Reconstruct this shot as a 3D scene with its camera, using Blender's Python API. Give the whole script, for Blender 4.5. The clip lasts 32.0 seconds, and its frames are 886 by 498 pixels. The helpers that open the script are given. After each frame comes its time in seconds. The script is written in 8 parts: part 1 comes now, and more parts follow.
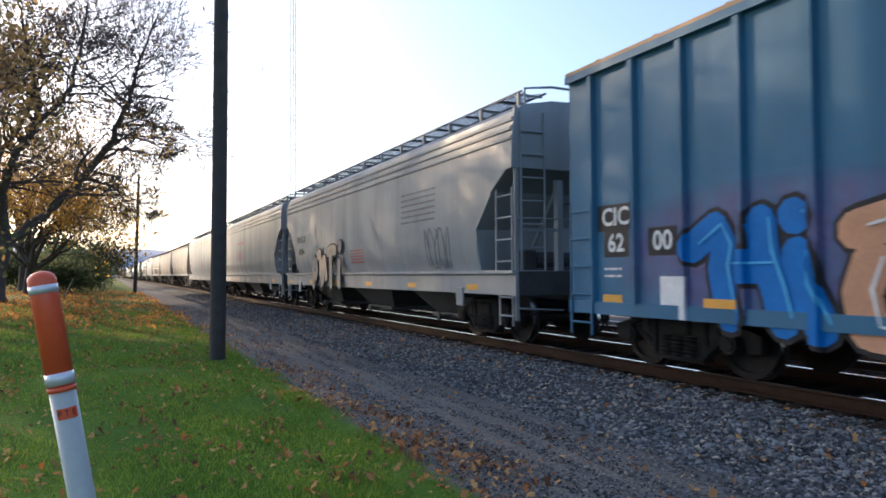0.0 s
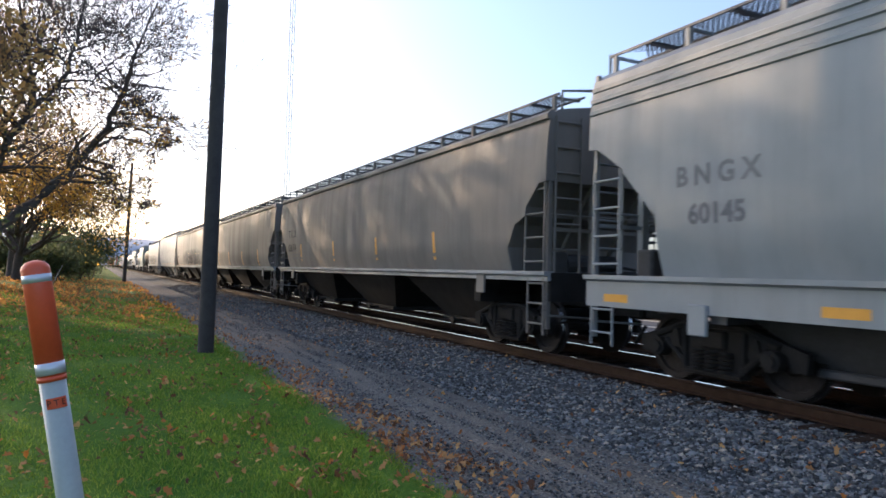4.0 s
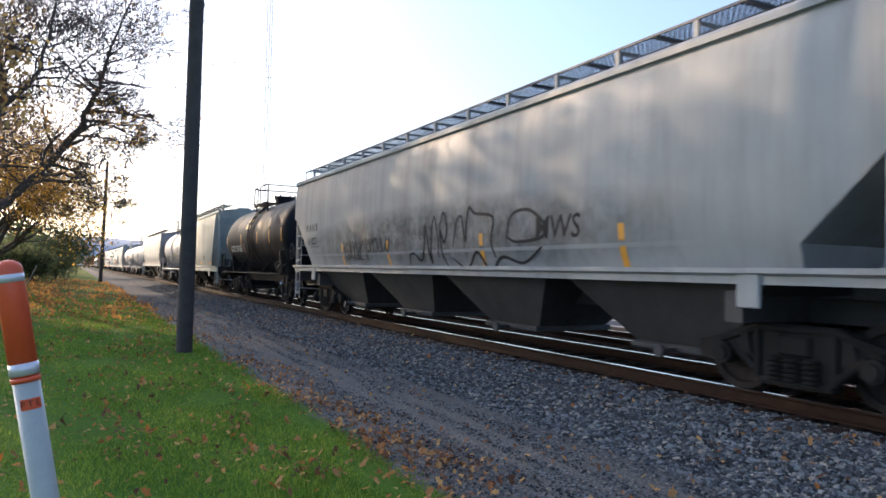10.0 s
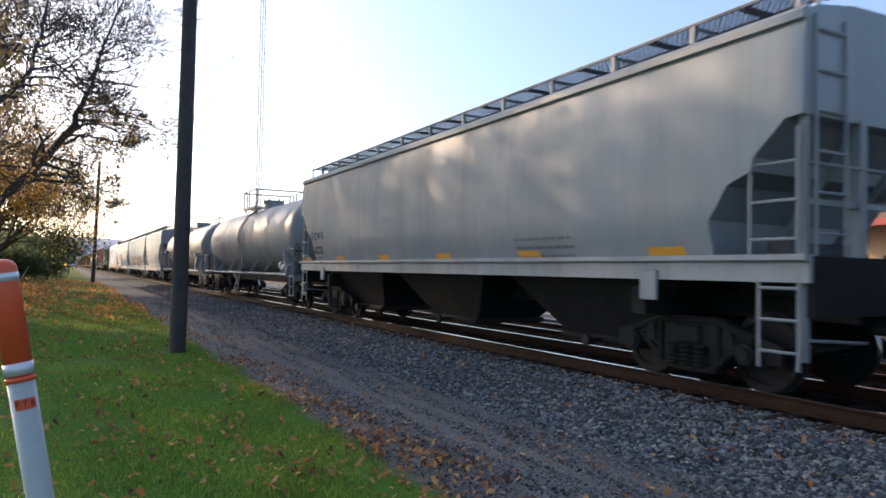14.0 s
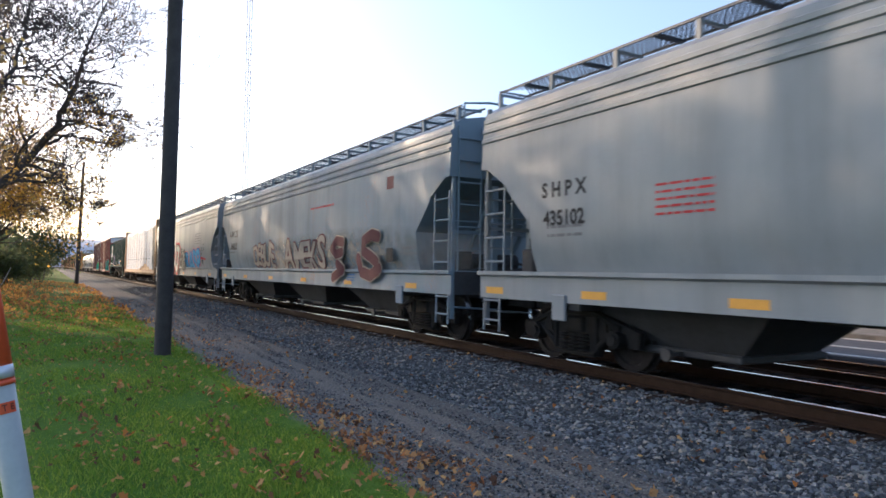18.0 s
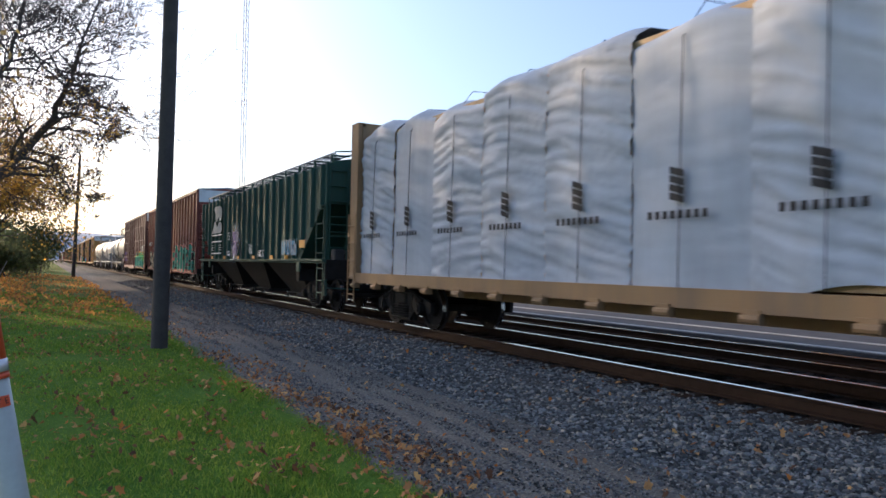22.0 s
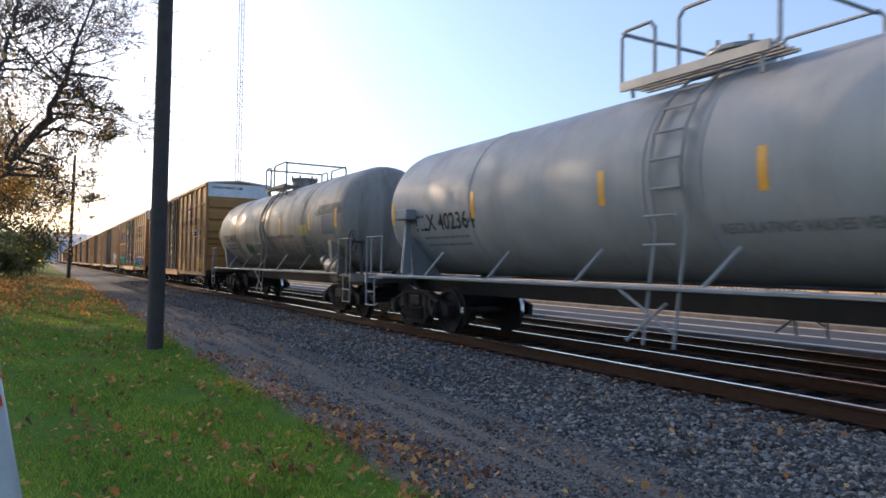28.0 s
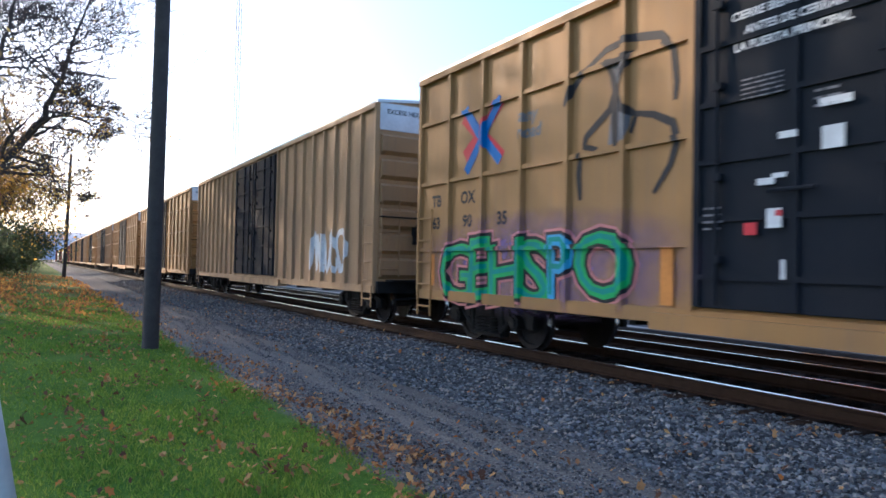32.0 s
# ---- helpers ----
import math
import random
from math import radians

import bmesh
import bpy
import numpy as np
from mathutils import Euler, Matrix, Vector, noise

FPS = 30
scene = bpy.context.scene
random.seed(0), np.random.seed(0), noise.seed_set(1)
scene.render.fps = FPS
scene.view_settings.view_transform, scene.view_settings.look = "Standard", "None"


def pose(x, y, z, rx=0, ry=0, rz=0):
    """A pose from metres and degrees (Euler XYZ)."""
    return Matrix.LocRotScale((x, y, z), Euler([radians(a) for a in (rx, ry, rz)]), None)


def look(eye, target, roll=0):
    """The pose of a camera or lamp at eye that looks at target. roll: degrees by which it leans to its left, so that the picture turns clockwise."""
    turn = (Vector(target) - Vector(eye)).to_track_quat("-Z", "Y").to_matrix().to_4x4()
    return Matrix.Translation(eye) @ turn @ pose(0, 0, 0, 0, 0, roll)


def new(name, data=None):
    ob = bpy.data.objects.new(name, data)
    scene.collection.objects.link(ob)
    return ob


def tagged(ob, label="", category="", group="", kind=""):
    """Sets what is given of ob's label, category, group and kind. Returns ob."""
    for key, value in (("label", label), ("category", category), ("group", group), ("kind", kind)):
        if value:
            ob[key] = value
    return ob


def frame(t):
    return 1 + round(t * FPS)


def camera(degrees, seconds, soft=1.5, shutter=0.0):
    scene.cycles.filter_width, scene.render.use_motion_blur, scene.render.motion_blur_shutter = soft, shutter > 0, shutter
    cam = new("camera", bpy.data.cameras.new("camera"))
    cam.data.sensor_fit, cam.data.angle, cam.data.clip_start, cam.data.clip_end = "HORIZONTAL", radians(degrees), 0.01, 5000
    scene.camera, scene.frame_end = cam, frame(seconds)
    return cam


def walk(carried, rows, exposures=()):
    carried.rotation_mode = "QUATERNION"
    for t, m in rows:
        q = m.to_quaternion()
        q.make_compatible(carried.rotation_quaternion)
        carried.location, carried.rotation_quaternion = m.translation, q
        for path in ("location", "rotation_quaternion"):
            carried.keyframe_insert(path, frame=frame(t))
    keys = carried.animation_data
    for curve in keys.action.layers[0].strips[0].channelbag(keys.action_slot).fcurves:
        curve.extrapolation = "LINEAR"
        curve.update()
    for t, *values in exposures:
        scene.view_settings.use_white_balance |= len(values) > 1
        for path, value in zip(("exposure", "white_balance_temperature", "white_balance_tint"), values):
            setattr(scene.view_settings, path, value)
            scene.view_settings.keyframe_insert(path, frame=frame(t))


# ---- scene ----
cam = camera(65.13, 32.0, 1.6, 0.12)
PATH = [
    (0, (-8.002, 0.004, 1.356), (-7.1369, 1.8065, 1.4256), -0.39),
    (0.5, (-8.005, 0.003, 1.364), (-7.1396, 1.8047, 1.4332), 0.15),
    (1, (-8.010, -0.005, 1.367), (-7.1430, 1.7966, 1.4370), 0.32),
    (1.5, (-7.999, 0.003, 1.363), (-7.1320, 1.8037, 1.4327), 0.84),
    (2, (-8.026, -0.015, 1.360), (-7.1564, 1.7844, 1.4256), 1.14),
    (2.5, (-8.033, -0.020, 1.363), (-7.1564, 1.7764, 1.4328), 1.37),
    (3, (-8.032, -0.013, 1.361), (-7.1489, 1.7808, 1.4316), 1.51),
    (3.5, (-8.018, -0.018, 1.369), (-7.1349, 1.7753, 1.4382), 1.53),
    (5.5, (-8.020, -0.003, 1.363), (-7.1092, 1.7763, 1.4331), 1.17),
    (6, (-8.019, -0.005, 1.362), (-7.1044, 1.7720, 1.4339), 0.78),
    (6.5, (-8.025, -0.020, 1.363), (-7.1071, 1.7561, 1.4323), 1.11),
    (7, (-8.018, -0.019, 1.369), (-7.0979, 1.7563, 1.4248), 1.29),
    (7.5, (-8.017, -0.009, 1.360), (-7.0937, 1.7647, 1.4166), 1.38),
    (8, (-8.015, -0.011, 1.367), (-7.0843, 1.7588, 1.4233), 1.23),
    (8.5, (-8.012, -0.011, 1.361), (-7.0800, 1.7573, 1.4194), 1.17),
    (9, (-8.017, -0.016, 1.364), (-7.0818, 1.7512, 1.4224), 1.13),
    (9.5, (-8.013, -0.024, 1.367), (-7.0785, 1.7435, 1.4274), 1.10),
    (10, (-8.013, -0.030, 1.365), (-7.0769, 1.7364, 1.4276), 1.08),
    (10.5, (-8.015, -0.021, 1.362), (-7.0769, 1.7444, 1.4251), 1.11),
    (11, (-8.018, -0.028, 1.366), (-7.0795, 1.7374, 1.4291), 1.04),
    (11.5, (-8.021, -0.020, 1.359), (-7.0821, 1.7444, 1.4221), 1.15),
    (12, (-8.013, -0.020, 1.365), (-7.0746, 1.7449, 1.4252), 1.05),
    (12.5, (-8.020, -0.019, 1.365), (-7.0775, 1.7440, 1.4264), 0.75),
    (13, (-8.019, -0.012, 1.359), (-7.0731, 1.7484, 1.4213), 0.97),
    (13.5, (-8.018, -0.013, 1.366), (-7.0689, 1.7462, 1.4250), 0.84),
    (14, (-8.023, -0.023, 1.360), (-7.0708, 1.7347, 1.4225), 1.00),
    (14.5, (-8.022, -0.008, 1.358), (-7.0641, 1.7465, 1.4206), 1.12),
    (16.5, (-8.014, -0.006, 1.362), (-7.0404, 1.7395, 1.4304), 1.04),
    (17, (-8.004, -0.009, 1.368), (-7.0282, 1.7357, 1.4371), 0.98),
    (17.5, (-8.009, -0.007, 1.361), (-7.0291, 1.7347, 1.4303), 1.02),
    (18, (-8.015, -0.015, 1.362), (-7.0309, 1.7251, 1.4295), 1.00),
    (18.5, (-8.007, -0.017, 1.365), (-7.0219, 1.7217, 1.4291), 0.81),
    (19, (-8.012, -0.016, 1.361), (-7.0238, 1.7221, 1.4249), 0.91),
    (19.5, (-8.003, -0.006, 1.363), (-7.0127, 1.7301, 1.4244), 0.96),
    (20, (-8.004, -0.015, 1.363), (-7.0120, 1.7212, 1.4217), 0.93),
    (20.5, (-8.001, -0.013, 1.363), (-7.0077, 1.7214, 1.4186), 0.91),
    (21, (-8.003, -0.021, 1.361), (-7.0094, 1.7140, 1.4147), 0.86),
    (21.5, (-8.012, -0.032, 1.359), (-7.0212, 1.7048, 1.4125), 0.96),
    (22, (-8.006, -0.022, 1.367), (-7.0152, 1.7144, 1.4157), 1.05),
    (22.5, (-8.004, -0.017, 1.359), (-7.0143, 1.7200, 1.4063), 0.99),
    (23, (-7.999, -0.008, 1.365), (-7.0052, 1.7273, 1.4116), 1.03),
    (23.5, (-7.997, -0.002, 1.358), (-7.0000, 1.7310, 1.4068), 1.06),
    (24, (-7.999, -0.007, 1.362), (-6.9991, 1.7244, 1.4079), 0.95),
    (24.5, (-7.997, -0.006, 1.359), (-6.9952, 1.7242, 1.4053), 0.86),
    (25, (-7.993, -0.011, 1.361), (-6.9906, 1.7189, 1.4067), 0.89),
    (25.5, (-8.004, -0.013, 1.355), (-6.9981, 1.7157, 1.4025), 1.10),
    (27.5, (-7.997, -0.010, 1.357), (-6.9963, 1.7209, 1.4054), 0.96),
    (28, (-7.997, -0.007, 1.360), (-6.9970, 1.7240, 1.4090), 0.88),
    (28.5, (-8.004, -0.009, 1.358), (-7.0013, 1.7205, 1.4086), 0.97),
    (29, (-7.990, -0.007, 1.364), (-6.9880, 1.7229, 1.4115), 0.87),
    (29.5, (-8.000, 0.000, 1.357), (-6.9973, 1.7298, 1.4059), 1.05),
    (30, (-8.001, -0.007, 1.361), (-7.0000, 1.7236, 1.4086), 1.13),
    (30.5, (-7.991, -0.005, 1.360), (-6.9909, 1.7269, 1.4078), 1.02),
    (31, (-7.986, 0.012, 1.357), (-6.9813, 1.7408, 1.4061), 0.95),
    (31.5, (-7.991, 0.000, 1.362), (-6.9829, 1.7271, 1.4102), 0.89),
    (32, (-7.998, -0.007, 1.362), (-6.9895, 1.7191, 1.4128), 1.15),
]
EXPOSURE = [(0, 0.85), (1, 0.8), (2, 0.95), (3, 0.85), (6, 0.95), (8, 1.1), (9, 1.0), (12.5, 1.0), (14, 0.75), (17, 0.8), (18, 0.95), (19, 0.65), (20, 0.75), (22, 0.65), (23, 1.0), (24, 1.35), (25.5, 1.05), (28, 0.7), (29, 0.8), (30, 1.0), (32, 1.08)]
walk(cam, [(t, look(eye, target, roll)) for t, eye, target, roll in PATH], [(t, x - 0.1, 4750 if t > 31 else 4950 if 23.5 < t < 26 or t > 29.5 else 5150, 12) for t, x in EXPOSURE])

# ---- world, sun, exposure ----
SUN_AZ, SUN_EL = -25.0, 18.5
w = bpy.data.worlds.new("sky")
scene.world = w
w.use_nodes = True
nt = w.node_tree
sky = nt.nodes.new("ShaderNodeTexSky")
sky.sky_type = "NISHITA"
sky.sun_disc = False
sky.sun_elevation, sky.sun_rotation = radians(SUN_EL), radians(SUN_AZ)
sky.air_density, sky.dust_density, sky.ozone_density = 1.0, 3.4, 1.0
bgn = nt.nodes["Background"]
bgn.inputs["Strength"].default_value = 0.15
# thin high haze that whitens the whole sky
haze = nt.nodes.new("ShaderNodeMix")
haze.data_type, haze.blend_type = "RGBA", "ADD"
haze.inputs["Factor"].default_value = 1.0
haze.inputs["B"].default_value = (0.78, 0.68, 0.60, 1)
nt.links.new(sky.outputs["Color"], haze.inputs["A"])
nt.links.new(haze.outputs["Result"], bgn.inputs["Color"])
sun = new("sun", bpy.data.lights.new("sun", "SUN"))
sun.data.energy, sun.data.angle, sun.data.color = 5.0, radians(0.6), (1.0, 0.64, 0.32)
a, e = radians(SUN_AZ), radians(SUN_EL)
sun.matrix_world = look((0, 0, 0), (-math.sin(a) * math.cos(e), -math.cos(a) * math.cos(e), -math.sin(e)))

# ---- materials ----


def nodes_of(name):
    m = bpy.data.materials.new(name)
    m.use_nodes = True
    n = m.node_tree
    return m, n, n.nodes["Principled BSDF"], lambda a, b: n.links.new(a, b)


def noise_node(n, scale, detail=4, vec=None, stretch=None, rough=0.6):
    t = n.nodes.new("ShaderNodeTexNoise")
    t.inputs["Scale"].default_value, t.inputs["Detail"].default_value, t.inputs["Roughness"].default_value = scale, detail, rough
    co = n.nodes.new("ShaderNodeTexCoord")
    src = co.outputs["Object"]
    if stretch:
        mp = n.nodes.new("ShaderNodeMapping")
        mp.inputs["Scale"].default_value = stretch
        n.links.new(src, mp.inputs["Vector"])
        src = mp.outputs["Vector"]
    n.links.new(src, t.inputs["Vector"])
    return t


def ramp(n, src, stops):
    r = n.nodes.new("ShaderNodeValToRGB")
    while len(r.color_ramp.elements) < len(stops):
        r.color_ramp.elements.new(0.5)
    for el, (p, c) in zip(r.color_ramp.elements, stops):
        el.position = p
        el.color = (*c, 1) if not isinstance(c, float) else (c, c, c, 1)
    n.links.new(src, r.inputs["Fac"])
    return r


def mix(n, fac, a, b, mode="MIX"):
    x = n.nodes.new("ShaderNodeMix")
    x.data_type, x.blend_type = "RGBA", mode
    for sock, v in ((x.inputs["Factor"], fac), (x.inputs["A"], a), (x.inputs["B"], b)):
        if isinstance(v, (int, float)):
            sock.default_value = v
        elif isinstance(v, tuple):
            sock.default_value = (*v, 1)
        else:
            n.links.new(v, sock)
    return x.outputs["Result"]


def bump(n, p, src, strength, dist=0.01):
    b = n.nodes.new("ShaderNodeBump")
    b.inputs["Strength"].default_value, b.inputs["Distance"].default_value = strength, dist
    n.links.new(src, b.inputs["Height"])
    n.links.new(b.outputs["Normal"], p.inputs["Normal"])


def plain(name, col, rough=0.6, metal=0.0, vary=0.25, scale=6.0, bmp=0.15):
    """A surface with grain at two scales."""
    m, n, p, ln = nodes_of(name)
    a = noise_node(n, scale)
    b = noise_node(n, scale * 9, 3)
    dark = tuple(c * (1 - vary) for c in col)
    lite = tuple(min(1, c * (1 + vary * 0.6)) for c in col)
    r = ramp(n, a.outputs["Fac"], [(0.3, dark), (0.7, lite)])
    c = mix(n, 0.35, r.outputs["Color"], ramp(n, b.outputs["Fac"], [(0.3, dark), (0.7, lite)]).outputs["Color"])
    ln(c, p.inputs["Base Color"])
    p.inputs["Roughness"].default_value, p.inputs["Metallic"].default_value = rough, metal
    if bmp:
        bump(n, p, b.outputs["Fac"], bmp, 0.006)
    return m


def car_paint(name, col, rough=0.38, rust=0.3, streak=0.35, rust_col=(0.16, 0.075, 0.035), dirt=(0.12, 0.11, 0.1), top_stain=0.0):
    """Weathered rolling-stock paint: vertical streaks, patches of rust, road dirt."""
    m, n, p, ln = nodes_of(name)
    st = noise_node(n, 1.0, 5, stretch=(1.6, 1.6, 0.12))
    fine = noise_node(n, 1.0, 4, stretch=(9, 9, 0.5))
    blot = noise_node(n, 0.8, 6)
    speck = noise_node(n, 14.0, 6, rough=0.75)
    base = ramp(n, blot.outputs["Fac"], [(0.25, tuple(c * 0.84 for c in col)), (0.75, tuple(min(1, c * 1.08) for c in col))]).outputs["Color"]
    f1 = ramp(n, st.outputs["Fac"], [(0.46, 0.0), (0.72, float(streak))]).outputs["Color"]
    c = mix(n, f1, base, dirt)
    f2 = ramp(n, fine.outputs["Fac"], [(0.52, 0.0), (0.8, streak * 0.6)]).outputs["Color"]
    c = mix(n, f2, c, dirt)
    mul = n.nodes.new("ShaderNodeMath")
    mul.operation = "MULTIPLY"
    ln(ramp(n, speck.outputs["Fac"], [(0.5, 0.0), (0.66, 1.0)]).outputs["Color"], mul.inputs[0])
    ln(ramp(n, blot.outputs["Fac"], [(0.5, 0.0), (0.7, float(rust))]).outputs["Color"], mul.inputs[1])
    c = mix(n, mul.outputs[0], c, rust_col)
    ln(c, p.inputs["Base Color"])
    rr = ramp(n, st.outputs["Fac"], [(0.3, rough + 0.04), (0.8, min(1.0, rough * 1.6 + 0.08))])
    ln(rr.outputs["Color"], p.inputs["Roughness"])
    p.inputs["Specular IOR Level"].default_value = 0.4
    wob = noise_node(n, 0.9, 2)
    bump(n, p, mix(n, 0.12, wob.outputs["Fac"], speck.outputs["Fac"]), 0.25, 0.05)
    return m


M = {}
M["grey_a"] = car_paint("grey_hopper_paint", (0.240, 0.258, 0.270), 0.34, 0.15, 0.25)
M["grey_b"] = car_paint("dusty_beige_grey_paint", (0.175, 0.163, 0.146), 0.45, 0.5, 0.7)
M["grey_c"] = car_paint("pale_grey_paint", (0.282, 0.294, 0.300), 0.36, 0.25, 0.4)
M["grey_d"] = car_paint("greenish_grey_paint", (0.264, 0.297, 0.284), 0.36, 0.15, 0.25)
M["grey_e"] = car_paint("light_blue-grey_rust_stained_paint", (0.185, 0.240, 0.285), 0.36, 0.8, 0.35, (0.32, 0.14, 0.07))
M["tank_white"] = car_paint("white_tank_paint", (0.42, 0.43, 0.44), 0.33, 0.2, 0.5)
M["tank_grey"] = car_paint("grey_tank_paint", (0.255, 0.265, 0.277), 0.38, 0.15, 0.35)
M["tank_dirty"] = car_paint("stained_tank_paint", (0.26, 0.235, 0.20), 0.36, 0.5, 0.75, (0.2, 0.11, 0.05), (0.06, 0.055, 0.05))
M["tank_black"] = car_paint("black_tank_paint", (0.006, 0.008, 0.013), 0.42, 0.1, 0.12, (0.05, 0.035, 0.025), (0.02, 0.02, 0.021))
M["green"] = car_paint("green_hopper_paint", (0.013, 0.056, 0.041), 0.5, 0.35, 0.4, (0.09, 0.06, 0.035), (0.05, 0.06, 0.05))
M["red"] = car_paint("oxide_red_boxcar_paint", (0.170, 0.042, 0.032), 0.52, 0.8, 0.65, (0.30, 0.13, 0.05), (0.09, 0.05, 0.04))
M["purple"] = car_paint("brown_purple_boxcar_paint", (0.105, 0.044, 0.046), 0.52, 0.4, 0.45, (0.18, 0.08, 0.03), (0.06, 0.045, 0.04))
M["yellow"] = car_paint("ochre_yellow_boxcar_paint", (0.32, 0.172, 0.047), 0.5, 0.35, 0.4, (0.22, 0.10, 0.03), (0.16, 0.12, 0.08))
M["tan"] = car_paint("faded_tan_boxcar_paint", (0.36, 0.22, 0.10), 0.52, 0.5, 0.5, (0.2, 0.09, 0.03), (0.12, 0.1, 0.08))
M["blue"] = car_paint("faded_blue_boxcar_paint", (0.03, 0.122, 0.222), 0.5, 0.4, 0.35, (0.16, 0.09, 0.05), (0.06, 0.08, 0.09))
M["door_black"] = car_paint("black_door_paint", (0.009, 0.012, 0.018), 0.7, 0.15, 0.18, (0.06, 0.04, 0.025), (0.03, 0.032, 0.035))
M["door_black"].node_tree.nodes["Principled BSDF"].inputs["Specular IOR Level"].default_value = 0.22
M["g_forest"] = plain("spray_paint_dark_green", (0.02, 0.10, 0.06), 0.65, 0.0, 0.25, 2.5, 0.0)
M["tank_black"].node_tree.nodes["Principled BSDF"].inputs["Specular IOR Level"].default_value = 0.12
M["roof_white"] = plain("galvanised_roof", (0.55, 0.57, 0.58), 0.45, 0.3, 0.2, 2.0)
M["under"] = plain("grimy_black_underframe", (0.02, 0.019, 0.018), 0.75, 0.0, 0.4, 3.0)
M["under_grey"] = plain("grimy_grey_underframe", (0.045, 0.045, 0.046), 0.7, 0.0, 0.45, 2.0)
M["wheel"] = plain("worn_steel_wheel", (0.03, 0.026, 0.024), 0.7, 0.2, 0.4, 8.0)
M["tread"] = plain("bright_wheel_tread", (0.45, 0.44, 0.43), 0.25, 1.0, 0.15, 8.0)
M["rail_metal"] = plain("rusted_rail_steel", (0.036, 0.021, 0.013), 0.85, 0.0, 0.3, 9.0)
M["rail_top"] = plain("polished_rail_head", (0.80, 0.80, 0.80), 0.13, 1.0, 0.06, 5.0, 0.0)
M["tie"] = plain("weathered_tie_wood", (0.032, 0.021, 0.015), 0.9, 0.0, 0.45, 4.0, 0.5)
M["grate"] = plain("dull_steel_grating", (0.07, 0.077, 0.092), 0.6, 0.3, 0.2, 5.0)
M["stripe"] = plain("orange_yellow_reflector", (0.62, 0.30, 0.02), 0.4, 0.0, 0.12, 8.0)
M["ink"] = plain("black_lettering", (0.02, 0.02, 0.022), 0.6, 0.0, 0.2, 6.0, 0.0)
M["pale_ink"] = plain("worn_white_lettering", (0.62, 0.63, 0.62), 0.6, 0.0, 0.2, 6.0, 0.0)
M["red_ink"] = plain("red_lettering", (0.45, 0.05, 0.05), 0.6, 0.0, 0.2, 6.0, 0.0)
M["grey_ink"] = plain("faded_grey_lettering", (0.16, 0.16, 0.17), 0.6, 0.0, 0.3, 6.0, 0.0)
M["brass"] = plain("placard_yellow", (0.36, 0.27, 0.06), 0.55, 0.0, 0.15, 6.0, 0.0)
for k, c in (("g_blue", (0.02, 0.14, 0.42)), ("g_sky", (0.10, 0.36, 0.62)), ("g_teal", (0.035, 0.27, 0.215)), ("g_green", (0.06, 0.38, 0.10)), ("g_mint", (0.16, 0.42, 0.34)),
             ("g_purple", (0.16, 0.10, 0.28)), ("g_tan", (0.48, 0.26, 0.15)), ("g_pink", (0.55, 0.22, 0.20)), ("g_red", (0.48, 0.04, 0.05)),
             ("g_white", (0.66, 0.66, 0.64)), ("g_orange", (0.6, 0.25, 0.05)), ("g_brown", (0.2, 0.07, 0.05)), ("g_yellow", (0.6, 0.42, 0.05)), ("g_cream", (0.5, 0.42, 0.3)), ("g_beige", (0.36, 0.31, 0.25)), ("g_silver", (0.40, 0.41, 0.41)), ("g_ghost", (0.30, 0.34, 0.35)), ("g_plum", (0.10, 0.07, 0.11)), ("g_maroon", (0.125, 0.042, 0.045))):
    M[k] = plain("spray_paint_" + k[2:], c, 0.65, 0.0, 0.25, 2.5, 0.0)
    M[k].node_tree.nodes["Principled BSDF"].inputs["Specular IOR Level"].default_value = 0.2
for k in ("ink", "pale_ink", "grey_ink", "red_ink"):
    M[k].node_tree.nodes["Principled BSDF"].inputs["Specular IOR Level"].default_value = 0.2
M["wood"] = plain("sawn_lumber", (0.48, 0.33, 0.17), 0.7, 0.0, 0.25, 7.0, 0.3)
M["tan_steel"] = car_paint("tan_steel_paint", (0.28, 0.17, 0.075), 0.5, 0.4, 0.4)
M["wrap"] = car_paint("wrinkled_white_wrap", (0.36, 0.40, 0.46), 0.48, 0.0, 0.15)
M["wrap_dark"] = car_paint("black_wrap", (0.012, 0.014, 0.02), 0.4, 0.0, 0.0)
M["wrap_dark"].node_tree.nodes["Principled BSDF"].inputs["Specular IOR Level"].default_value = 0.06
M["pole"] = plain("creosoted_pole_wood", (0.05, 0.042, 0.038), 0.85, 0.0, 0.4, 5.0, 0.5)
M["bark"] = plain("dark_bark", (0.085, 0.072, 0.064), 0.95, 0.0, 0.45, 6.0, 0.6)
M["orange_plastic"] = plain("orange_plastic", (0.68, 0.10, 0.03), 0.4, 0.0, 0.12, 8.0, 0.05)
M["white_plastic"] = plain("scuffed_white_plastic", (0.40, 0.42, 0.39), 0.45, 0.0, 0.15, 7.0, 0.05)
M["silver_tape"] = plain("reflective_band", (0.66, 0.66, 0.68), 0.25, 0.3, 0.1, 20.0, 0.05)
M["tower"] = plain("red_and_white_tower_steel", (0.22, 0.18, 0.18), 0.6, 0.3, 0.2, 0.5, 0.0)
M["cable"] = plain("black_cable", (0.02, 0.02, 0.02), 0.7, 0.0, 0.1, 8.0, 0.0)
M["stucco"] = plain("buff_plaster_wall", (0.46, 0.33, 0.21), 0.85, 0.0, 0.15, 1.5, 0.3)
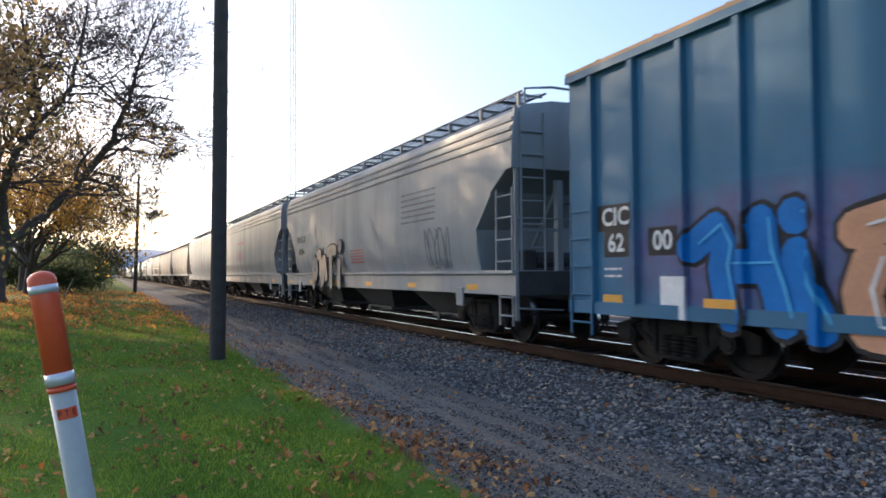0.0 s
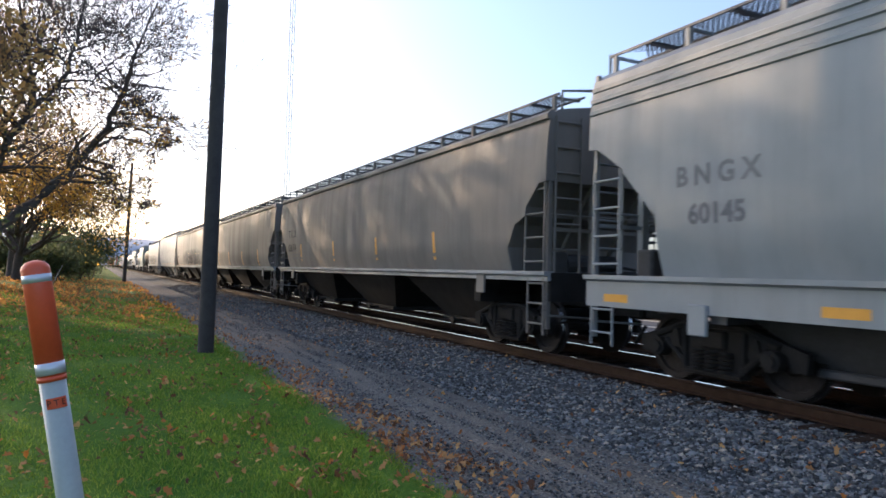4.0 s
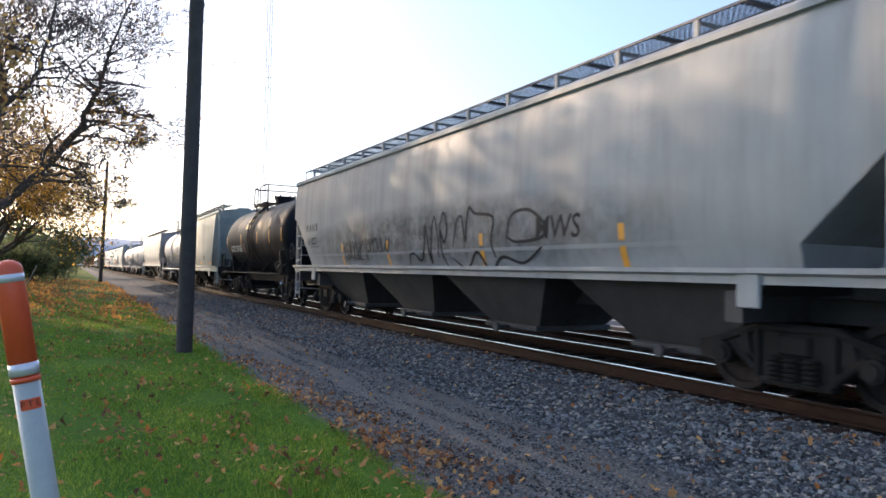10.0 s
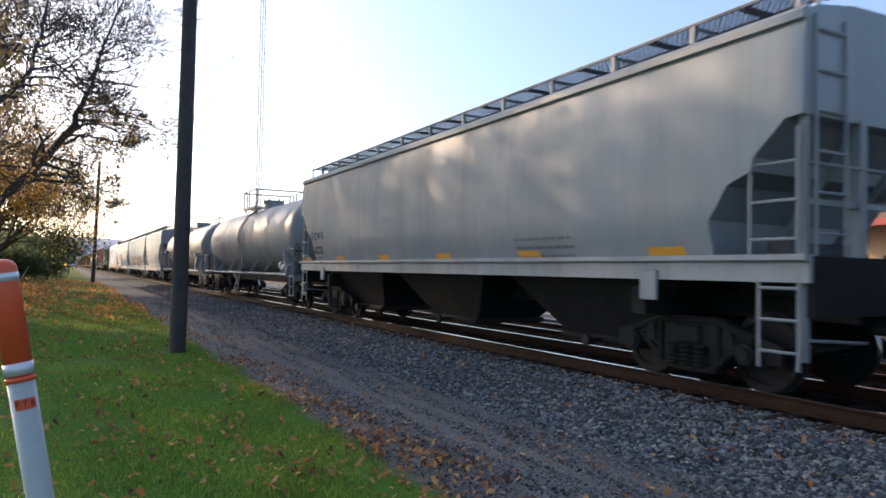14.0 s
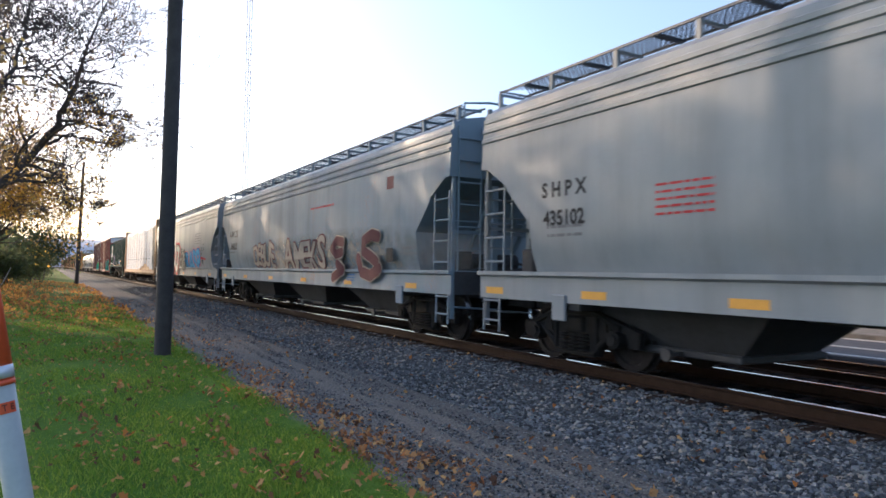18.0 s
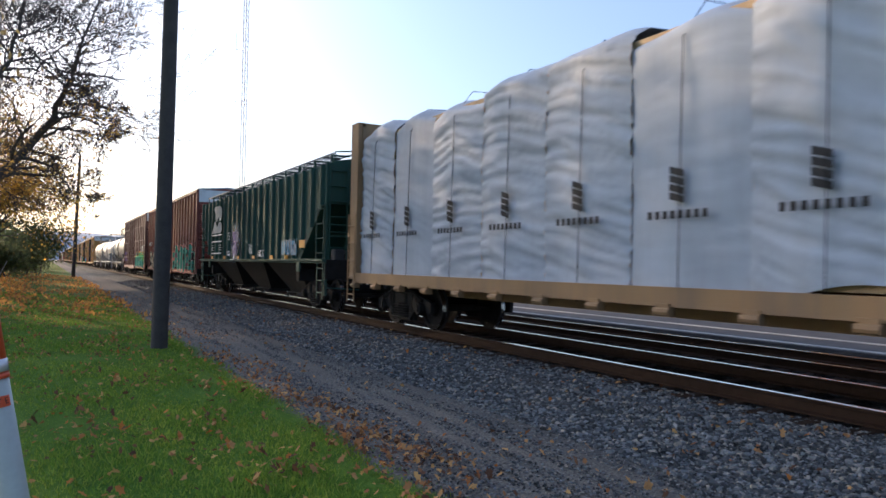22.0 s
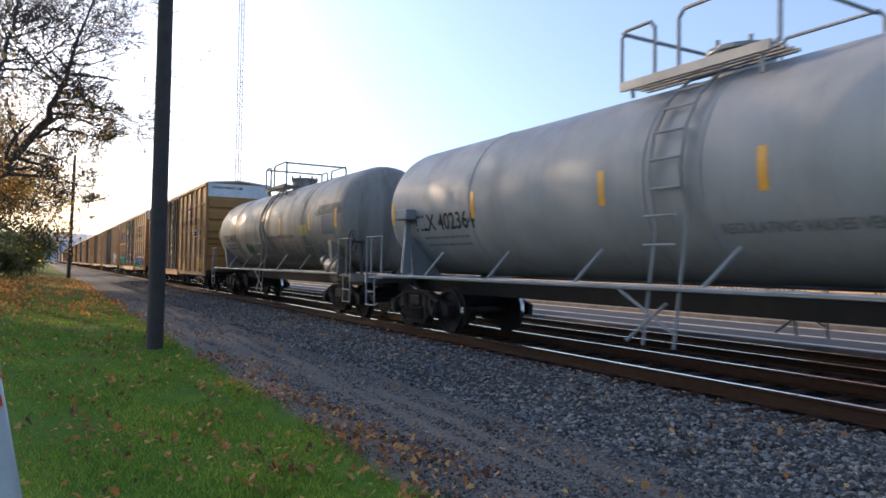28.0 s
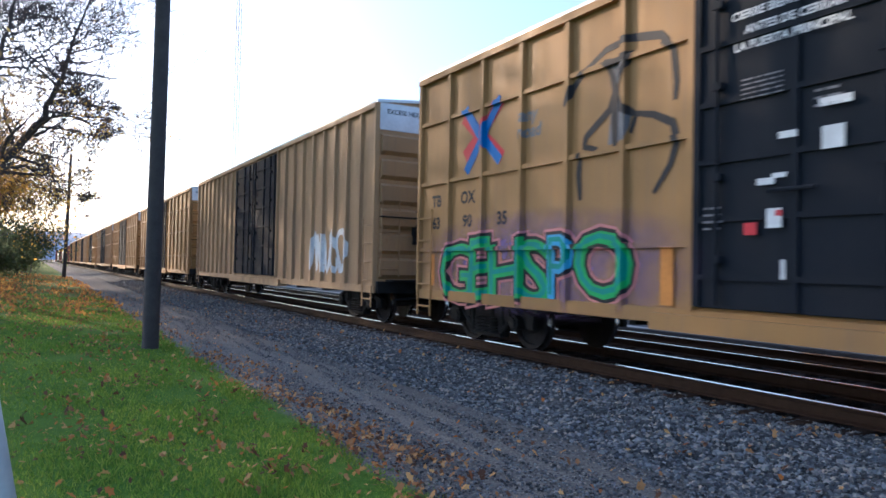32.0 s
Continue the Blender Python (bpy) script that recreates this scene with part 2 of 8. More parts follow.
M["roof_brown"] = plain("brown_roof_tiles", (0.17, 0.10, 0.065), 0.8, 0.0, 0.3, 3.0, 0.4)
M["fascia_red"] = plain("red_painted_fascia", (0.32, 0.05, 0.04), 0.6, 0.0, 0.2, 3.0)
M["timber"] = plain("brown_timber", (0.13, 0.07, 0.04), 0.7, 0.0, 0.3, 4.0)
M["asphalt"] = plain("dark_platform_asphalt", (0.075, 0.075, 0.078), 0.9, 0.0, 0.3, 3.0, 0.3)
M["asphalt"].node_tree.nodes["Principled BSDF"].inputs["Specular IOR Level"].default_value = 0.1
M["maroon"] = plain("faded_maroon_paint", (0.20, 0.035, 0.042), 0.6, 0.0, 0.3, 4.0, 0.0)
M["concrete"] = plain("pale_concrete", (0.34, 0.33, 0.31), 0.85, 0.0, 0.2, 1.2, 0.3)
M["dark_glass"] = plain("dark_window_glass", (0.03, 0.035, 0.04), 0.08, 0.0, 0.1, 1.0, 0.0)
M["hill"] = plain("hazy_wooded_hillside", (0.34, 0.38, 0.44), 0.95, 0.0, 0.12, 0.02, 0.0)


def leaf_mat(name, cols, trans=0.3):
    m, n, p, ln = nodes_of(name)
    g = n.nodes.new("ShaderNodeNewGeometry")
    r = ramp(n, g.outputs["Random Per Island"], [(i / max(1, len(cols) - 1), c) for i, c in enumerate(cols)])
    ln(r.outputs["Color"], p.inputs["Base Color"])
    p.inputs["Roughness"].default_value = 0.75
    p.inputs["Specular IOR Level"].default_value = 0.15
    tr = n.nodes.new("ShaderNodeBsdfTranslucent")
    ln(r.outputs["Color"], tr.inputs["Color"])
    mx = n.nodes.new("ShaderNodeMixShader")
    mx.inputs[0].default_value = trans
    ln(p.outputs[0], mx.inputs[1])
    ln(tr.outputs[0], mx.inputs[2])
    ln(mx.outputs[0], n.nodes["Material Output"].inputs["Surface"])
    return m


M["leaf_brown"] = leaf_mat("brown_autumn_leaves", [(0.11, 0.085, 0.075), (0.17, 0.12, 0.09), (0.13, 0.10, 0.09), (0.22, 0.15, 0.09)], 0.3)
M["leaf_gold"] = leaf_mat("golden_autumn_leaves", [(0.70, 0.38, 0.05), (0.80, 0.50, 0.08), (0.55, 0.30, 0.05), (0.40, 0.32, 0.08)], 0.86)
M["leaf_amber"] = leaf_mat("amber_autumn_leaves", [(0.46, 0.27, 0.10), (0.36, 0.22, 0.11), (0.55, 0.34, 0.10), (0.28, 0.19, 0.11)], 0.7)
M["leaf_dull"] = leaf_mat("dull_olive_gold_leaves", [(0.32, 0.21, 0.08), (0.44, 0.29, 0.11), (0.26, 0.21, 0.10), (0.55, 0.36, 0.12)], 0.7)
M["leaf_green"] = leaf_mat("dark_green_leaves", [(0.07, 0.10, 0.05), (0.12, 0.14, 0.06), (0.10, 0.11, 0.06)], 0.5)
M["leaf_fallen"] = leaf_mat("fallen_leaves", [(0.45, 0.17, 0.035), (0.27, 0.12, 0.05), (0.54, 0.33, 0.12), (0.32, 0.17, 0.07), (0.13, 0.065, 0.035), (0.09, 0.05, 0.03)], 0.3)
M["leaf_litter"] = leaf_mat("bright_leaf_litter", [(0.48, 0.21, 0.05), (0.58, 0.32, 0.07), (0.34, 0.15, 0.05), (0.24, 0.12, 0.05)], 0.5)
M["blade"] = leaf_mat("grass_blades", [(0.10, 0.19, 0.022), (0.16, 0.26, 0.03), (0.26, 0.32, 0.048), (0.13, 0.22, 0.025)], 0.45)


def ground_mat():
    """Lawn, leaf litter, dark gravel path, ballast and far field, by place."""
    m, n, p, ln = nodes_of("ground_surface")
    g = n.nodes.new("ShaderNodeNewGeometry")
    sp = n.nodes.new("ShaderNodeSeparateXYZ")
    ln(g.outputs["Position"], sp.inputs[0])
    wob = noise_node(n, 0.9, 5)

    def math_(op, a, b):
        q = n.nodes.new("ShaderNodeMath")
        q.operation = op
        for s, v in zip(q.inputs, (a, b)):
            if isinstance(v, (int, float)):
                s.default_value = v
            else:
                ln(v, s)
        return q.outputs[0]

    def edge(at, width, amp):
        """0 on the low side of x = at, 1 on the high side, with a ragged border."""
        x = math_("ADD", sp.outputs["X"], math_("MULTIPLY", math_("SUBTRACT", wob.outputs["Fac"], 0.5), amp))
        mr = n.nodes.new("ShaderNodeMapRange")
        mr.inputs["From Min"].default_value, mr.inputs["From Max"].default_value = at - width, at + width
        ln(x, mr.inputs["Value"])
        return mr.outputs["Result"]
    f1, f2 = noise_node(n, 3.0, 5), noise_node(n, 40.0, 4)
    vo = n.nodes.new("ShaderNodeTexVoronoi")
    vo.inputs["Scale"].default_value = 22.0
    co = n.nodes.new("ShaderNodeTexCoord")
    ln(co.outputs["Object"], vo.inputs["Vector"])
    lawn = mix(n, f2.outputs["Fac"], ramp(n, f1.outputs["Fac"], [(0.3, (0.065, 0.14, 0.012)), (0.7, (0.12, 0.21, 0.018))]).outputs["Color"], (0.045, 0.09, 0.015))
    litter = ramp(n, f2.outputs["Fac"], [(0.3, (0.10, 0.06, 0.03)), (0.5, (0.24, 0.12, 0.045)), (0.7, (0.36, 0.20, 0.07))]).outputs["Color"]
    path = ramp(n, f2.outputs["Fac"], [(0.3, (0.065, 0.059, 0.052)), (0.7, (0.22, 0.205, 0.182))]).outputs["Color"]
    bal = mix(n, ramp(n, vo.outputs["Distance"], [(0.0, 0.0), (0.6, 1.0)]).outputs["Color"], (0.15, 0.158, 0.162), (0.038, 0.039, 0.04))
    far = ramp(n, f1.outputs["Fac"], [(0.3, (0.12, 0.11, 0.09)), (0.7, (0.2, 0.18, 0.15))]).outputs["Color"]
    # litter lies thick under the trees
    yy = n.nodes.new("ShaderNodeMapRange")
    yy.inputs["From Min"].default_value, yy.inputs["From Max"].default_value = 17.0, 27.0
    ln(math_("ADD", sp.outputs["Y"], math_("MULTIPLY", math_("SUBTRACT", f1.outputs["Fac"], 0.5), 9.0)), yy.inputs["Value"])
    lawn = mix(n, math_("MULTIPLY", yy.outputs["Result"], ramp(n, f1.outputs["Fac"], [(0.44, 0.0), (0.66, 0.7)]).outputs["Color"]), lawn, litter)
    c = mix(n, edge(-5.55, 0.12, 0.9), lawn, path)
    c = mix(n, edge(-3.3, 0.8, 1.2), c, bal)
    # track bed near black: oil, plus the train's shade put into the colour
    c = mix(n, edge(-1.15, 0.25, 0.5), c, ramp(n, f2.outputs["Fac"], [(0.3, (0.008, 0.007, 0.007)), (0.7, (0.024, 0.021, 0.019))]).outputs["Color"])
    c = mix(n, edge(11.0, 0.1, 0.2), c, far)
    ln(c, p.inputs["Base Color"])
    p.inputs["Roughness"].default_value = 0.95
    p.inputs["Specular IOR Level"].default_value = 0.08
    bump(n, p, mix(n, 0.5, f2.outputs["Fac"], vo.outputs["Distance"]), 0.9, 0.03)
    return m


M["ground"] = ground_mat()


def stone_mat():
    m, n, p, ln = nodes_of("ballast_stone")
    g = n.nodes.new("ShaderNodeNewGeometry")
    r = ramp(n, g.outputs["Random Per Island"], [(0.0, (0.030, 0.031, 0.032)), (0.5, (0.095, 0.099, 0.101)), (0.85, (0.195, 0.202, 0.205)), (1.0, (0.30, 0.26, 0.20))])
    f = noise_node(n, 60.0, 3)
    ln(mix(n, 0.3, r.outputs["Color"], f.outputs["Color"], "SOFT_LIGHT"), p.inputs["Base Color"])
    p.inputs["Roughness"].default_value = 0.85
    p.inputs["Specular IOR Level"].default_value = 0.2
    return m


M["stone"] = stone_mat()
# oily stones, darkened further to stand in for the shade under the cars
M["shaded_oily_stone"] = plain("oily_ballast_stone_with_painted_shade", (0.013, 0.012, 0.012), 0.9, 0.0, 0.5, 8.0, 0.0)

for key in ("rail_metal", "tie", "shaded_oily_stone", "under", "wheel"):
    M[key].node_tree.nodes["Principled BSDF"].inputs["Specular IOR Level"].default_value = 0.12


def mist_mat(name, col):
    """Sprayed paint that thins out to nothing at its rim."""
    m, n, p, ln = nodes_of(name)
    p.inputs["Base Color"].default_value = (*col, 1)
    p.inputs["Roughness"].default_value = 0.6
    co = n.nodes.new("ShaderNodeTexCoord")
    sp = n.nodes.new("ShaderNodeSeparateXYZ")
    ln(co.outputs["Generated"], sp.inputs[0])

    def calc(op, a, b):
        q = n.nodes.new("ShaderNodeMath")
        q.operation = op
        for s_, v in zip(q.inputs, (a, b)):
            if isinstance(v, (int, float)):
                s_.default_value = v
            else:
                ln(v, s_)
        return q.outputs[0]
    sq = [calc("POWER", calc("ABSOLUTE", calc("MULTIPLY", calc("SUBTRACT", o, 0.5), 2.0), 0.0), 2.4) for o in (sp.outputs["Y"], sp.outputs["Z"])]
    rim = calc("SUBTRACT", 1.0, calc("ADD", sq[0], sq[1]))
    sp_n = noise_node(n, 2.2, 6, rough=0.7)
    al = calc("MULTIPLY", calc("MAXIMUM", rim, 0.0), ramp(n, sp_n.outputs["Fac"], [(0.3, 0.05), (0.62, 0.75)]).outputs["Color"])
    ln(al, p.inputs["Alpha"])
    return m


for k, c in (("m_pink", (0.45, 0.24, 0.22)), ("m_purple", (0.20, 0.13, 0.30)), ("m_smoke", (0.10, 0.10, 0.105)), ("m_cream", (0.36, 0.32, 0.26)), ("m_white", (0.42, 0.45, 0.55))):
    M[k] = mist_mat("sprayed_mist_" + k[2:], c)

# ---- building blocks ----


def obj(name, me, parent=None, mats=(), label="", smooth=False):
    o = new(name, me)
    for m in mats:
        if not me.materials or len(me.materials) < len(mats):
            me.materials.append(m)
    if smooth:
        me.shade_smooth()
    if parent is not None:
        o.parent = parent
    if label:
        o["label"] = label
    return o


def part(name, bm, material, parent, label="", smooth=False):
    """Links a bmesh as one mesh object under a thing or a part."""
    me = bpy.data.meshes.new(name)
    bm.to_mesh(me)
    bm.free()
    return obj(name, me, parent, (material,) if not isinstance(material, (tuple, list)) else material, label, smooth)


def thing(name, label, category, group="", at=None):
    e = new(name)
    e.empty_display_size = 0.2
    if at is not None:
        e.matrix_basis = at
    return tagged(e, label, category, group)


def box(bm, x0, x1, y0, y1, z0, z1, mat=0, bev=0.0):
    vs = [bm.verts.new((x, y, z)) for z in (z0, z1) for y in (y0, y1) for x in (x0, x1)]
    fs = [bm.faces.new([vs[i] for i in q]) for q in ((0, 2, 3, 1), (4, 5, 7, 6), (0, 1, 5, 4), (2, 6, 7, 3), (0, 4, 6, 2), (1, 3, 7, 5))]
    for f in fs:
        f.material_index = mat
    if bev:
        bmesh.ops.bevel(bm, geom=list({e for f in fs for e in f.edges}), offset=bev, segments=1, affect="EDGES", profile=0.5)
    return fs


def rod(bm, a, b, r, n=6, mat=0, r2=None):
    """A round bar from a to b, closed at its ends."""
    a, b = Vector(a), Vector(b)
    d = (b - a).normalized()
    u = d.orthogonal().normalized()
    v = d.cross(u)
    ra = [bm.verts.new(a + (u * math.cos(2 * math.pi * i / n) + v * math.sin(2 * math.pi * i / n)) * r) for i in range(n)]
    rb = [bm.verts.new(b + (u * math.cos(2 * math.pi * i / n) + v * math.sin(2 * math.pi * i / n)) * (r if r2 is None else r2)) for i in range(n)]
    for i in range(n):
        bm.faces.new((ra[i], ra[(i + 1) % n], rb[(i + 1) % n], rb[i])).material_index = mat
    bm.faces.new(ra[::-1]).material_index = mat
    bm.faces.new(rb).material_index = mat


def pipe(bm, pts, r, n=6):
    """A bent round bar through points, one closed tube."""
    pts = [Vector(p) for p in pts]
    rings, u = [], None
    for i, p in enumerate(pts):
        d0 = (p - pts[max(0, i - 1)]).normalized()
        d1 = (pts[min(len(pts) - 1, i + 1)] - p).normalized()
        d = (d0 + d1).normalized()
        u = d.orthogonal() if u is None else u - d * u.dot(d)
        if u.length < 1e-4:
            u = d.orthogonal()
        u.normalize()
        v = d.cross(u)
        rings.append([bm.verts.new(p + (u * math.cos(2 * math.pi * k / n) + v * math.sin(2 * math.pi * k / n)) * r) for k in range(n)])
    for A, B in zip(rings, rings[1:]):
        for k in range(n):
            bm.faces.new((A[k], A[(k + 1) % n], B[(k + 1) % n], B[k]))
    bm.faces.new(rings[0][::-1])
    bm.faces.new(rings[-1])


def prism(bm, poly, axis, lo, hi, mat=0):
    """A polygon drawn in the two other axes, drawn out along axis."""
    def at(p, k):
        q = list(p)
        q.insert(axis, k)
        return bm.verts.new(q)
    A, B = [at(p, lo) for p in poly], [at(p, hi) for p in poly]
    n = len(poly)
    fs = [bm.faces.new(A), bm.faces.new(B[::-1])]
    for i in range(n):
        fs.append(bm.faces.new((A[i], B[i], B[(i + 1) % n], A[(i + 1) % n])))
    for f in fs:
        f.material_index = mat
    bmesh.ops.recalc_face_normals(bm, faces=fs)


def mesh_np(name, verts, faces):
    me = bpy.data.meshes.new(name)
    me.from_pydata(verts.tolist() if hasattr(verts, "tolist") else verts, [], faces.tolist() if hasattr(faces, "tolist") else faces)
    return me


TEXTS = {}


def lettering(words, size, fat=0.0):
    """The outlines of words in the built-in font: points and faces, centred."""
    key = (words, size, fat)
    if key not in TEXTS:
        cu = bpy.data.curves.new("lettering", "FONT")
        cu.body, cu.size, cu.offset, cu.resolution_u = words, size, fat, 3
        cu.align_x, cu.align_y = "CENTER", "CENTER"
        o = new("lettering", cu)
        me = bpy.data.meshes.new_from_object(o)
        TEXTS[key] = ([tuple(v.co[:2]) for v in me.vertices], [tuple(p.vertices) for p in me.polygons])
        bpy.data.objects.remove(o)
        bpy.data.meshes.remove(me)
        bpy.data.curves.remove(cu)
    return TEXTS[key]


def decal(bm, shape, y, z, side, mat=0, up=0.004, scale=(1, 1), slant=0.0, wave=0.0):
    """Lays flat points on a car's side that faces the lawn; side(z) gives the half width."""
    vs, fs = shape
    out = []
    for a, b in vs:
        a, b = a * scale[0], b * scale[1]
        a += slant * b
        b += wave * math.sin(a * 2.3) * 0.2
        out.append(bm.verts.new((-side(z + b) - up, y - a, z + b)))
    for f in fs:
        try:
            q = bm.faces.new([out[i] for i in f])
            q.material_index = mat
        except ValueError:
            pass


def rect(w, h, n=1):
    vs, fs = [], []
    for i in range(n + 1):
        vs += [(-w / 2, -h / 2 + h * i / n), (w / 2, -h / 2 + h * i / n)]
    for i in range(n):
        fs.append((2 * i, 2 * i + 1, 2 * i + 3, 2 * i + 2))
    return vs, fs


class Relief:
    """The outer skin of a boxcar's side: base plane, upright posts, level battens and doors."""

    def __init__(self, base, posts=(), battens=(), door=None):
        self.base, self.posts, self.battens, self.door = base, posts, battens, door

    def __call__(self, z):
        return self.base

    def skin(self, y, z):
        x = self.base
        for p in self.posts:
            d = abs(y - p)
            if d < 0.075:
                x = max(x, self.base + 0.075 - max(0.0, d - 0.045) / 0.03 * 0.095)
        if self.door and self.door[0] < y < self.door[1]:
            return self.base + 0.13
        for b in self.battens:
            if abs(z - b) < 0.036:
                x = max(x, self.base + 0.055)
        return x


def cut_at(bm, axis, value):
    no = [0, 0, 0]
    no[axis] = 1
    co = [0, 0, 0]
    co[axis] = value
    bmesh.ops.bisect_plane(bm, geom=[*bm.verts, *bm.edges, *bm.faces], dist=1e-5, plane_co=co, plane_no=no)


def coat(bm, shape, y, z, side, mat=0, up=0.004, scale=(1, 1), slant=0.0, wave=0.0):
    """A thin coat of paint that follows the side, also over posts and battens; wave: how far hand-drawn letters are bent."""
    tmp = bmesh.new()
    vs, fs = shape
    out = [tmp.verts.new((0, -a * scale[0] - slant * b, b * scale[1])) for a, b in vs]
    for f in fs:
        try:
            tmp.faces.new([out[i] for i in f]).material_index = mat
        except ValueError:
            pass
    ys = [v.co.y for v in tmp.verts]
    zs = [v.co.z for v in tmp.verts]
    if wave:
        h = max(zs) - min(zs)
        k = min(zs)
        while k < max(zs):
            cut_at(tmp, 2, k)
            k += h / 5
        for v in tmp.verts:
            q = Vector((v.co.y / h * 1.5 + y, v.co.z / h * 1.5, 0.37 * y))
            v.co.y += wave * h * (0.9 * noise.noise(q) + 0.35 * noise.noise(q * 2.3))
            v.co.z += wave * h * (0.7 * noise.noise(q + Vector((9, 4, 2))) + 0.35 * noise.noise(q * 2.1 + Vector((3, 8, 1))))
    for v in tmp.verts:
        v.co.y += y
        v.co.z += z
    if isinstance(side, Relief):
        lo, hi = min(v.co.y for v in tmp.verts), max(v.co.y for v in tmp.verts)
        for p in side.posts:
            for d in (-0.075, -0.045, 0.045, 0.075):
                if lo < p + d < hi:
                    cut_at(tmp, 1, p + d)
        for b in side.battens:
            for d in (-0.037, -0.035, 0.035, 0.037):
                if min(v.co.z for v in tmp.verts) < b + d < max(v.co.z for v in tmp.verts):
                    cut_at(tmp, 2, b + d)
    made = {}
    for v in tmp.verts:
        x = side.skin(v.co.y, v.co.z) if isinstance(side, Relief) else side(v.co.z)
        made[v] = bm.verts.new((-x - up, v.co.y, v.co.z))
    for f in tmp.faces:
        bm.faces.new([made[v] for v in f.verts]).material_index = f.material_index
    tmp.free()

# ---- ground, tracks ----


def ground_z(x, y):
    if x > 11.0:
        return -0.12
    if x > 2.5:
        return -0.40
    if x > 1.5:
        return -0.20 - 0.20 * (x - 1.5)
    if x > -1.95:
        return -0.20
    if x > -3.0:
        k = (x + 3.0) / 1.05
        return -0.36 + 0.16 * k * k * (3 - 2 * k)
    if x > -5.6:
        return -0.36 + 0.06 * (-3.0 - x) / 2.6
    far = min(1.0, max(0.0, (y - 6.0) / 30.0))
    rise = min(1.6, 0.02 + 0.075 * max(0.0, -6.6 - x)) * far
    return -0.30 + 0.03 * min(1.0, -5.6 - x) + rise


def build_ground():
    xs = np.unique(np.concatenate([np.arange(-30, -6, 1.0), np.arange(-6, -1.5, 0.15), np.arange(-1, 12, 0.5), [10.99, 11.01], np.linspace(-3000, -30, 14), np.linspace(12, 3000, 14)]))
    ys = np.unique(np.concatenate([np.arange(-40, 140, 1.5), np.linspace(-1500, -40, 8), np.linspace(140, 4000, 16)]))
    rng = np.random.default_rng(3)
    vs = [(x, y, ground_z(x, y) + (rng.normal() * 0.012 if -30 < x < -1.9 else 0.0)) for y in ys for x in xs]
    nx = len(xs)
    fs = [(j * nx + i, j * nx + i + 1, (j + 1) * nx + i + 1, (j + 1) * nx + i) for j in range(len(ys) - 1) for i in range(nx - 1)]
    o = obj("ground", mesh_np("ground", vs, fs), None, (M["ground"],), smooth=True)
    return tagged(o, "green lawn, dark gravel path and grey ballast strewn with leaves", "ground", kind="structure")


build_ground()
RAIL = [(-0.070, -0.17), (0.070, -0.17), (0.070, -0.155), (0.012, -0.135), (0.012, -0.045), (0.036, -0.03), (0.036, -0.006), (0.028, 0.0), (-0.028, 0.0), (-0.036, -0.006), (-0.036, -0.03), (-0.012, -0.045), (-0.012, -0.135), (-0.070, -0.155)]


def track(cx, label, y0=-120, y1=900, ties=(-20, 60), z=0.0):
    t = thing("railway_track", label, "railway track", "railway tracks", pose(cx, 0, z))
    for sx in (-0.753, 0.753):
        bm = bmesh.new()
        prism(bm, [(sx + a, b) for a, b in RAIL], 1, y0, y1)
        rail = part("rail", bm, M["rail_metal"], t)
        bm = bmesh.new()
        box(bm, sx - 0.031, sx + 0.031, y0, y1, -0.004, 0.002)
        part("rail_head", bm, M["rail_top"], rail, "polished steel running surface")
    bm = bmesh.new()
    box(bm, -1.28, 1.28, -0.115, 0.115, -0.30, -0.172, bev=0.012)
    first = part("sleeper", bm, M["tie"], t, "weathered timber sleeper")
    rng = random.Random(5)
    y = ties[0]
    first.matrix_basis = pose(0, y, 0)
    while y < ties[1]:
        y += 0.53
        o = obj("sleeper", first.data, t)
        o.matrix_basis = pose(rng.uniform(-0.05, 0.05), y + rng.uniform(-0.02, 0.02), rng.uniform(-0.012, 0.0), 0, 0, rng.uniform(-1, 1))
        o["label"] = "weathered timber sleeper"
    return t


track(0, "polished rails on weathered timber sleepers in grey ballast")
track(4.4, "second track of polished rails on timber sleepers", ties=(-6, 70), z=-0.2)

# ---- rolling stock ----
CARS = []


def speed_place(t):
    return 14.55 * t + 0.0148 * t * t


_truck = {}


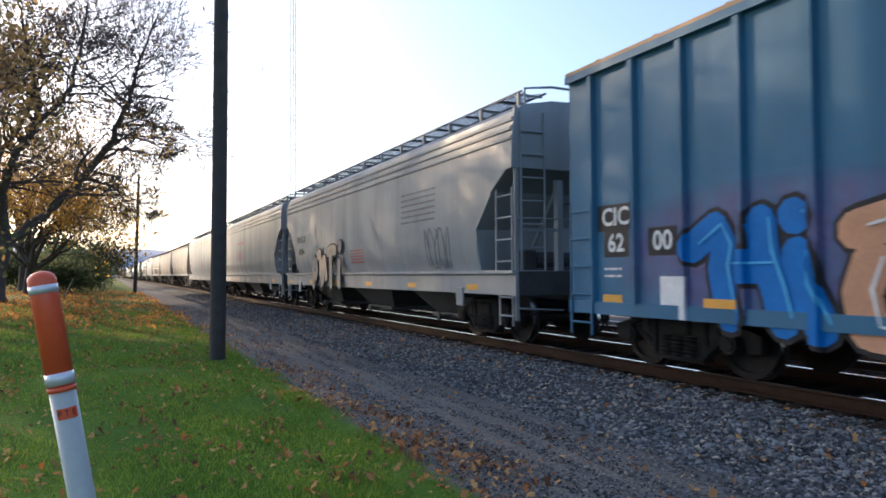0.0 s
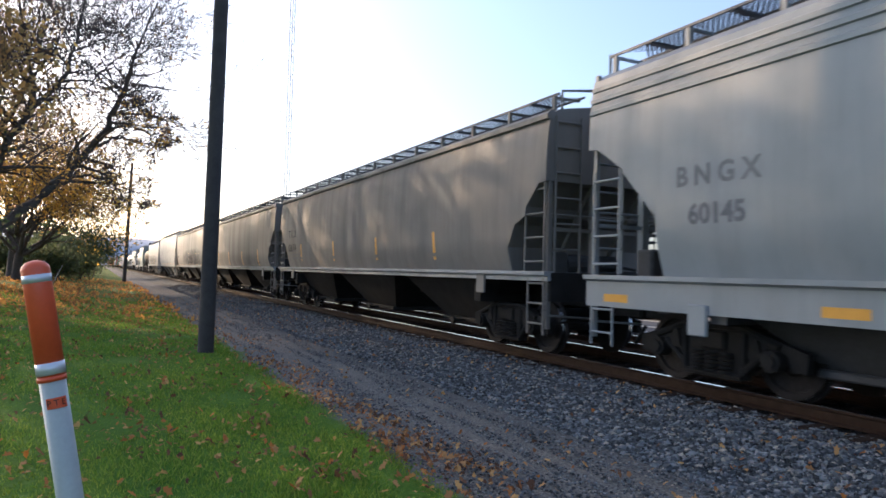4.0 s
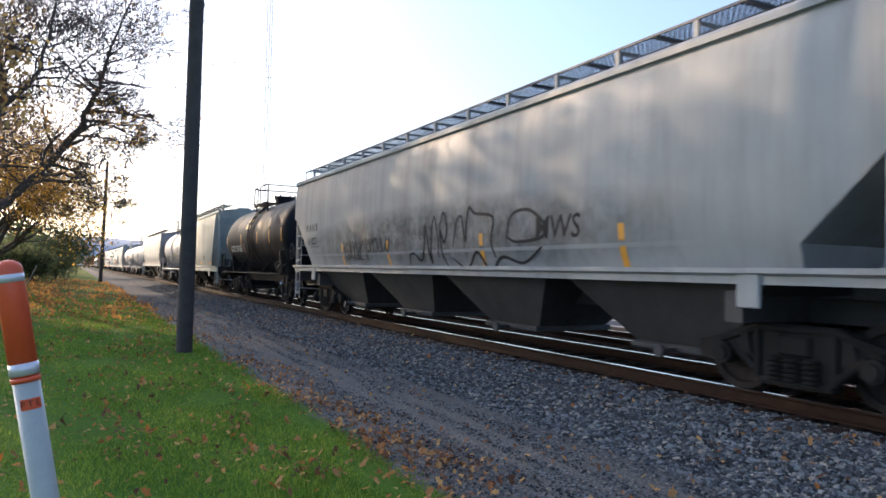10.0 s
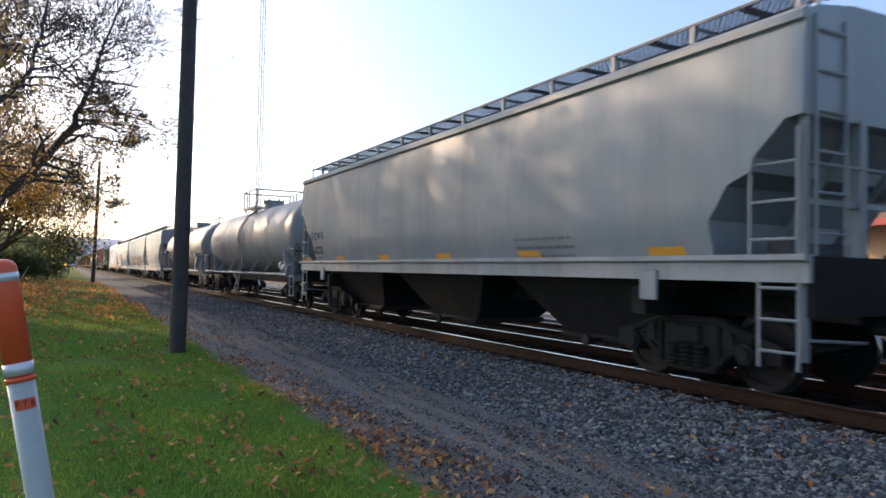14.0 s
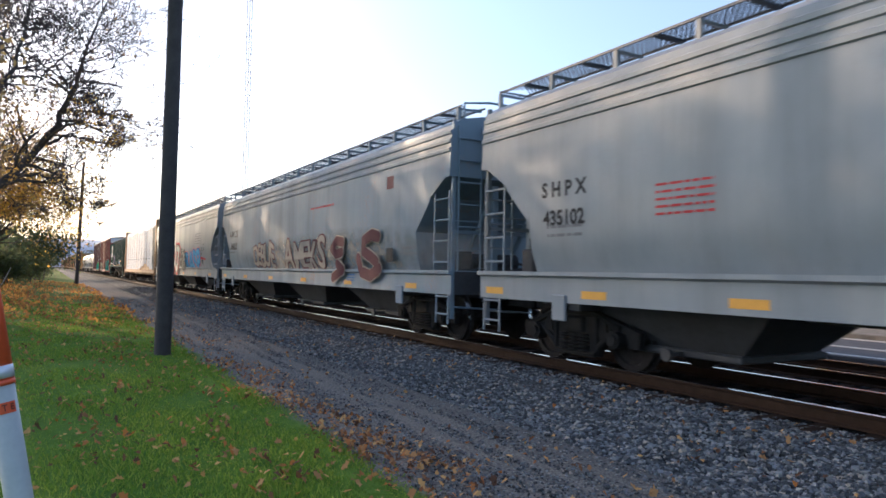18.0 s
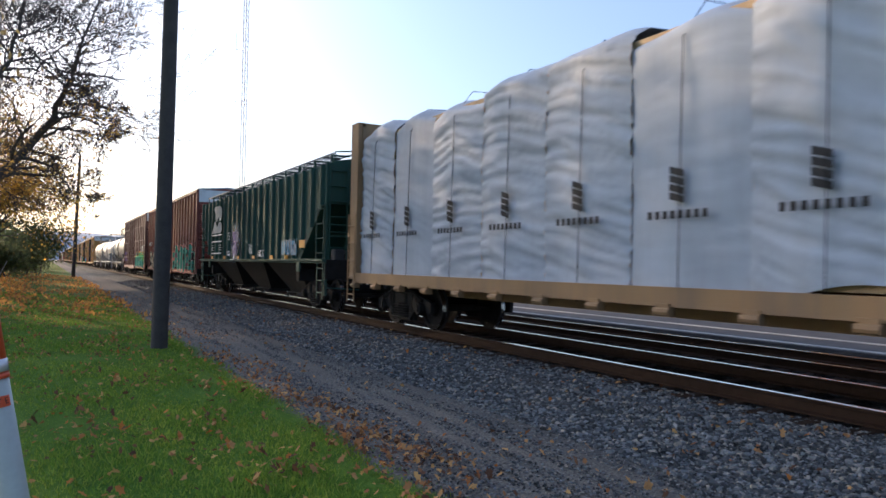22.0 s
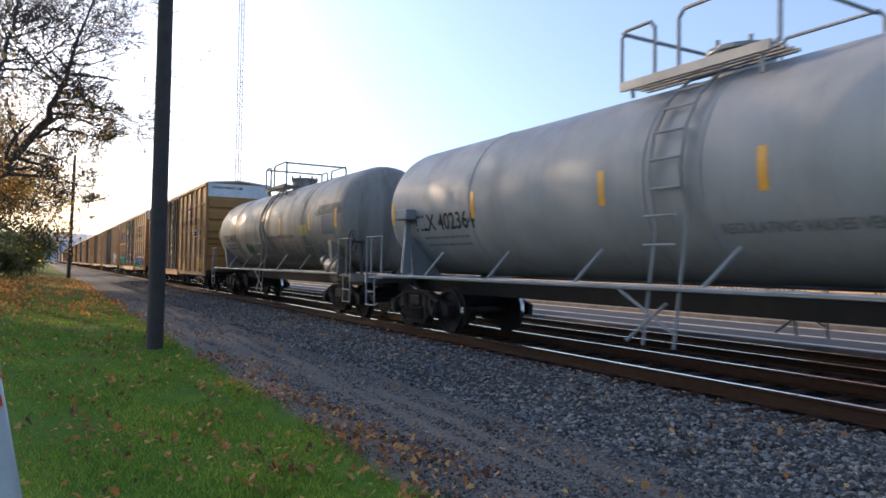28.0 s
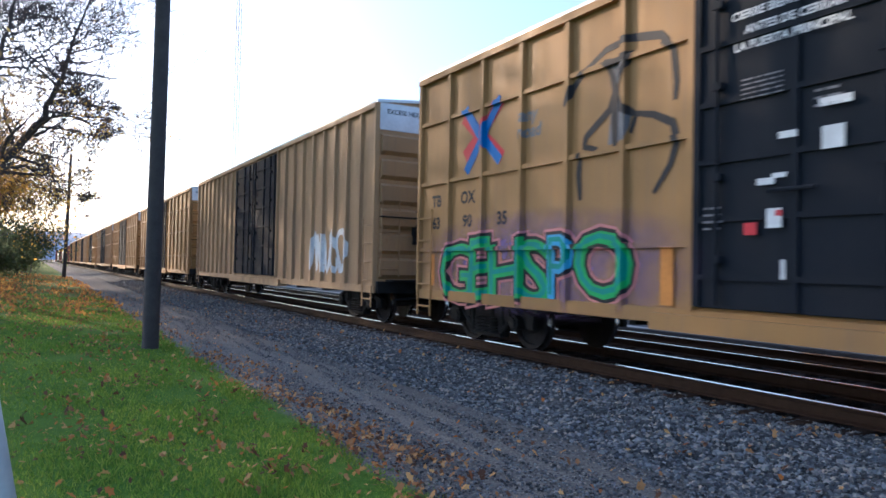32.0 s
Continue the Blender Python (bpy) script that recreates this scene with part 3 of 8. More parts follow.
def truck_meshes():
    if _truck:
        return _truck
    bm = bmesh.new()
    out = [(-1.28, 0.36), (-1.30, 0.58), (-1.0, 0.66), (-0.45, 0.84), (0.45, 0.84), (1.0, 0.66), (1.30, 0.58), (1.28, 0.36), (1.10, 0.36), (1.02, 0.55), (0.76, 0.55), (0.50, 0.40), (0.42, 0.20), (0.20, 0.15), (-0.20, 0.15), (-0.42, 0.20), (-0.50, 0.40), (-0.76, 0.55), (-1.02, 0.55), (-1.10, 0.36)]
    prism(bm, out, 0, -0.05, 0.05)
    # flanges that frame the openings
    for a, b in (((-0.95, 0.62), (-0.45, 0.80)), ((-0.45, 0.80), (0.45, 0.80)), ((0.45, 0.80), (0.95, 0.62)), ((-0.44, 0.20), (0.44, 0.20)), ((-0.46, 0.24), (-0.46, 0.78)), ((0.46, 0.24), (0.46, 0.78)), ((-0.80, 0.56), (-0.48, 0.30)), ((0.80, 0.56), (0.48, 0.30))):
        rod(bm, (-0.06, *a), (-0.06, *b), 0.045, 6)
        rod(bm, (0.06, *a), (0.06, *b), 0.045, 6)
    me = bpy.data.meshes.new("side_frame")
    bm.to_mesh(me)
    bm.free()
    me.materials.append(M["under"])
    _truck["frame"] = me
    bm = bmesh.new()
    box(bm, -1.1, 1.1, -0.2, 0.2, 0.50, 0.74, bev=0.03)
    for s in (-1, 1):
        for k in (-0.22, 0.0, 0.22):
            for j in range(5):
                rod(bm, (s * 1.0 - s * 0.0 + s * 0.09, k, 0.24 + j * 0.055), (s * 1.09, k, 0.265 + j * 0.055), 0.085, 8)
        for k in (-0.89, 0.89):
            rod(bm, (s * 0.98, k, 0.457), (s * 1.16, k, 0.457), 0.13, 10)
            rod(bm, (s * 1.16, k, 0.457), (s * 1.19, k, 0.457), 0.085, 8)
        for k in (-0.62, 0.62):
            prism(bm, [(k - 0.10, 0.48), (k + 0.10, 0.48), (k + 0.04, 0.74), (k - 0.04, 0.74)], 0, s * 1.07, s * 1.09)
    me = bpy.data.meshes.new("bolster")
    bm.to_mesh(me)
    bm.free()
    me.materials.append(M["under"])
    _truck["bolster"] = me
    bm = bmesh.new()
    rod(bm, (-1.0, 0, 0), (1.0, 0, 0), 0.075, 8)
    for s in (-1, 1):
        n = 24
        rings = []
        for r, x in ((0.09, 0.80), (0.16, 0.78), (0.19, 0.735), (0.36, 0.745), (0.375, 0.79), (0.455, 0.79), (0.457, 0.70), (0.488, 0.685), (0.488, 0.655), (0.37, 0.655), (0.12, 0.69)):
            rings.append([bm.verts.new((s * x, r * math.cos(2 * math.pi * i / n), r * math.sin(2 * math.pi * i / n))) for i in range(n)])
        for k, (A, B) in enumerate(zip(rings, rings[1:])):
            for i in range(n):
                f = bm.faces.new((A[i], A[(i + 1) % n], B[(i + 1) % n], B[i]))
                f.material_index = 1 if k == 5 else 0
        for i in (0, 1, 2):
            a = i * 2.0944
            rod(bm, (s * 0.80, 0.05 * math.cos(a), 0.05 * math.sin(a)), (s * 0.83, 0.05 * math.cos(a), 0.05 * math.sin(a)), 0.02, 6)
    bmesh.ops.recalc_face_normals(bm, faces=bm.faces)
    me = bpy.data.meshes.new("wheelset")
    bm.to_mesh(me)
    bm.free()
    me.materials.append(M["wheel"])
    me.materials.append(M["tread"])
    _truck["wheelset"] = me
    bm = bmesh.new()
    box(bm, -0.09, 0.09, -0.55, 0.05, 0.72, 0.94, bev=0.02)
    box(bm, -0.17, 0.17, -0.78, -0.55, 0.70, 0.96, bev=0.04)
    rod(bm, (0.12, -0.50, 0.6), (0.12, -0.72, 0.30), 0.03, 6)
    rod(bm, (-0.35, -0.1, 0.66), (-1.2, -0.1, 0.60), 0.018, 6)
    me = bpy.data.meshes.new("coupler")
    bm.to_mesh(me)
    bm.free()
    me.materials.append(M["under"])
    _truck["coupler"] = me
    return _truck


WHEELS = {1: [], -1: []}


def running_gear(car, length, inset=2.35):
    """Two trucks with their wheelsets, and a coupler at each end."""
    tm = truck_meshes()
    for s in (-1, 1):
        tr = obj("truck", tm["bolster"], car, label="grimy cast-steel truck with coil springs")
        tr.matrix_basis = pose(0, s * (length / 2 - inset), 0)
        for k in (-1, 1):
            obj("side_frame", tm["frame"], tr).matrix_basis = pose(k * 1.0, 0, 0)
        for k in (-1, 1):
            wsx = obj("wheelset", tm["wheelset"], tr, label="dark steel wheelset with bright treads")
            wsx.matrix_basis = pose(0, 0.89 * k, 0.457)
            WHEELS[k].append(wsx)
        c = obj("coupler", tm["coupler"], car)
        c.matrix_basis = pose(0, s * (length / 2 - 0.72), 0, 0, 0, 0 if s < 0 else 180)


BARS = {}


def ladder(car, mat, x, y, z0, z1, w=0.45, step=0.42, along="y", r=0.018):
    """Two upright stiles with a rung every step; alike bars share their mesh."""
    d = (0, w / 2, 0) if along == "y" else (w / 2, 0, 0)

    def bar(kind, key, build):
        k = (kind, mat.name, *key)
        if k not in BARS:
            bm = bmesh.new()
            build(bm)
            me = bpy.data.meshes.new(kind)
            bm.to_mesh(me)
            bm.free()
            me.materials.append(mat)
            BARS[k] = me
        return BARS[k]
    h = round(z1 - z0, 3)
    stile = bar("stile", (h,), lambda bm: box(bm, -0.012, 0.012, -0.014, 0.014, 0, h))
    rung = bar("rung", (w, along, r), lambda bm: rod(bm, (-d[0], -d[1], 0), d, r, 6))
    lad = obj("ladder", stile, car)
    lad.matrix_basis = pose(x - d[0], y - d[1], z0)
    obj("stile", stile, lad).matrix_basis = pose(2 * d[0], 2 * d[1], 0)
    z = 0.18
    while z < h:
        obj("rung", rung, lad).matrix_basis = pose(d[0], d[1], z)
        z += step
    return lad


def start_car(name, label, u0, u1, category="freight car"):
    c = thing(name, label, category, "freight cars of the train")
    CARS.append((c, (u0 + u1) / 2))
    return c, u1 - u0


CURVED = [(1.42, 1.22), (1.53, 1.55), (1.575, 2.1), (1.585, 2.8), (1.575, 3.5), (1.55, 3.95), (1.50, 4.24), (1.32, 4.38), (0.70, 4.50), (0.0, 4.53)]
FLAT = [(1.50, 1.22), (1.50, 2.0), (1.50, 3.0), (1.50, 4.0), (1.50, 4.16), (1.30, 4.30), (0.70, 4.42), (0.0, 4.45)]


def half_width(prof):
    zs, xs = [p[1] for p in prof], [p[0] for p in prof]
    return lambda z: float(np.interp(z, zs, xs))


def lettered(car, name, mat, items, side, label=""):
    """One painted part made of several flat shapes: (shape, y, z, options); plates and strips become parts of their own."""
    if len(items) > 1 and name in ("reflector", "warning_panel", "label_plate", "sticker", "crossed_bar", "paint_patch", "star", "number_patch", "number_line", "graffiti_patch", "red_streak"):
        return [lettered(car, name, mat, [it], side, label) for it in items]
    bm = bmesh.new()
    for shape, y, z, *opt in items:
        o = opt[0] if opt else {}
        (coat if isinstance(side, Relief) or o.get("wave") else decal)(bm, shape, y, z, side, **o)
    return part(name, bm, mat, car, label)


def data_block(car, y, z, w, h, rows, side, mat=None):
    """Small print too fine to read: rows of short bars."""
    rng = random.Random(int(y * 100) + rows)
    items = []
    for i in range(rows):
        a = -w / 2
        while a < w / 2:
            b = min(w / 2, a + rng.uniform(0.08, 0.25))
            items.append((rect(b - a - 0.03, h / rows * 0.34), y - (a + b) / 2, z + h / 2 - (i + 0.5) * h / rows))
            a = b
    return lettered(car, "small_print", mat or M["grey_ink"], items, side)


def ribbon(pts, r, thin=False):
    """A flat stroke of half width r along points."""
    vs, fs = [], []
    n = len(pts)
    for i, (a, b) in enumerate(pts):
        p, q = pts[max(0, i - 1)], pts[min(n - 1, i + 1)]
        d = math.hypot(q[0] - p[0], q[1] - p[1]) or 1
        k = r * (0.35 + 0.65 * math.sin(math.pi * (0.12 + 0.76 * i / (n - 1)))) if thin else r
        nx, ny = -(q[1] - p[1]) / d * k, (q[0] - p[0]) / d * k
        vs += [(a + nx, b + ny), (a - nx, b - ny)]
        if i:
            fs.append((2 * i - 2, 2 * i - 1, 2 * i + 1, 2 * i))
    return vs, fs


def hand_letters(words, size, fat, squash, seed):
    """Letters set one by one, each pulled out of shape as if drawn by hand."""
    rng = random.Random(seed)
    out, at = [], 0.0
    for ch in words:
        base = lettering(ch, size)
        x0, x1 = min(v[0] for v in base[0]), max(v[0] for v in base[0])
        y0, y1 = min(v[1] for v in base[0]), max(v[1] for v in base[0])
        w_ = (x1 - x0) * squash
        k = [(rng.uniform(-0.09, 0.09) * size, rng.uniform(-0.09, 0.09) * size) for _ in range(4)]
        vs, fs = lettering(ch, size, fat)
        q = []
        for a, b in vs:
            fx, fy = (a - x0) / (x1 - x0), (b - y0) / (y1 - y0)
            wt = ((1 - fx) * (1 - fy), fx * (1 - fy), fx * fy, (1 - fx) * fy)
            dx = sum(g * c[0] for g, c in zip(wt, k))
            dy = sum(g * c[1] for g, c in zip(wt, k))
            q.append((at + (a - x0) * squash + dx, b + dy))
        out.append((q, fs))
        at += w_ * 1.02
    return [([(a - at / 2, b) for a, b in q], fs) for q, fs in out]


def graffiti(car, words, y, z, size, side, fill, line, halo=None, squash=1.0, slant=0.0, back=None, label="painted graffiti lettering", gleam=None):
    """Hand-drawn letters: a sprayed surround, a fat outline, the fill and small highlights, each a thin coat."""
    seed = int(y * 31) + len(words)
    fills = fill if isinstance(fill, tuple) else (fill,)

    def layer(name, mat, fat, up, lab="", only=None, wave=0.02, lift=0.0):
        items = [(sh, y + lift, z + lift, {"up": up + 0.0007 * i, "slant": slant, "wave": wave}) for i, sh in enumerate(hand_letters(words, size, fat, squash, seed)) if only is None or i in only]
        lettered(car, name, mat, items, side, lab)
    if back is not None:
        soft_spray(car, y, z, size * (0.75 * len(words) * squash + 0.9), size * 1.5, side, back)
    if halo is not None:
        layer("graffiti_halo", halo, size * 0.09, 0.009)
    layer("graffiti_outline", line, size * 0.06, 0.014)
    for j, f in enumerate(fills):
        layer("graffiti_lettering", f, size * 0.022, 0.020, label, range(j, len(words), len(fills)))
    if gleam is not None:
        layer("graffiti_gleam", gleam, -size * 0.016, 0.026, "", None, 0.02, size * 0.012)


def wild(car, y, z, w_, h, side, fills, line, seed, slots=5, r=0.11, label="interlocked angular graffiti"):
    """Interlocked angular strokes that cannot be read as letters."""
    rng = random.Random(seed)
    strokes = []
    cw = w_ / slots
    for k in range(slots):
        cx = -w_ / 2 + cw * (k + 0.5)
        for j in range(4):
            u = rng.uniform
            pts = [(cx + u(-0.6, 0.1) * cw, -h / 2 * u(0.6, 1.0)), (cx + u(-0.35, 0.35) * cw, h / 2 * u(0.55, 1.0)), (cx + u(0.1, 0.75) * cw, h / 2 * u(-0.3, 0.9))]
            if j % 2:
                pts.append((cx + u(0.2, 0.9) * cw, -h / 2 * u(0.2, 1.0)))
            fine = []
            for a, b in zip(pts, pts[1:]):
                fine += [(a[0] + (b[0] - a[0]) * i / 4, a[1] + (b[1] - a[1]) * i / 4) for i in range(4)]
            strokes.append((fine + [pts[-1]], r * u(0.75, 1.35)))
    rng.shuffle(strokes)
    lettered(car, "graffiti_outline", line, [(ribbon(p, q + 0.032), y, z, {"up": 0.006 + 0.0011 * i}) for i, (p, q) in enumerate(strokes)], side)
    for j, f in enumerate(fills):
        lettered(car, "graffiti_lettering", f, [(ribbon(p, q), y, z, {"up": 0.0066 + 0.0011 * i}) for i, (p, q) in enumerate(strokes) if i % len(fills) == j], side, label)


def burner(car, y, z, w_, h, side, fills, dark, light, line, seed, label):
    """A solid sprayed piece: body with ragged rims in one or two tones, wedges cut into it, and thin crossing outlines."""
    rng = random.Random(seed)
    n = max(8, int(w_ / 0.22))
    top = [h / 2 * (0.72 + 0.28 * math.sin(i * 0.9 + seed) + rng.uniform(-0.16, 0.16)) for i in range(n + 1)]
    low = [-h / 2 * (0.86 + rng.uniform(-0.12, 0.14)) for i in range(n + 1)]
    xs = [-w_ / 2 + w_ * i / n for i in range(n + 1)]

    def body(f0, f1, grow):
        vs, fs = [], []
        for i in range(n + 1):
            lo, hi = low[i] - grow, top[i] + grow
            mid = 0.1 * h * math.sin(i * 1.3 + seed)
            k = (lo, mid, hi)
            vs += [(xs[i], k[f0]), (xs[i], k[f1])]
            if i:
                fs.append((2 * i - 2, 2 * i, 2 * i + 1, 2 * i - 1))
        return vs, fs
    lettered(car, "graffiti_halo", light, [(body(0, 2, 0.07), y, z, {"up": 0.004})], side)
    if len(fills) > 1:
        lettered(car, "graffiti_lettering", fills[0], [(body(1, 2, 0.0), y, z, {"up": 0.008})], side, label)
        lettered(car, "graffiti_lettering", fills[1], [(body(0, 1, 0.0), y, z, {"up": 0.008})], side, label)
    else:
        lettered(car, "graffiti_lettering", fills[0], [(body(0, 2, 0.0), y, z, {"up": 0.008})], side, label)
    wedges, pale, strokes = [], [], []
    for k in range(int(w_ / 0.42)):
        cx = -w_ / 2 + 0.42 * (k + 0.5)
        u = rng.uniform
        cz = u(-0.3, 0.25) * h
        tri = ([(cx + u(-0.22, -0.05), cz - u(0.05, 0.2) * h), (cx + u(0.08, 0.25), cz - u(0.0, 0.15) * h), (cx + u(-0.05, 0.2), cz + u(0.05, 0.22) * h)], [(0, 1, 2)])
        (wedges if k % 3 else pale).append((tri, y, z, {"up": 0.0125 + 0.0002 * k}))
        lean = u(-0.35, 0.35)
        for j in range(2):
            a, b = (cx + u(-0.2, 0.2) - lean, -h * 0.42), (cx + u(-0.2, 0.2) + lean, u(0.1, 0.38) * h)
            m = ((a[0] + b[0]) / 2 + u(-0.14, 0.14), (a[1] + b[1]) / 2)
            e = (b[0] + u(-0.35, 0.35), b[1] - u(0.1, 0.3) * h)
            strokes.append((ribbon([a, ((a[0] + m[0]) / 2, (a[1] + m[1]) / 2), m, ((m[0] + b[0]) / 2, (m[1] + b[1]) / 2), b, e], 0.018), y, z, {"up": 0.018 + 0.0002 * len(strokes)}))
    lettered(car, "graffiti_shading", dark, wedges, side)
    lettered(car, "graffiti_shading", light, pale, side)
    rims = [(ribbon(list(zip(xs, e)), 0.02), y, z, {"up": 0.016}) for e in (top, low)]
    lettered(car, "graffiti_outline", line, rims + strokes, side)


def soft_spray(car, y, z, w_, h, side, mat):
    """Sprayed mist round a piece, one thin coat."""
    n = 6
    vs = [(-w_ / 2 + w_ * i / n, -h / 2 + h * j / n) for j in range(n + 1) for i in range(n + 1)]
    fs = [(j * (n + 1) + i, j * (n + 1) + i + 1, (j + 1) * (n + 1) + i + 1, (j + 1) * (n + 1) + i) for j in range(n) for i in range(n)]
    lettered(car, "spray_mist", mat, [((vs, fs), y, z, {"up": 0.0025})], side)


def blob(car, y, z, lines, side, fill, line, gleam, r, label, halo=None, wide=0.06):
    """Fat rounded strokes with a dark outline and a thin highlight, as in bubble letters."""
    def capped(pts, q):
        k = 9
        out = [ribbon(pts, q)]
        for a, b in pts:
            out.append(([(a + q * math.cos(2 * math.pi * j / k), b + q * math.sin(2 * math.pi * j / k)) for j in range(k)], [tuple(range(k))]))
        return out
    coats = [("graffiti_outline", line, r + wide, 0.008), ("graffiti_lettering", fill, r, 0.022)]
    if halo is not None:
        coats.insert(0, ("graffiti_halo", halo, r + wide + 0.09, 0.003))
    for name, mat, q, up in coats:
        items = []
        for ln in lines:
            fine = [(a + (c - a) * i / 4, b + (d - b) * i / 4) for (a, b), (c, d) in zip(ln, ln[1:]) for i in range(4)] + [ln[-1]]
            items += [(sh, y, z, {"up": up + 0.00006 * (len(items) + i)}) for i, sh in enumerate(capped(fine, q))]
        lettered(car, name, mat, items, side, label if name == "graffiti_lettering" else "")
    lettered(car, "graffiti_gleam", gleam, [(ribbon([(a + r * 0.62, b + r * 0.2) for a, b in ln], 0.022, True), y, z, {"up": 0.05}) for ln in lines if len(ln) > 1], side)


def flow(pts, n=6):
    """A smooth line through flat points."""
    out = []
    for i in range(len(pts) - 1):
        p0, p1, p2, p3 = (pts[min(max(j, 0), len(pts) - 1)] for j in (i - 1, i, i + 1, i + 2))
        for q in range(n):
            f = q / n
            out.append(tuple(0.5 * (2 * b + (c - a) * f + (2 * a - 5 * b + 4 * c - d) * f * f + (3 * b - a - 3 * c + d) * f ** 3) for a, b, c, d in zip(p0, p1, p2, p3)))
    return out + [pts[-1]]


def scrawl(car, y, z, w, h, side, mat, seed, r=0.02, strokes=5, label="sprayed scrawl"):
    """A hand-drawn tag: looping thin strokes."""
    rng = random.Random(seed)
    items = []
    for k in range(strokes):
        cx = -w / 2 + w * (k + 0.5) / strokes
        pts = []
        ph, fx, fy = rng.uniform(0, 6), rng.uniform(0.6, 1.4), rng.uniform(0.8, 2.0)
        for i in range(13):
            s = i / 12
            pts.append((cx + w / strokes * 0.6 * math.sin(ph + s * 6 * fx) + (s - 0.5) * w / strokes * 0.5, h / 2 * math.cos(ph * 1.3 + s * 6 * fy)))
        vs, fs = [], []
        for i, (a, b) in enumerate(pts):
            p, q = pts[max(0, i - 1)], pts[min(12, i + 1)]
            d = math.hypot(q[0] - p[0], q[1] - p[1]) or 1
            nx, ny = -(q[1] - p[1]) / d * r, (q[0] - p[0]) / d * r
            vs += [(a + nx, b + ny), (a - nx, b - ny)]
            if i:
                fs.append((2 * i - 2, 2 * i - 1, 2 * i + 1, 2 * i))
        items.append(((vs, fs), y, z, {"up": 0.008 + 0.0006 * k}))
    return lettered(car, "scrawl", mat, items, side, label)


def reflectors(car, places, side, w=0.5, h=0.11, upright=False, lift=0.004):
    for y, z in places:
        lettered(car, "reflector", M["stripe"], [(rect(h if upright else w, w if upright else h, 3), y, z, {"up": lift})], side, "orange-yellow reflective strip")


def hopper(label, u0, u1, paint, style="rib", bays=3, under=None, sill=None, eave=4.2, sz=(0.95, 1.38)):
    car, L = start_car("covered_hopper_car", label, u0, u1, "hopper car")
    prof = FLAT if style == "green" else CURVED
    base_z, eave_z = sz[1], prof[-4][1]
    lift = lambda z: base_z + (z - 1.22) * (eave - base_z) / (eave_z - 1.22)
    prof = [(x, lift(z)) for x, z in prof]
    side = half_width(prof)
    hb = L / 2 - 0.55
    # end openings step up from the sill to the end sheet: distance from their inner edge, share of the side's height
    rise = {"smooth": [(0.0, 0.0), (0.02, 0.17), (0.28, 0.32), (0.60, 0.37), (0.63, 0.43), (1.0, 0.57), (1.2, 0.58)],
            "angular": [(0.0, 0.0), (0.02, 0.10), (1.30, 0.54), (1.54, 0.57)],
            "green": [(0.0, 0.0), (0.8, 0.26), (1.74, 0.56), (2.1, 0.59)],
            "tall": [(0.0, 0.0), (0.33, 0.05), (0.72, 0.16), (1.04, 0.31), (1.24, 0.46), (1.37, 0.66), (1.5, 0.92)]}.get(style, [(0.0, 0.0), (0.04, 0.285), (0.62, 0.49), (0.66, 0.52), (1.22, 0.64), (1.4, 0.645)])
    cut = rise[-1][0]
    rise = [(d, base_z + f * (eave - base_z)) for d, f in rise]
    be = hb - (0.75 if style == "tall" else 0.0)
    ys = [-be + cut - d for d, _ in rise][::-1]
    ys = sorted(ys + [-y for y in ys])
    bm = bmesh.new()
    rings = []
    for y in ys:
        d = max(0.0, abs(y) - (be - cut))
        zb = float(np.interp(d, [r[0] for r in rise], [r[1] for r in rise]))
        pts = [(side(zb + (eave - zb) * k / 8), zb + (eave - zb) * k / 8) for k in range(9)] + prof[-3:]
        half = [(x, z) for x, z in pts]
        ring = [(-x, z) for x, z in half] + [(x, z) for x, z in half[::-1][1:]]
        rings.append([bm.verts.new((x, y, z)) for x, z in ring])
    n = len(rings[0])
    for A, B in zip(rings, rings[1:]):
        for i in range(n):
            bm.faces.new((A[i], B[i], B[(i + 1) % n], A[(i + 1) % n]))
    bm.faces.new(rings[0])
    bm.faces.new(rings[-1][::-1])
    bmesh.ops.remove_doubles(bm, verts=bm.verts, dist=0.002)
    bmesh.ops.recalc_face_normals(bm, faces=bm.faces)
    body = part("body", bm, paint, car, smooth=False)
    body.data.shade_smooth()
    body.data.set_sharp_from_angle(angle=radians(28))
    und = under or M["under_grey" if style == "rib" else "under"]
    # side sills
    for s in (-1, 1):
        bm = bmesh.new()
        prism(bm, [(s * 1.44, sz[0]), (s * 1.54, sz[0]), (s * 1.54, sz[1] - 0.07), (s * 1.61, sz[1] - 0.04), (s * 1.61, sz[1] + 0.02), (s * 1.42, sz[1] + 0.02)], 1, -hb - 0.05, hb + 0.05)
        part("side_sill", bm, sill or paint, car)
    def beam(name, *size):
        bm = bmesh.new()
        box(bm, *size)
        part(name, bm, und, car)
    beam("centre_sill", -0.33, 0.33, -L / 2 + 0.7, L / 2 - 0.7, 0.84, 1.12)
    for s in (-1, 1):
        beam("body_bolster", -1.48, 1.48, s * (L / 2 - 2.9) - 0.12, s * (L / 2 - 2.9) + 0.12, 0.85, 1.2)
        beam("end_beam", -1.48, 1.48, s * (hb - 0.02) - 0.08, s * (hb - 0.02) + 0.08, min(0.95, sz[0]), sz[1])
        beam("shear_plate", -0.5, 0.5, s * (hb - 1.1) - 0.5, s * (hb - 1.1) + 0.5, 1.13, 1.36)
    # discharge hoppers
    span = 2 * (hb - cut) - 0.5
    bl = span / bays
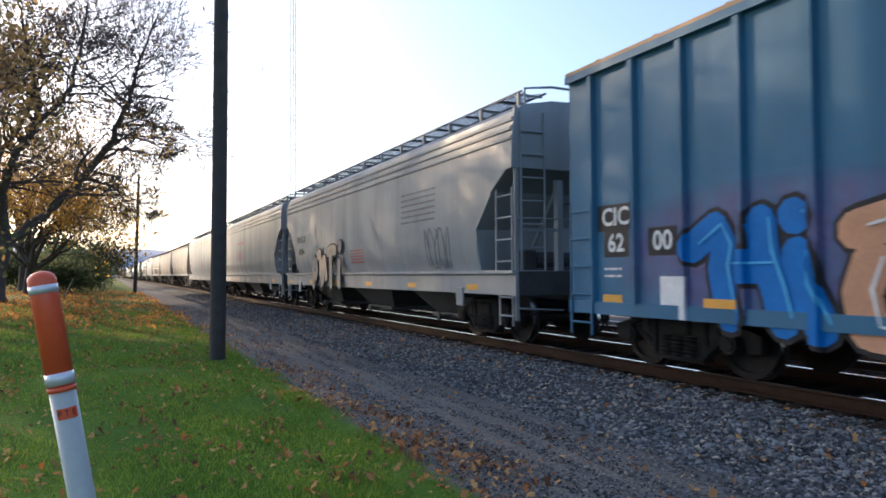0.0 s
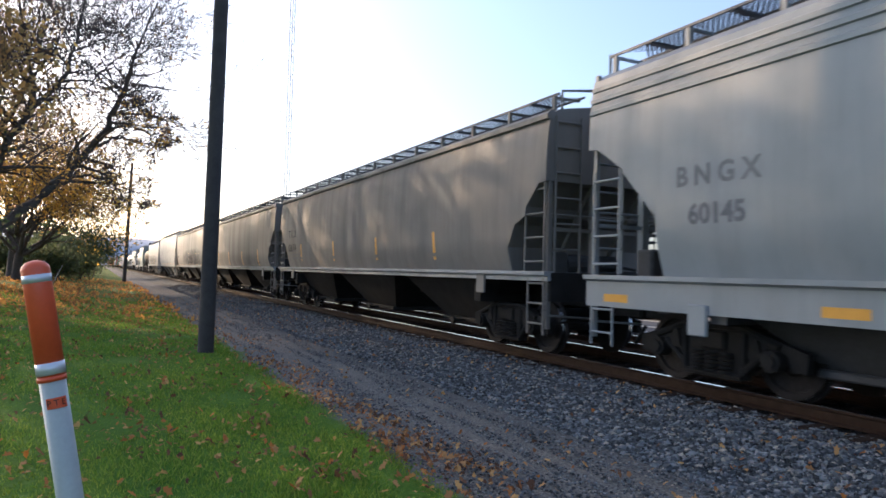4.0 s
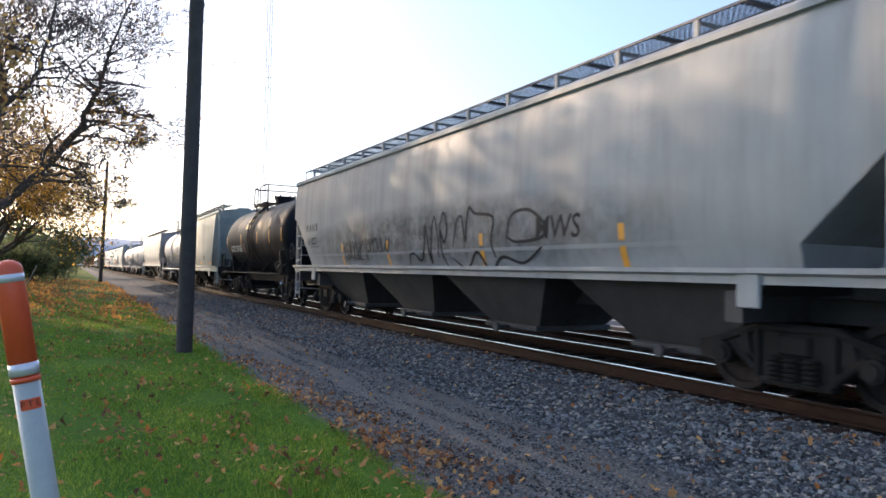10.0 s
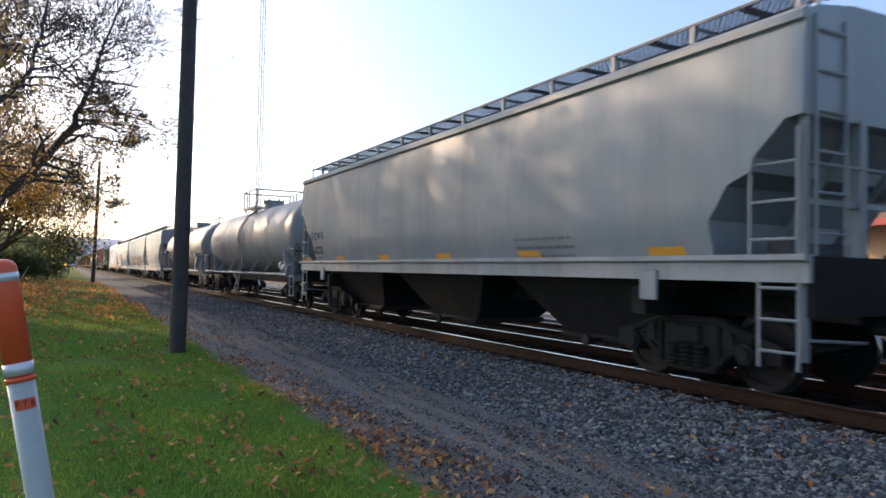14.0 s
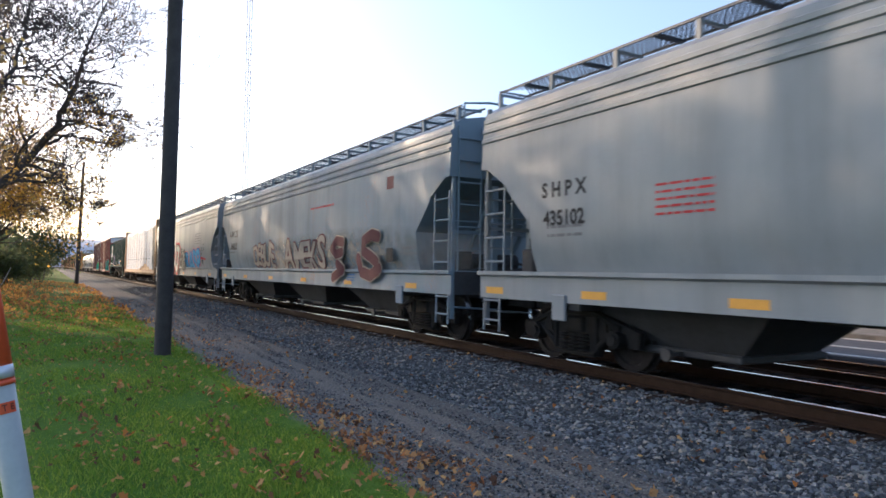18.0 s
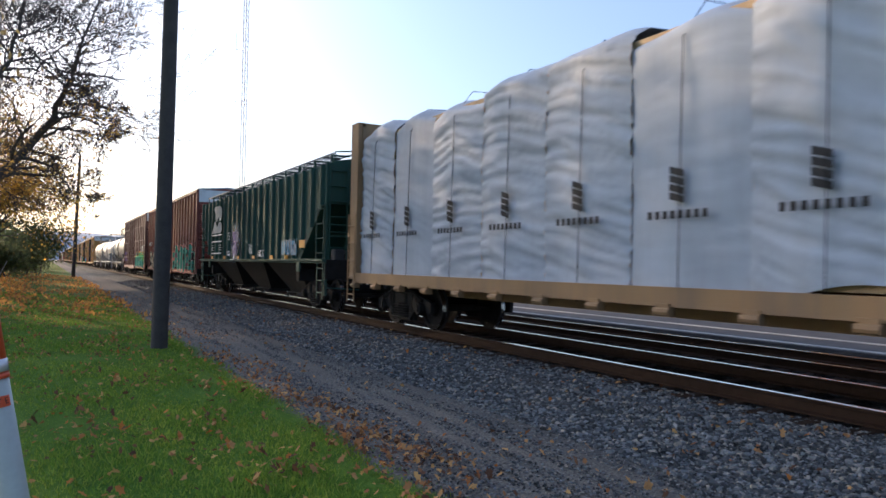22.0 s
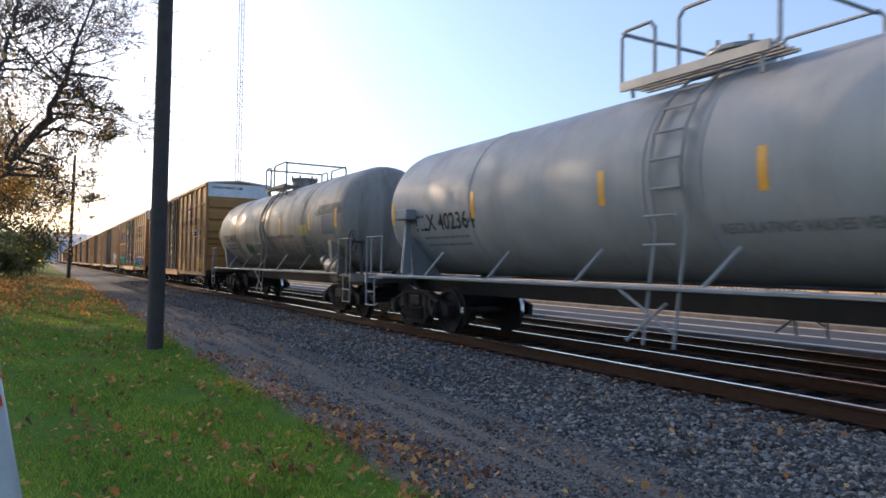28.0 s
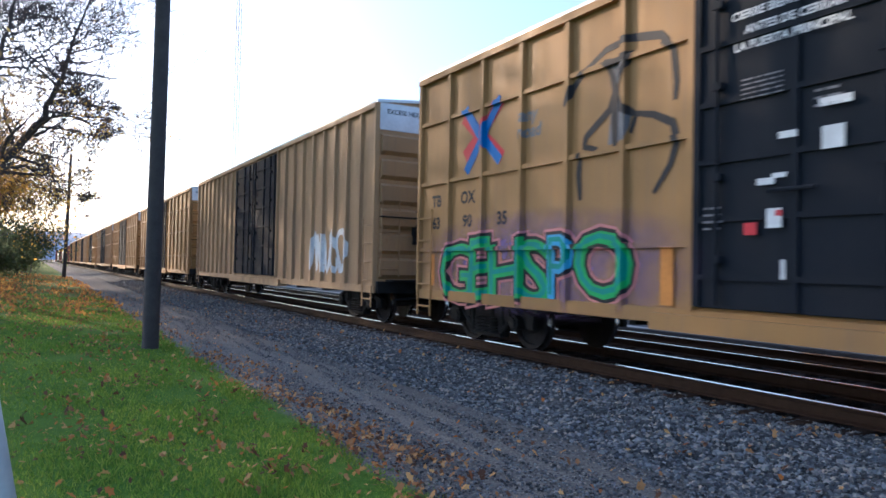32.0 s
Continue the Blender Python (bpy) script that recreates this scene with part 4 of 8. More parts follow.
    for k in range(bays):
        yc = -span / 2 + bl * (k + 0.5)
        bm = bmesh.new()
        th = bl * 0.47
        top = [(-1.40, yc - th), (1.40, yc - th), (1.40, yc + th), (-1.40, yc + th)]
        lh = bl * 0.2
        low = [(-0.75, yc - lh), (0.75, yc - lh), (0.75, yc + lh), (-0.75, yc + lh)]
        A = [bm.verts.new((*p, sz[1])) for p in top]
        B = [bm.verts.new((*p, 0.42)) for p in low]
        bm.faces.new(A)
        bm.faces.new(B[::-1])
        for i in range(4):
            bm.faces.new((A[i], B[i], B[(i + 1) % 4], A[(i + 1) % 4]))
        bmesh.ops.recalc_face_normals(bm, faces=bm.faces)
        box(bm, -0.85, 0.85, yc - lh - 0.05, yc + lh + 0.05, 0.32, 0.42, bev=0.02)
        rod(bm, (-1.1, yc, 0.36), (1.1, yc, 0.36), 0.03, 6)
        rod(bm, (-1.16, yc, 0.36), (-1.1, yc, 0.36), 0.09, 8)
        part("discharge_hopper", bm, und, car)
    # end frames, ladders and posts
    for s in (-1, 1):
        bm = bmesh.new()
        y = s * (hb - 0.05)
        for x in (-1.46, 1.46):
            box(bm, x - 0.035, x + 0.035, y - 0.03, y + 0.03, 0.5, eave + 0.1)
        for x in (-0.55, 0.55):
            box(bm, x - 0.06, x + 0.06, y - 0.06, y + 0.06, 1.1, 3.05)
            rod(bm, (x, y, 2.95), (x, y - s * 1.3, 1.3), 0.05, 6)
        box(bm, -1.45, 1.45, y - 0.03, y + 0.03, 2.1, 2.16)
        rod(bm, (-1.46, y + s * 0.05, sz[1] + 0.95), (1.46, y + s * 0.05, sz[1] + 0.95), 0.018, 6)
        rod(bm, (-1.46, y + s * 0.05, 0.72), (-0.5, y + s * 0.05, 0.66), 0.018, 6)
        part("end_frame", bm, paint, car)
        # brake gear on the end platform
        bm = bmesh.new()
        rod(bm, (-0.75, s * (hb - 0.62), 1.58), (0.35, s * (hb - 0.62), 1.58), 0.17, 12)
        box(bm, -1.05, -0.75, s * (hb - 0.62) - 0.16, s * (hb - 0.62) + 0.16, 1.36, 1.78, bev=0.03)
        rod(bm, (-1.2, s * (hb - 0.3), 1.40), (0.9, s * (hb - 0.3), 1.46), 0.03, 6)
        rod(bm, (0.7, s * (hb - 0.2), 1.95), (0.7, s * (hb - 0.2), 1.2), 0.025, 6)
        rod(bm, (0.35, s * (hb - 0.62), 1.58), (0.9, s * (hb - 0.3), 1.46), 0.025, 6)
        part("brake_gear", bm, M["under_grey"], car, "grimy brake cylinder and pipes")
        for x in (-1.53, 1.53):
            ladder(car, paint, x, s * (hb - 0.36), sz[1], 2.9, 0.56, 0.40)
            ladder(car, paint, x, s * (hb - 0.30), 0.40, sz[0] + 0.05, 0.46, 0.33)
            bm = bmesh.new()
            box(bm, min(x, x * 1.03), max(x, x * 1.03), s * (hb - 2.1) - 0.15, s * (hb - 2.1) + 0.15, sz[0] - 0.26, sz[0] + 0.12, bev=0.015)
            part("jacking_pad", bm, paint, car)
        ladder(car, paint, -1.15, s * (hb + 0.03), 1.2, eave, 0.5, 0.42, "x")
        bm = bmesh.new()
        rod(bm, (0.7, s * (hb - 0.2), 2.0), (0.7, s * (hb + 0.06), 2.0), 0.03, 6)
        for i in range(12):
            a0, a1 = i * math.pi / 6, (i + 1) * math.pi / 6
            rod(bm, (0.7 + 0.27 * math.cos(a0), s * (hb + 0.06), 2.0 + 0.27 * math.sin(a0)), (0.7 + 0.27 * math.cos(a1), s * (hb + 0.06), 2.0 + 0.27 * math.sin(a1)), 0.015, 5)
            if i % 3 == 0:
                rod(bm, (0.7, s * (hb + 0.06), 2.0), (0.7 + 0.27 * math.cos(a0), s * (hb + 0.06), 2.0 + 0.27 * math.sin(a0)), 0.012, 5)
        part("brake_wheel", bm, M["under_grey"], car)
    # roof: running boards on brackets, hatches along the middle
    top = eave + 0.42 if style != "green" else eave + 0.36
    for x in (-1.02, 1.02):
        bm = bmesh.new()
        for k in (-0.26, 0.26):
            box(bm, x + k - 0.014, x + k + 0.014, -hb + 0.1, hb - 0.1, top - 0.035, top)
        # expanded-metal mesh of crossed strips
        pitch = 0.085
        for q in range(int((2 * hb - 0.8) / pitch)):
            y = -hb + 0.1 + q * pitch
            for y0, y1 in ((y, y + 0.5), (y + 0.5, y)):
                A = [bm.verts.new((x - 0.26, y0 + d, top - 0.012)) for d in (0, 0.042)] + [bm.verts.new((x + 0.26, y1 + d, top - 0.012)) for d in (0.042, 0)]
                bm.faces.new(A)
        y = -hb + 0.95
        while y < hb - 0.5:
            box(bm, x - 0.26, x + 0.26, y - 0.05, y + 0.05, top - 0.05, top - 0.014)
            y += 1.42
        part("running_board", bm, M["grate"], car, "grey steel grating walkway")
        sx = 1 if x > 0 else -1
        bm = bmesh.new()
        box(bm, x - 0.03 + sx * 0.24, x + 0.03 + sx * 0.24, -0.035, 0.035, eave - 0.05, top - 0.03)
        box(bm, x - 0.27, x + 0.27, -0.025, 0.025, top - 0.07, top - 0.03)
        y = -hb + 0.25
        first = part("board_bracket", bm, paint, car)
        first.matrix_basis = pose(0, y, 0)
        while y + 1.42 < hb:
            y += 1.42
            obj("board_bracket", first.data, car).matrix_basis = pose(0, y, 0)
    bm = bmesh.new()
    box(bm, -0.33, 0.33, 0, 1.05, eave + 0.16, eave + 0.36, bev=0.03)
    k = -hb + 1.0
    first = part("roof_hatch", bm, paint, car)
    first.matrix_basis = pose(0, k, 0)
    while k + 1.25 < hb - 0.6:
        k += 1.25
        obj("roof_hatch", first.data, car).matrix_basis = pose(0, k, 0)
    for s in (-1, 1):
        bm = bmesh.new()
        y = s * (hb - 0.05)
        pipe(bm, [(-1.25, y, eave - 0.05), (-1.25, y, top + 0.02), (-0.75, y + s * 0.12, top + 0.06), (0.75, y + s * 0.12, top + 0.06), (1.25, y, top + 0.02), (1.25, y, eave - 0.05)], 0.025)
        part("end_handrail", bm, paint, car)
    # side relief
    if style == "rib":
        for s in (-1, 1):
            for z in (eave - 0.48, eave - 0.31, eave - 0.14):
                bm = bmesh.new()
                x = side(z)
                prism(bm, [(s * (x - 0.02), z - 0.055), (s * (x + 0.03), z - 0.03), (s * (x + 0.03), z + 0.03), (s * (x - 0.02), z + 0.055)], 1, -hb + 0.02, hb - 0.02)
                part("chord_rib", bm, paint, car)
    elif style == "green":
        for s in (-1, 1):
            k = 0
            y = -hb + 0.24
            while y < hb:
                d = max(0.0, abs(y) - (hb - cut))
                zb = float(np.interp(d, [r[0] for r in rise], [r[1] for r in rise]))
                bm = bmesh.new()
                prism(bm, [(s * 1.49, y - 0.07), (s * 1.60, y - 0.045), (s * 1.60, y + 0.045), (s * 1.49, y + 0.07)], 2, zb + 0.02, eave + 0.02)
                part("side_post", bm, paint, car)
                y += 0.785
    else:
        for s in (-1, 1):
            bm = bmesh.new()
            prism(bm, [(s * 1.48, eave - 0.08), (s * 1.57, eave - 0.06), (s * 1.57, eave + 0.02), (s * 1.50, eave + 0.08), (s * 1.38, eave + 0.06)], 1, -hb, hb)
            part("top_chord", bm, paint, car)
    running_gear(car, L, 2.45)
    return car, L, side, hb


def mark(car, top, num, y, z, side, size=0.36, ink=None, num_size=None):
    ink = ink or M["ink"]
    z -= 0.36
    k = size * 0.9
    lettered(car, "reporting_mark", ink, [(lettering(" ".join(top), k, k * 0.03), y, z + size * 0.62), (lettering(num, k, k * 0.03), y, z - size * 0.62)], side, "painted reporting marks")


def tank(label, u0, u1, paint, radius=1.42, handrail=None, frame_mat=None, bands=True):
    car, L = start_car("tank_car", label, u0, u1, "tank car")
    zc = 1.18 + radius
    he = L / 2 - 0.95
    rail_mat = handrail or paint
    bm = bmesh.new()
    n = 40
    rings = []
    for d, k in ((0.0, 0.02), (0.03, 0.3), (0.10, 0.55), (0.22, 0.78), (0.40, 0.93), (0.60, 0.985), (0.75, 1.0)):
        rings.append((-he + d, k))
    rings += [(-he + 0.75 + (2 * he - 1.5) * i / 6, 1.0) for i in range(1, 6)]
    rings += [(-y, k) for y, k in rings[6::-1]]
    R = [[bm.verts.new((radius * k * math.cos(2 * math.pi * i / n), y, zc + radius * k * math.sin(2 * math.pi * i / n))) for i in range(n)] for y, k in rings]
    for A, B in zip(R, R[1:]):
        for i in range(n):
            bm.faces.new((A[i], A[(i + 1) % n], B[(i + 1) % n], B[i]))
    bm.faces.new(R[0])
    bm.faces.new(R[-1])
    bmesh.ops.recalc_face_normals(bm, faces=bm.faces)
    part("tank", bm, paint, car, smooth=True)
    side = lambda z: math.sqrt(max(0.0004, radius * radius - min(abs(z - zc), radius * 0.999) ** 2))
    if bands:
        for y in (-he * 0.55, -0.45, 0.45, he * 0.55):
            bm = bmesh.new()
            A = []
            for y2, r in ((y - 0.03, radius), (y - 0.015, radius + 0.012), (y + 0.015, radius + 0.012), (y + 0.03, radius)):
                A.append([bm.verts.new((r * math.cos(2 * math.pi * i / n), y2, zc + r * math.sin(2 * math.pi * i / n))) for i in range(n)])
            for P, Q in zip(A, A[1:]):
                for i in range(n):
                    bm.faces.new((P[i], P[(i + 1) % n], Q[(i + 1) % n], Q[i]))
            part("weld_band", bm, paint, car, smooth=True)
    fm = frame_mat or rail_mat
    bm = bmesh.new()
    box(bm, -0.28, 0.28, -L / 2 + 0.7, L / 2 - 0.7, 0.78, 1.10)
    part("centre_sill", bm, M["under"], car)
    for s in (-1, 1):
        bm = bmesh.new()
        box(bm, -1.45, 1.45, s * (he + 0.05) - 0.42, s * (he + 0.05) + 0.42, 1.06, 1.12)
        box(bm, -1.5, 1.5, s * (he + 0.47) - 0.05, s * (he + 0.47) + 0.05, 0.95, 1.14)
        part("end_platform", bm, fm, car)
        for x in (-1, 1):
            bm = bmesh.new()
            prism(bm, [(x * 0.55, 1.1), (x * 1.25, 1.1), (x * 1.35, 2.0), (x * 0.8, 1.45)], 1, s * (he - 1.35) - 0.12, s * (he - 1.35) + 0.12)
            part("saddle", bm, paint if paint is not M["tank_black"] else M["under"], car)
            # end handrail beside the steps
            bm = bmesh.new()
            y0, y1 = s * (he - 0.35), s * (he + 0.45)
            pipe(bm, [(x * 1.48, y0, 1.1), (x * 1.48, y0, 2.0), (x * 1.48, y1, 2.0), (x * 1.48, y1, 0.45), (x * 1.48, y1 - s * 0.45, 0.45), (x * 1.48, y1 - s * 0.45, 1.1)], 0.022)
            rod(bm, (x * 1.48, y1, 0.75), (x * 1.48, y1 - s * 0.45, 0.75), 0.018)
            rod(bm, (x * 1.48, y1 - s * 0.25, 1.1), (x * 1.48, y1 - s * 0.25, 2.0), 0.02)
            part("end_handrail", bm, rail_mat, car)
    for x in (-1, 1):
        bm = bmesh.new()
        pipe(bm, [(x * 1.52, -he + 0.3, 1.13), (x * 1.52, he - 0.3, 1.13)], 0.035)
        part("side_rail", bm, rail_mat, car, "white pipe handrail")
        k = -he + 1.2
        while k < he - 0.6:
            bm = bmesh.new()
            rod(bm, (x * 1.52, k, 1.13), (x * 1.28, k - 0.35, 1.62), 0.03)
            part("rail_brace", bm, rail_mat, car)
            k += 2.2
        # ladder up to the manway
        for y in (-0.24, 0.24):
            bm = bmesh.new()
            pts = [(x * 1.55, y, 0.42)] + [(x * (radius + 0.09) * math.cos(t), y, zc + (radius + 0.09) * math.sin(t)) for t in [radians(q) for q in (-25, 0, 20, 40, 60, 75)]]
            pipe(bm, pts, 0.022)
            part("ladder_stile", bm, rail_mat, car)
        for t in (-38, -22, -8, 6, 20, 34, 48, 62):
            bm = bmesh.new()
            r = radius + 0.09
            xx, zz = (1.55, zc + r * math.sin(radians(t))) if t < -20 else (r * math.cos(radians(t)), zc + r * math.sin(radians(t)))
            rod(bm, (x * xx, -0.24, zz), (x * xx, 0.24, zz), 0.018)
            part("ladder_rung", bm, rail_mat, car)
        rod_y = 0.55
        bm = bmesh.new()
        rod(bm, (x * 1.52, rod_y, 0.45), (x * 1.52, -0.1, 0.95), 0.02)
        rod(bm, (x * 1.52, rod_y + 0.2, 1.13), (x * 1.52, -0.2, 0.6), 0.02)
        part("ladder_stay", bm, rail_mat, car)
    # manway, its platform and guard rails
    zt = zc + radius
    bm = bmesh.new()
    rod(bm, (0, 0, zt - 0.1), (0, 0, zt + 0.28), 0.42, 16)
    rod(bm, (0, 0, zt + 0.28), (0, 0, zt + 0.34), 0.46, 16)
    for i in range(6):
        rod(bm, (0.43 * math.cos(i), 0.43 * math.sin(i), zt + 0.2), (0.43 * math.cos(i), 0.43 * math.sin(i), zt + 0.42), 0.03, 6)
    part("manway", bm, paint if paint is not M["tank_white"] else M["under"], car)
    for x in (-1, 1):
        bm = bmesh.new()
        deck_mat = rail_mat if paint is not M["tank_white"] else M["under"]
        box(bm, x * 1.06 - 0.03, x * 1.06 + 0.03, -1.15, 1.15, zt - 0.12, zt)
        deck = part("manway_platform", bm, deck_mat, car)
        for k in range(5):
            bm = bmesh.new()
            box(bm, x * (0.55 + 0.12 * k) - 0.03, x * (0.55 + 0.12 * k) + 0.03, -1.15, 1.15, zt - 0.06, zt - 0.02)
            part("plank", bm, deck_mat, deck)
        for y, zb in ((-1.0, zc + 1.05), (1.0, zc + 1.16)):
            bm = bmesh.new()
            rod(bm, (x * 1.0, y, zt - 0.06), (x * 0.98, y, zb), 0.03)
            part("stay", bm, deck_mat, deck)
        for a, b in ((-1.25, 0.15), (0.55, 1.15)):
            bm = bmesh.new()
            pipe(bm, [(x * 1.05, a, zt - 0.05), (x * 1.05, a, zt + 0.62), (x * 1.05, a + 0.08, zt + 0.72), (x * 1.05, b - 0.08, zt + 0.72), (x * 1.05, b, zt + 0.62), (x * 1.05, b, zt - 0.05)], 0.028)
            part("guard_rail", bm, rail_mat, car)
    for a in (-1.15, 1.15):
        bm = bmesh.new()
        pipe(bm, [(-1.05, a, zt + 0.70), (1.05, a, zt + 0.70)], 0.028)
        part("guard_rail", bm, rail_mat, car)
    bm = bmesh.new()
    y, z = -he - 0.05, 1.95
    for i in range(14):
        a0, a1 = i * math.pi / 7, (i + 1) * math.pi / 7
        rod(bm, (-1.25, y + 0.28 * math.cos(a0), z + 0.28 * math.sin(a0)), (-1.25, y + 0.28 * math.cos(a1), z + 0.28 * math.sin(a1)), 0.018, 5)
        if i % 3 == 0:
            rod(bm, (-1.22, y, z), (-1.25, y + 0.28 * math.cos(a0), z + 0.28 * math.sin(a0)), 0.014, 5)
    rod(bm, (-1.3, y, z), (-0.95, y, z), 0.04, 8)
    rod(bm, (-1.0, y, z), (-1.0, y, 1.1), 0.04, 8)
    part("brake_wheel", bm, M["under_grey"], car)
    # brake cylinder
    bm = bmesh.new()
    rod(bm, (-1.1, -he + 1.9, 1.32), (-1.1, -he + 1.0, 1.32), 0.2, 14)
    rod(bm, (-1.1, -he + 2.1, 1.45), (-1.1, -he + 2.3, 1.45), 0.16, 12)
    part("air_reservoir", bm, paint if paint is not M["tank_black"] else M["under"], car)
    running_gear(car, L, 2.2)
    return car, L, side, he


def placard(car, y, z, side, n="", green=False):
    d = 0.22
    sh = ([(-d, 0), (0, -d), (d, 0), (0, d)], [(0, 1, 2, 3)])
    sh2 = ([(-d * .8, 0), (0, -d * .8), (d * .8, 0), (0, d * .8)], [(0, 1, 2, 3)])
    bm = bmesh.new()
    for s, m, up in ((sh, 0, 0.03), (sh2, 1, 0.033)):
        decal(bm, s, y, z, lambda q: side(z), mat=m, up=up)
    decal(bm, rect(0.17, 0.07), y, z, lambda q: side(z), mat=0, up=0.036)
    part("hazard_placard", bm, (M["g_white"], M["g_teal"] if green else M["grey_ink"]), car, "diamond hazard placard")


def boxcar(label, u0, u1, paint, eave=5.02, door=(-2.5, 2.55), door_mat=None, style="batten", roof=None, end_top=None, leaves=2):
    car, L = start_car("boxcar", label, u0, u1, "boxcar")
    hb = L / 2 - 1.02
    W = 1.45
    low = 0.80
    bm = bmesh.new()
    prism(bm, [(-W, low), (W, low), (W, eave), (0, eave + 0.14), (-W, eave)], 1, -hb, hb)
    part("body", bm, paint, car)
    posts = []
    step = 1.16 if style == "batten" else 0.93 if paint is M["blue"] else 0.86
    rim = 0.58 if paint is M["blue"] else 0.06
    for a, b in ((-hb + rim, door[0] - 0.05), (door[1] + 0.05, hb - rim)):
        k = max(2, round((b - a) / step))
        posts += [a + (b - a) * i / k for i in range(k + 1)]
    battens = (1.68, 2.95, 4.12) if style == "batten" else ()
    side = Relief(W, posts, battens, (door[0] - 0.02, door[1] + 0.02))
    # roof sheets with seams
    bm = bmesh.new()
    prism(bm, [(-W - 0.05, eave - 0.02), (-W - 0.05, eave + 0.05), (0, eave + 0.20), (W + 0.05, eave + 0.05), (W + 0.05, eave - 0.02), (0, eave + 0.13)], 1, -hb - 0.04, hb + 0.04)
    y = -hb + 0.6
    while y < hb:
        prism(bm, [(-W, eave + 0.05), (0, eave + 0.20), (W, eave + 0.05), (W, eave + 0.09), (0, eave + 0.24), (-W, eave + 0.09)], 1, y - 0.03, y + 0.03)
        y += 1.22
    part("roof", bm, roof or M["roof_white"], car, "galvanised roof sheets")
    for s in (-1, 1):
        # posts
        for y in posts:
            bm = bmesh.new()
            prism(bm, [(s * (W - 0.02), y - 0.075), (s * (W + 0.075), y - 0.045), (s * (W + 0.075), y + 0.045), (s * (W - 0.02), y + 0.075)], 2, low + 0.1, eave - 0.03)
            part("side_post", bm, paint, car)
        if style == "batten":
            for a, b in ((-hb + 0.1, door[0] - 0.1), (door[1] + 0.1, hb - 0.1)):
                for z in battens:
                    bm = bmesh.new()
                    box(bm, min(s * W, s * (W + 0.055)), max(s * W, s * (W + 0.055)), a, b, z - 0.035, z + 0.035)
                    part("side_rail", bm, paint, car)
        bm = bmesh.new()
        box(bm, min(s * (W - 0.02), s * (W + 0.09)), max(s * (W - 0.02), s * (W + 0.09)), -hb, hb, eave - 0.13, eave - 0.02)
        part("top_chord", bm, paint, car)
        bm = bmesh.new()
        box(bm, min(s * (W - 0.2), s * (W + 0.05)), max(s * (W - 0.2), s * (W + 0.05)), -hb, hb, low - 0.06, low + 0.12)
        box(bm, min(s * (W - 0.15), s * (W + 0.13)), max(s * (W - 0.15), s * (W + 0.13)), door[0] - 0.6, door[1] + 0.6, low - 0.14, low + 0.06)
        part("side_sill", bm, paint, car)
        # doors
        for i in range(leaves):
            a = door[0] + (door[1] - door[0]) * i / leaves + 0.03
            b = door[0] + (door[1] - door[0]) * (i + 1) / leaves - 0.03
            bm = bmesh.new()
            x0, x1 = s * (W + 0.02), s * (W + 0.09)
            box(bm, min(x0, x1), max(x0, x1), a, b, low + 0.16, eave - 0.20, bev=0.01)
            dm = door_mat or paint
            dr = part("door", bm, dm, car, "black plug door" if door_mat else "")
            bm = bmesh.new()
            h0, h1 = low + 0.18, eave - 0.22
            for q in range(6):
                z = h0 + (h1 - h0) * (q + 0.5) / 6
                box(bm, min(s * (W + 0.09), s * (W + 0.125)), max(s * (W + 0.09), s * (W + 0.125)), a + 0.05, b - 0.05, z - 0.03, z + 0.03)
            for y in (a + 0.06, (a + b) / 2, b - 0.06):
                box(bm, min(s * (W + 0.09), s * (W + 0.13)), max(s * (W + 0.09), s * (W + 0.13)), y - 0.04, y + 0.04, h0, h1)
            part("door_frame", bm, dm, dr)
            for y in (a + 0.35, b - 0.35):
                bm = bmesh.new()
                rod(bm, (s * (W + 0.16), y, low + 0.2), (s * (W + 0.16), y, eave - 0.25), 0.024)
                for z in (1.5, 2.4, 3.4, 4.3):
                    box(bm, min(s * (W + 0.10), s * (W + 0.18)), max(s * (W + 0.10), s * (W + 0.18)), y - 0.06, y + 0.06, z - 0.04, z + 0.04)
                part("lock_rod", bm, dm, dr)
            bm = bmesh.new()
            rod(bm, (s * (W + 0.17), (a + b) / 2 - 0.25, 2.2), (s * (W + 0.17), (a + b) / 2 + 0.25, 2.2), 0.022)
            part("handle", bm, dm, dr)
    # ends: pressed horizontal ribs
    for s in (-1, 1):
        z = 1.30
        while z < eave - 0.60:
            bm = bmesh.new()
            prism(bm, [(s * (hb - 0.01), z - 0.25), (s * (hb + 0.09), z - 0.15), (s * (hb + 0.11), z + 0.17), (s * (hb - 0.01), z + 0.24)], 0, -W + 0.06, W - 0.06)
            part("end_panel_rib", bm, paint, car)
            z += 0.56
        bm = bmesh.new()
        rod(bm, (-W, s * (hb + 0.16), 2.45), (W, s * (hb + 0.16), 2.45), 0.018, 6)
        part("grab_iron", bm, M["under"], car)
        if end_top:
            bm = bmesh.new()
            box(bm, -W + 0.02, W - 0.02, min(s * hb, s * (hb + 0.012)), max(s * hb, s * (hb + 0.012)), eave - 0.62, eave - 0.01)
            part("end_panel", bm, end_top, car, "white painted panel across the end")
            if s < 0 and door_mat:
                bm = bmesh.new()
                vs, fs = lettering("EXCESS HEIGHT CAR", 0.15, 0.003)
                out = [bm.verts.new((a - 0.55, -hb - 0.016, eave - 0.2 + b)) for a, b in vs]
                for f in fs:
                    bm.faces.new([out[i] for i in f])
                part("lettering", bm, M["ink"], car, "black painted warning lettering")
        bm = bmesh.new()
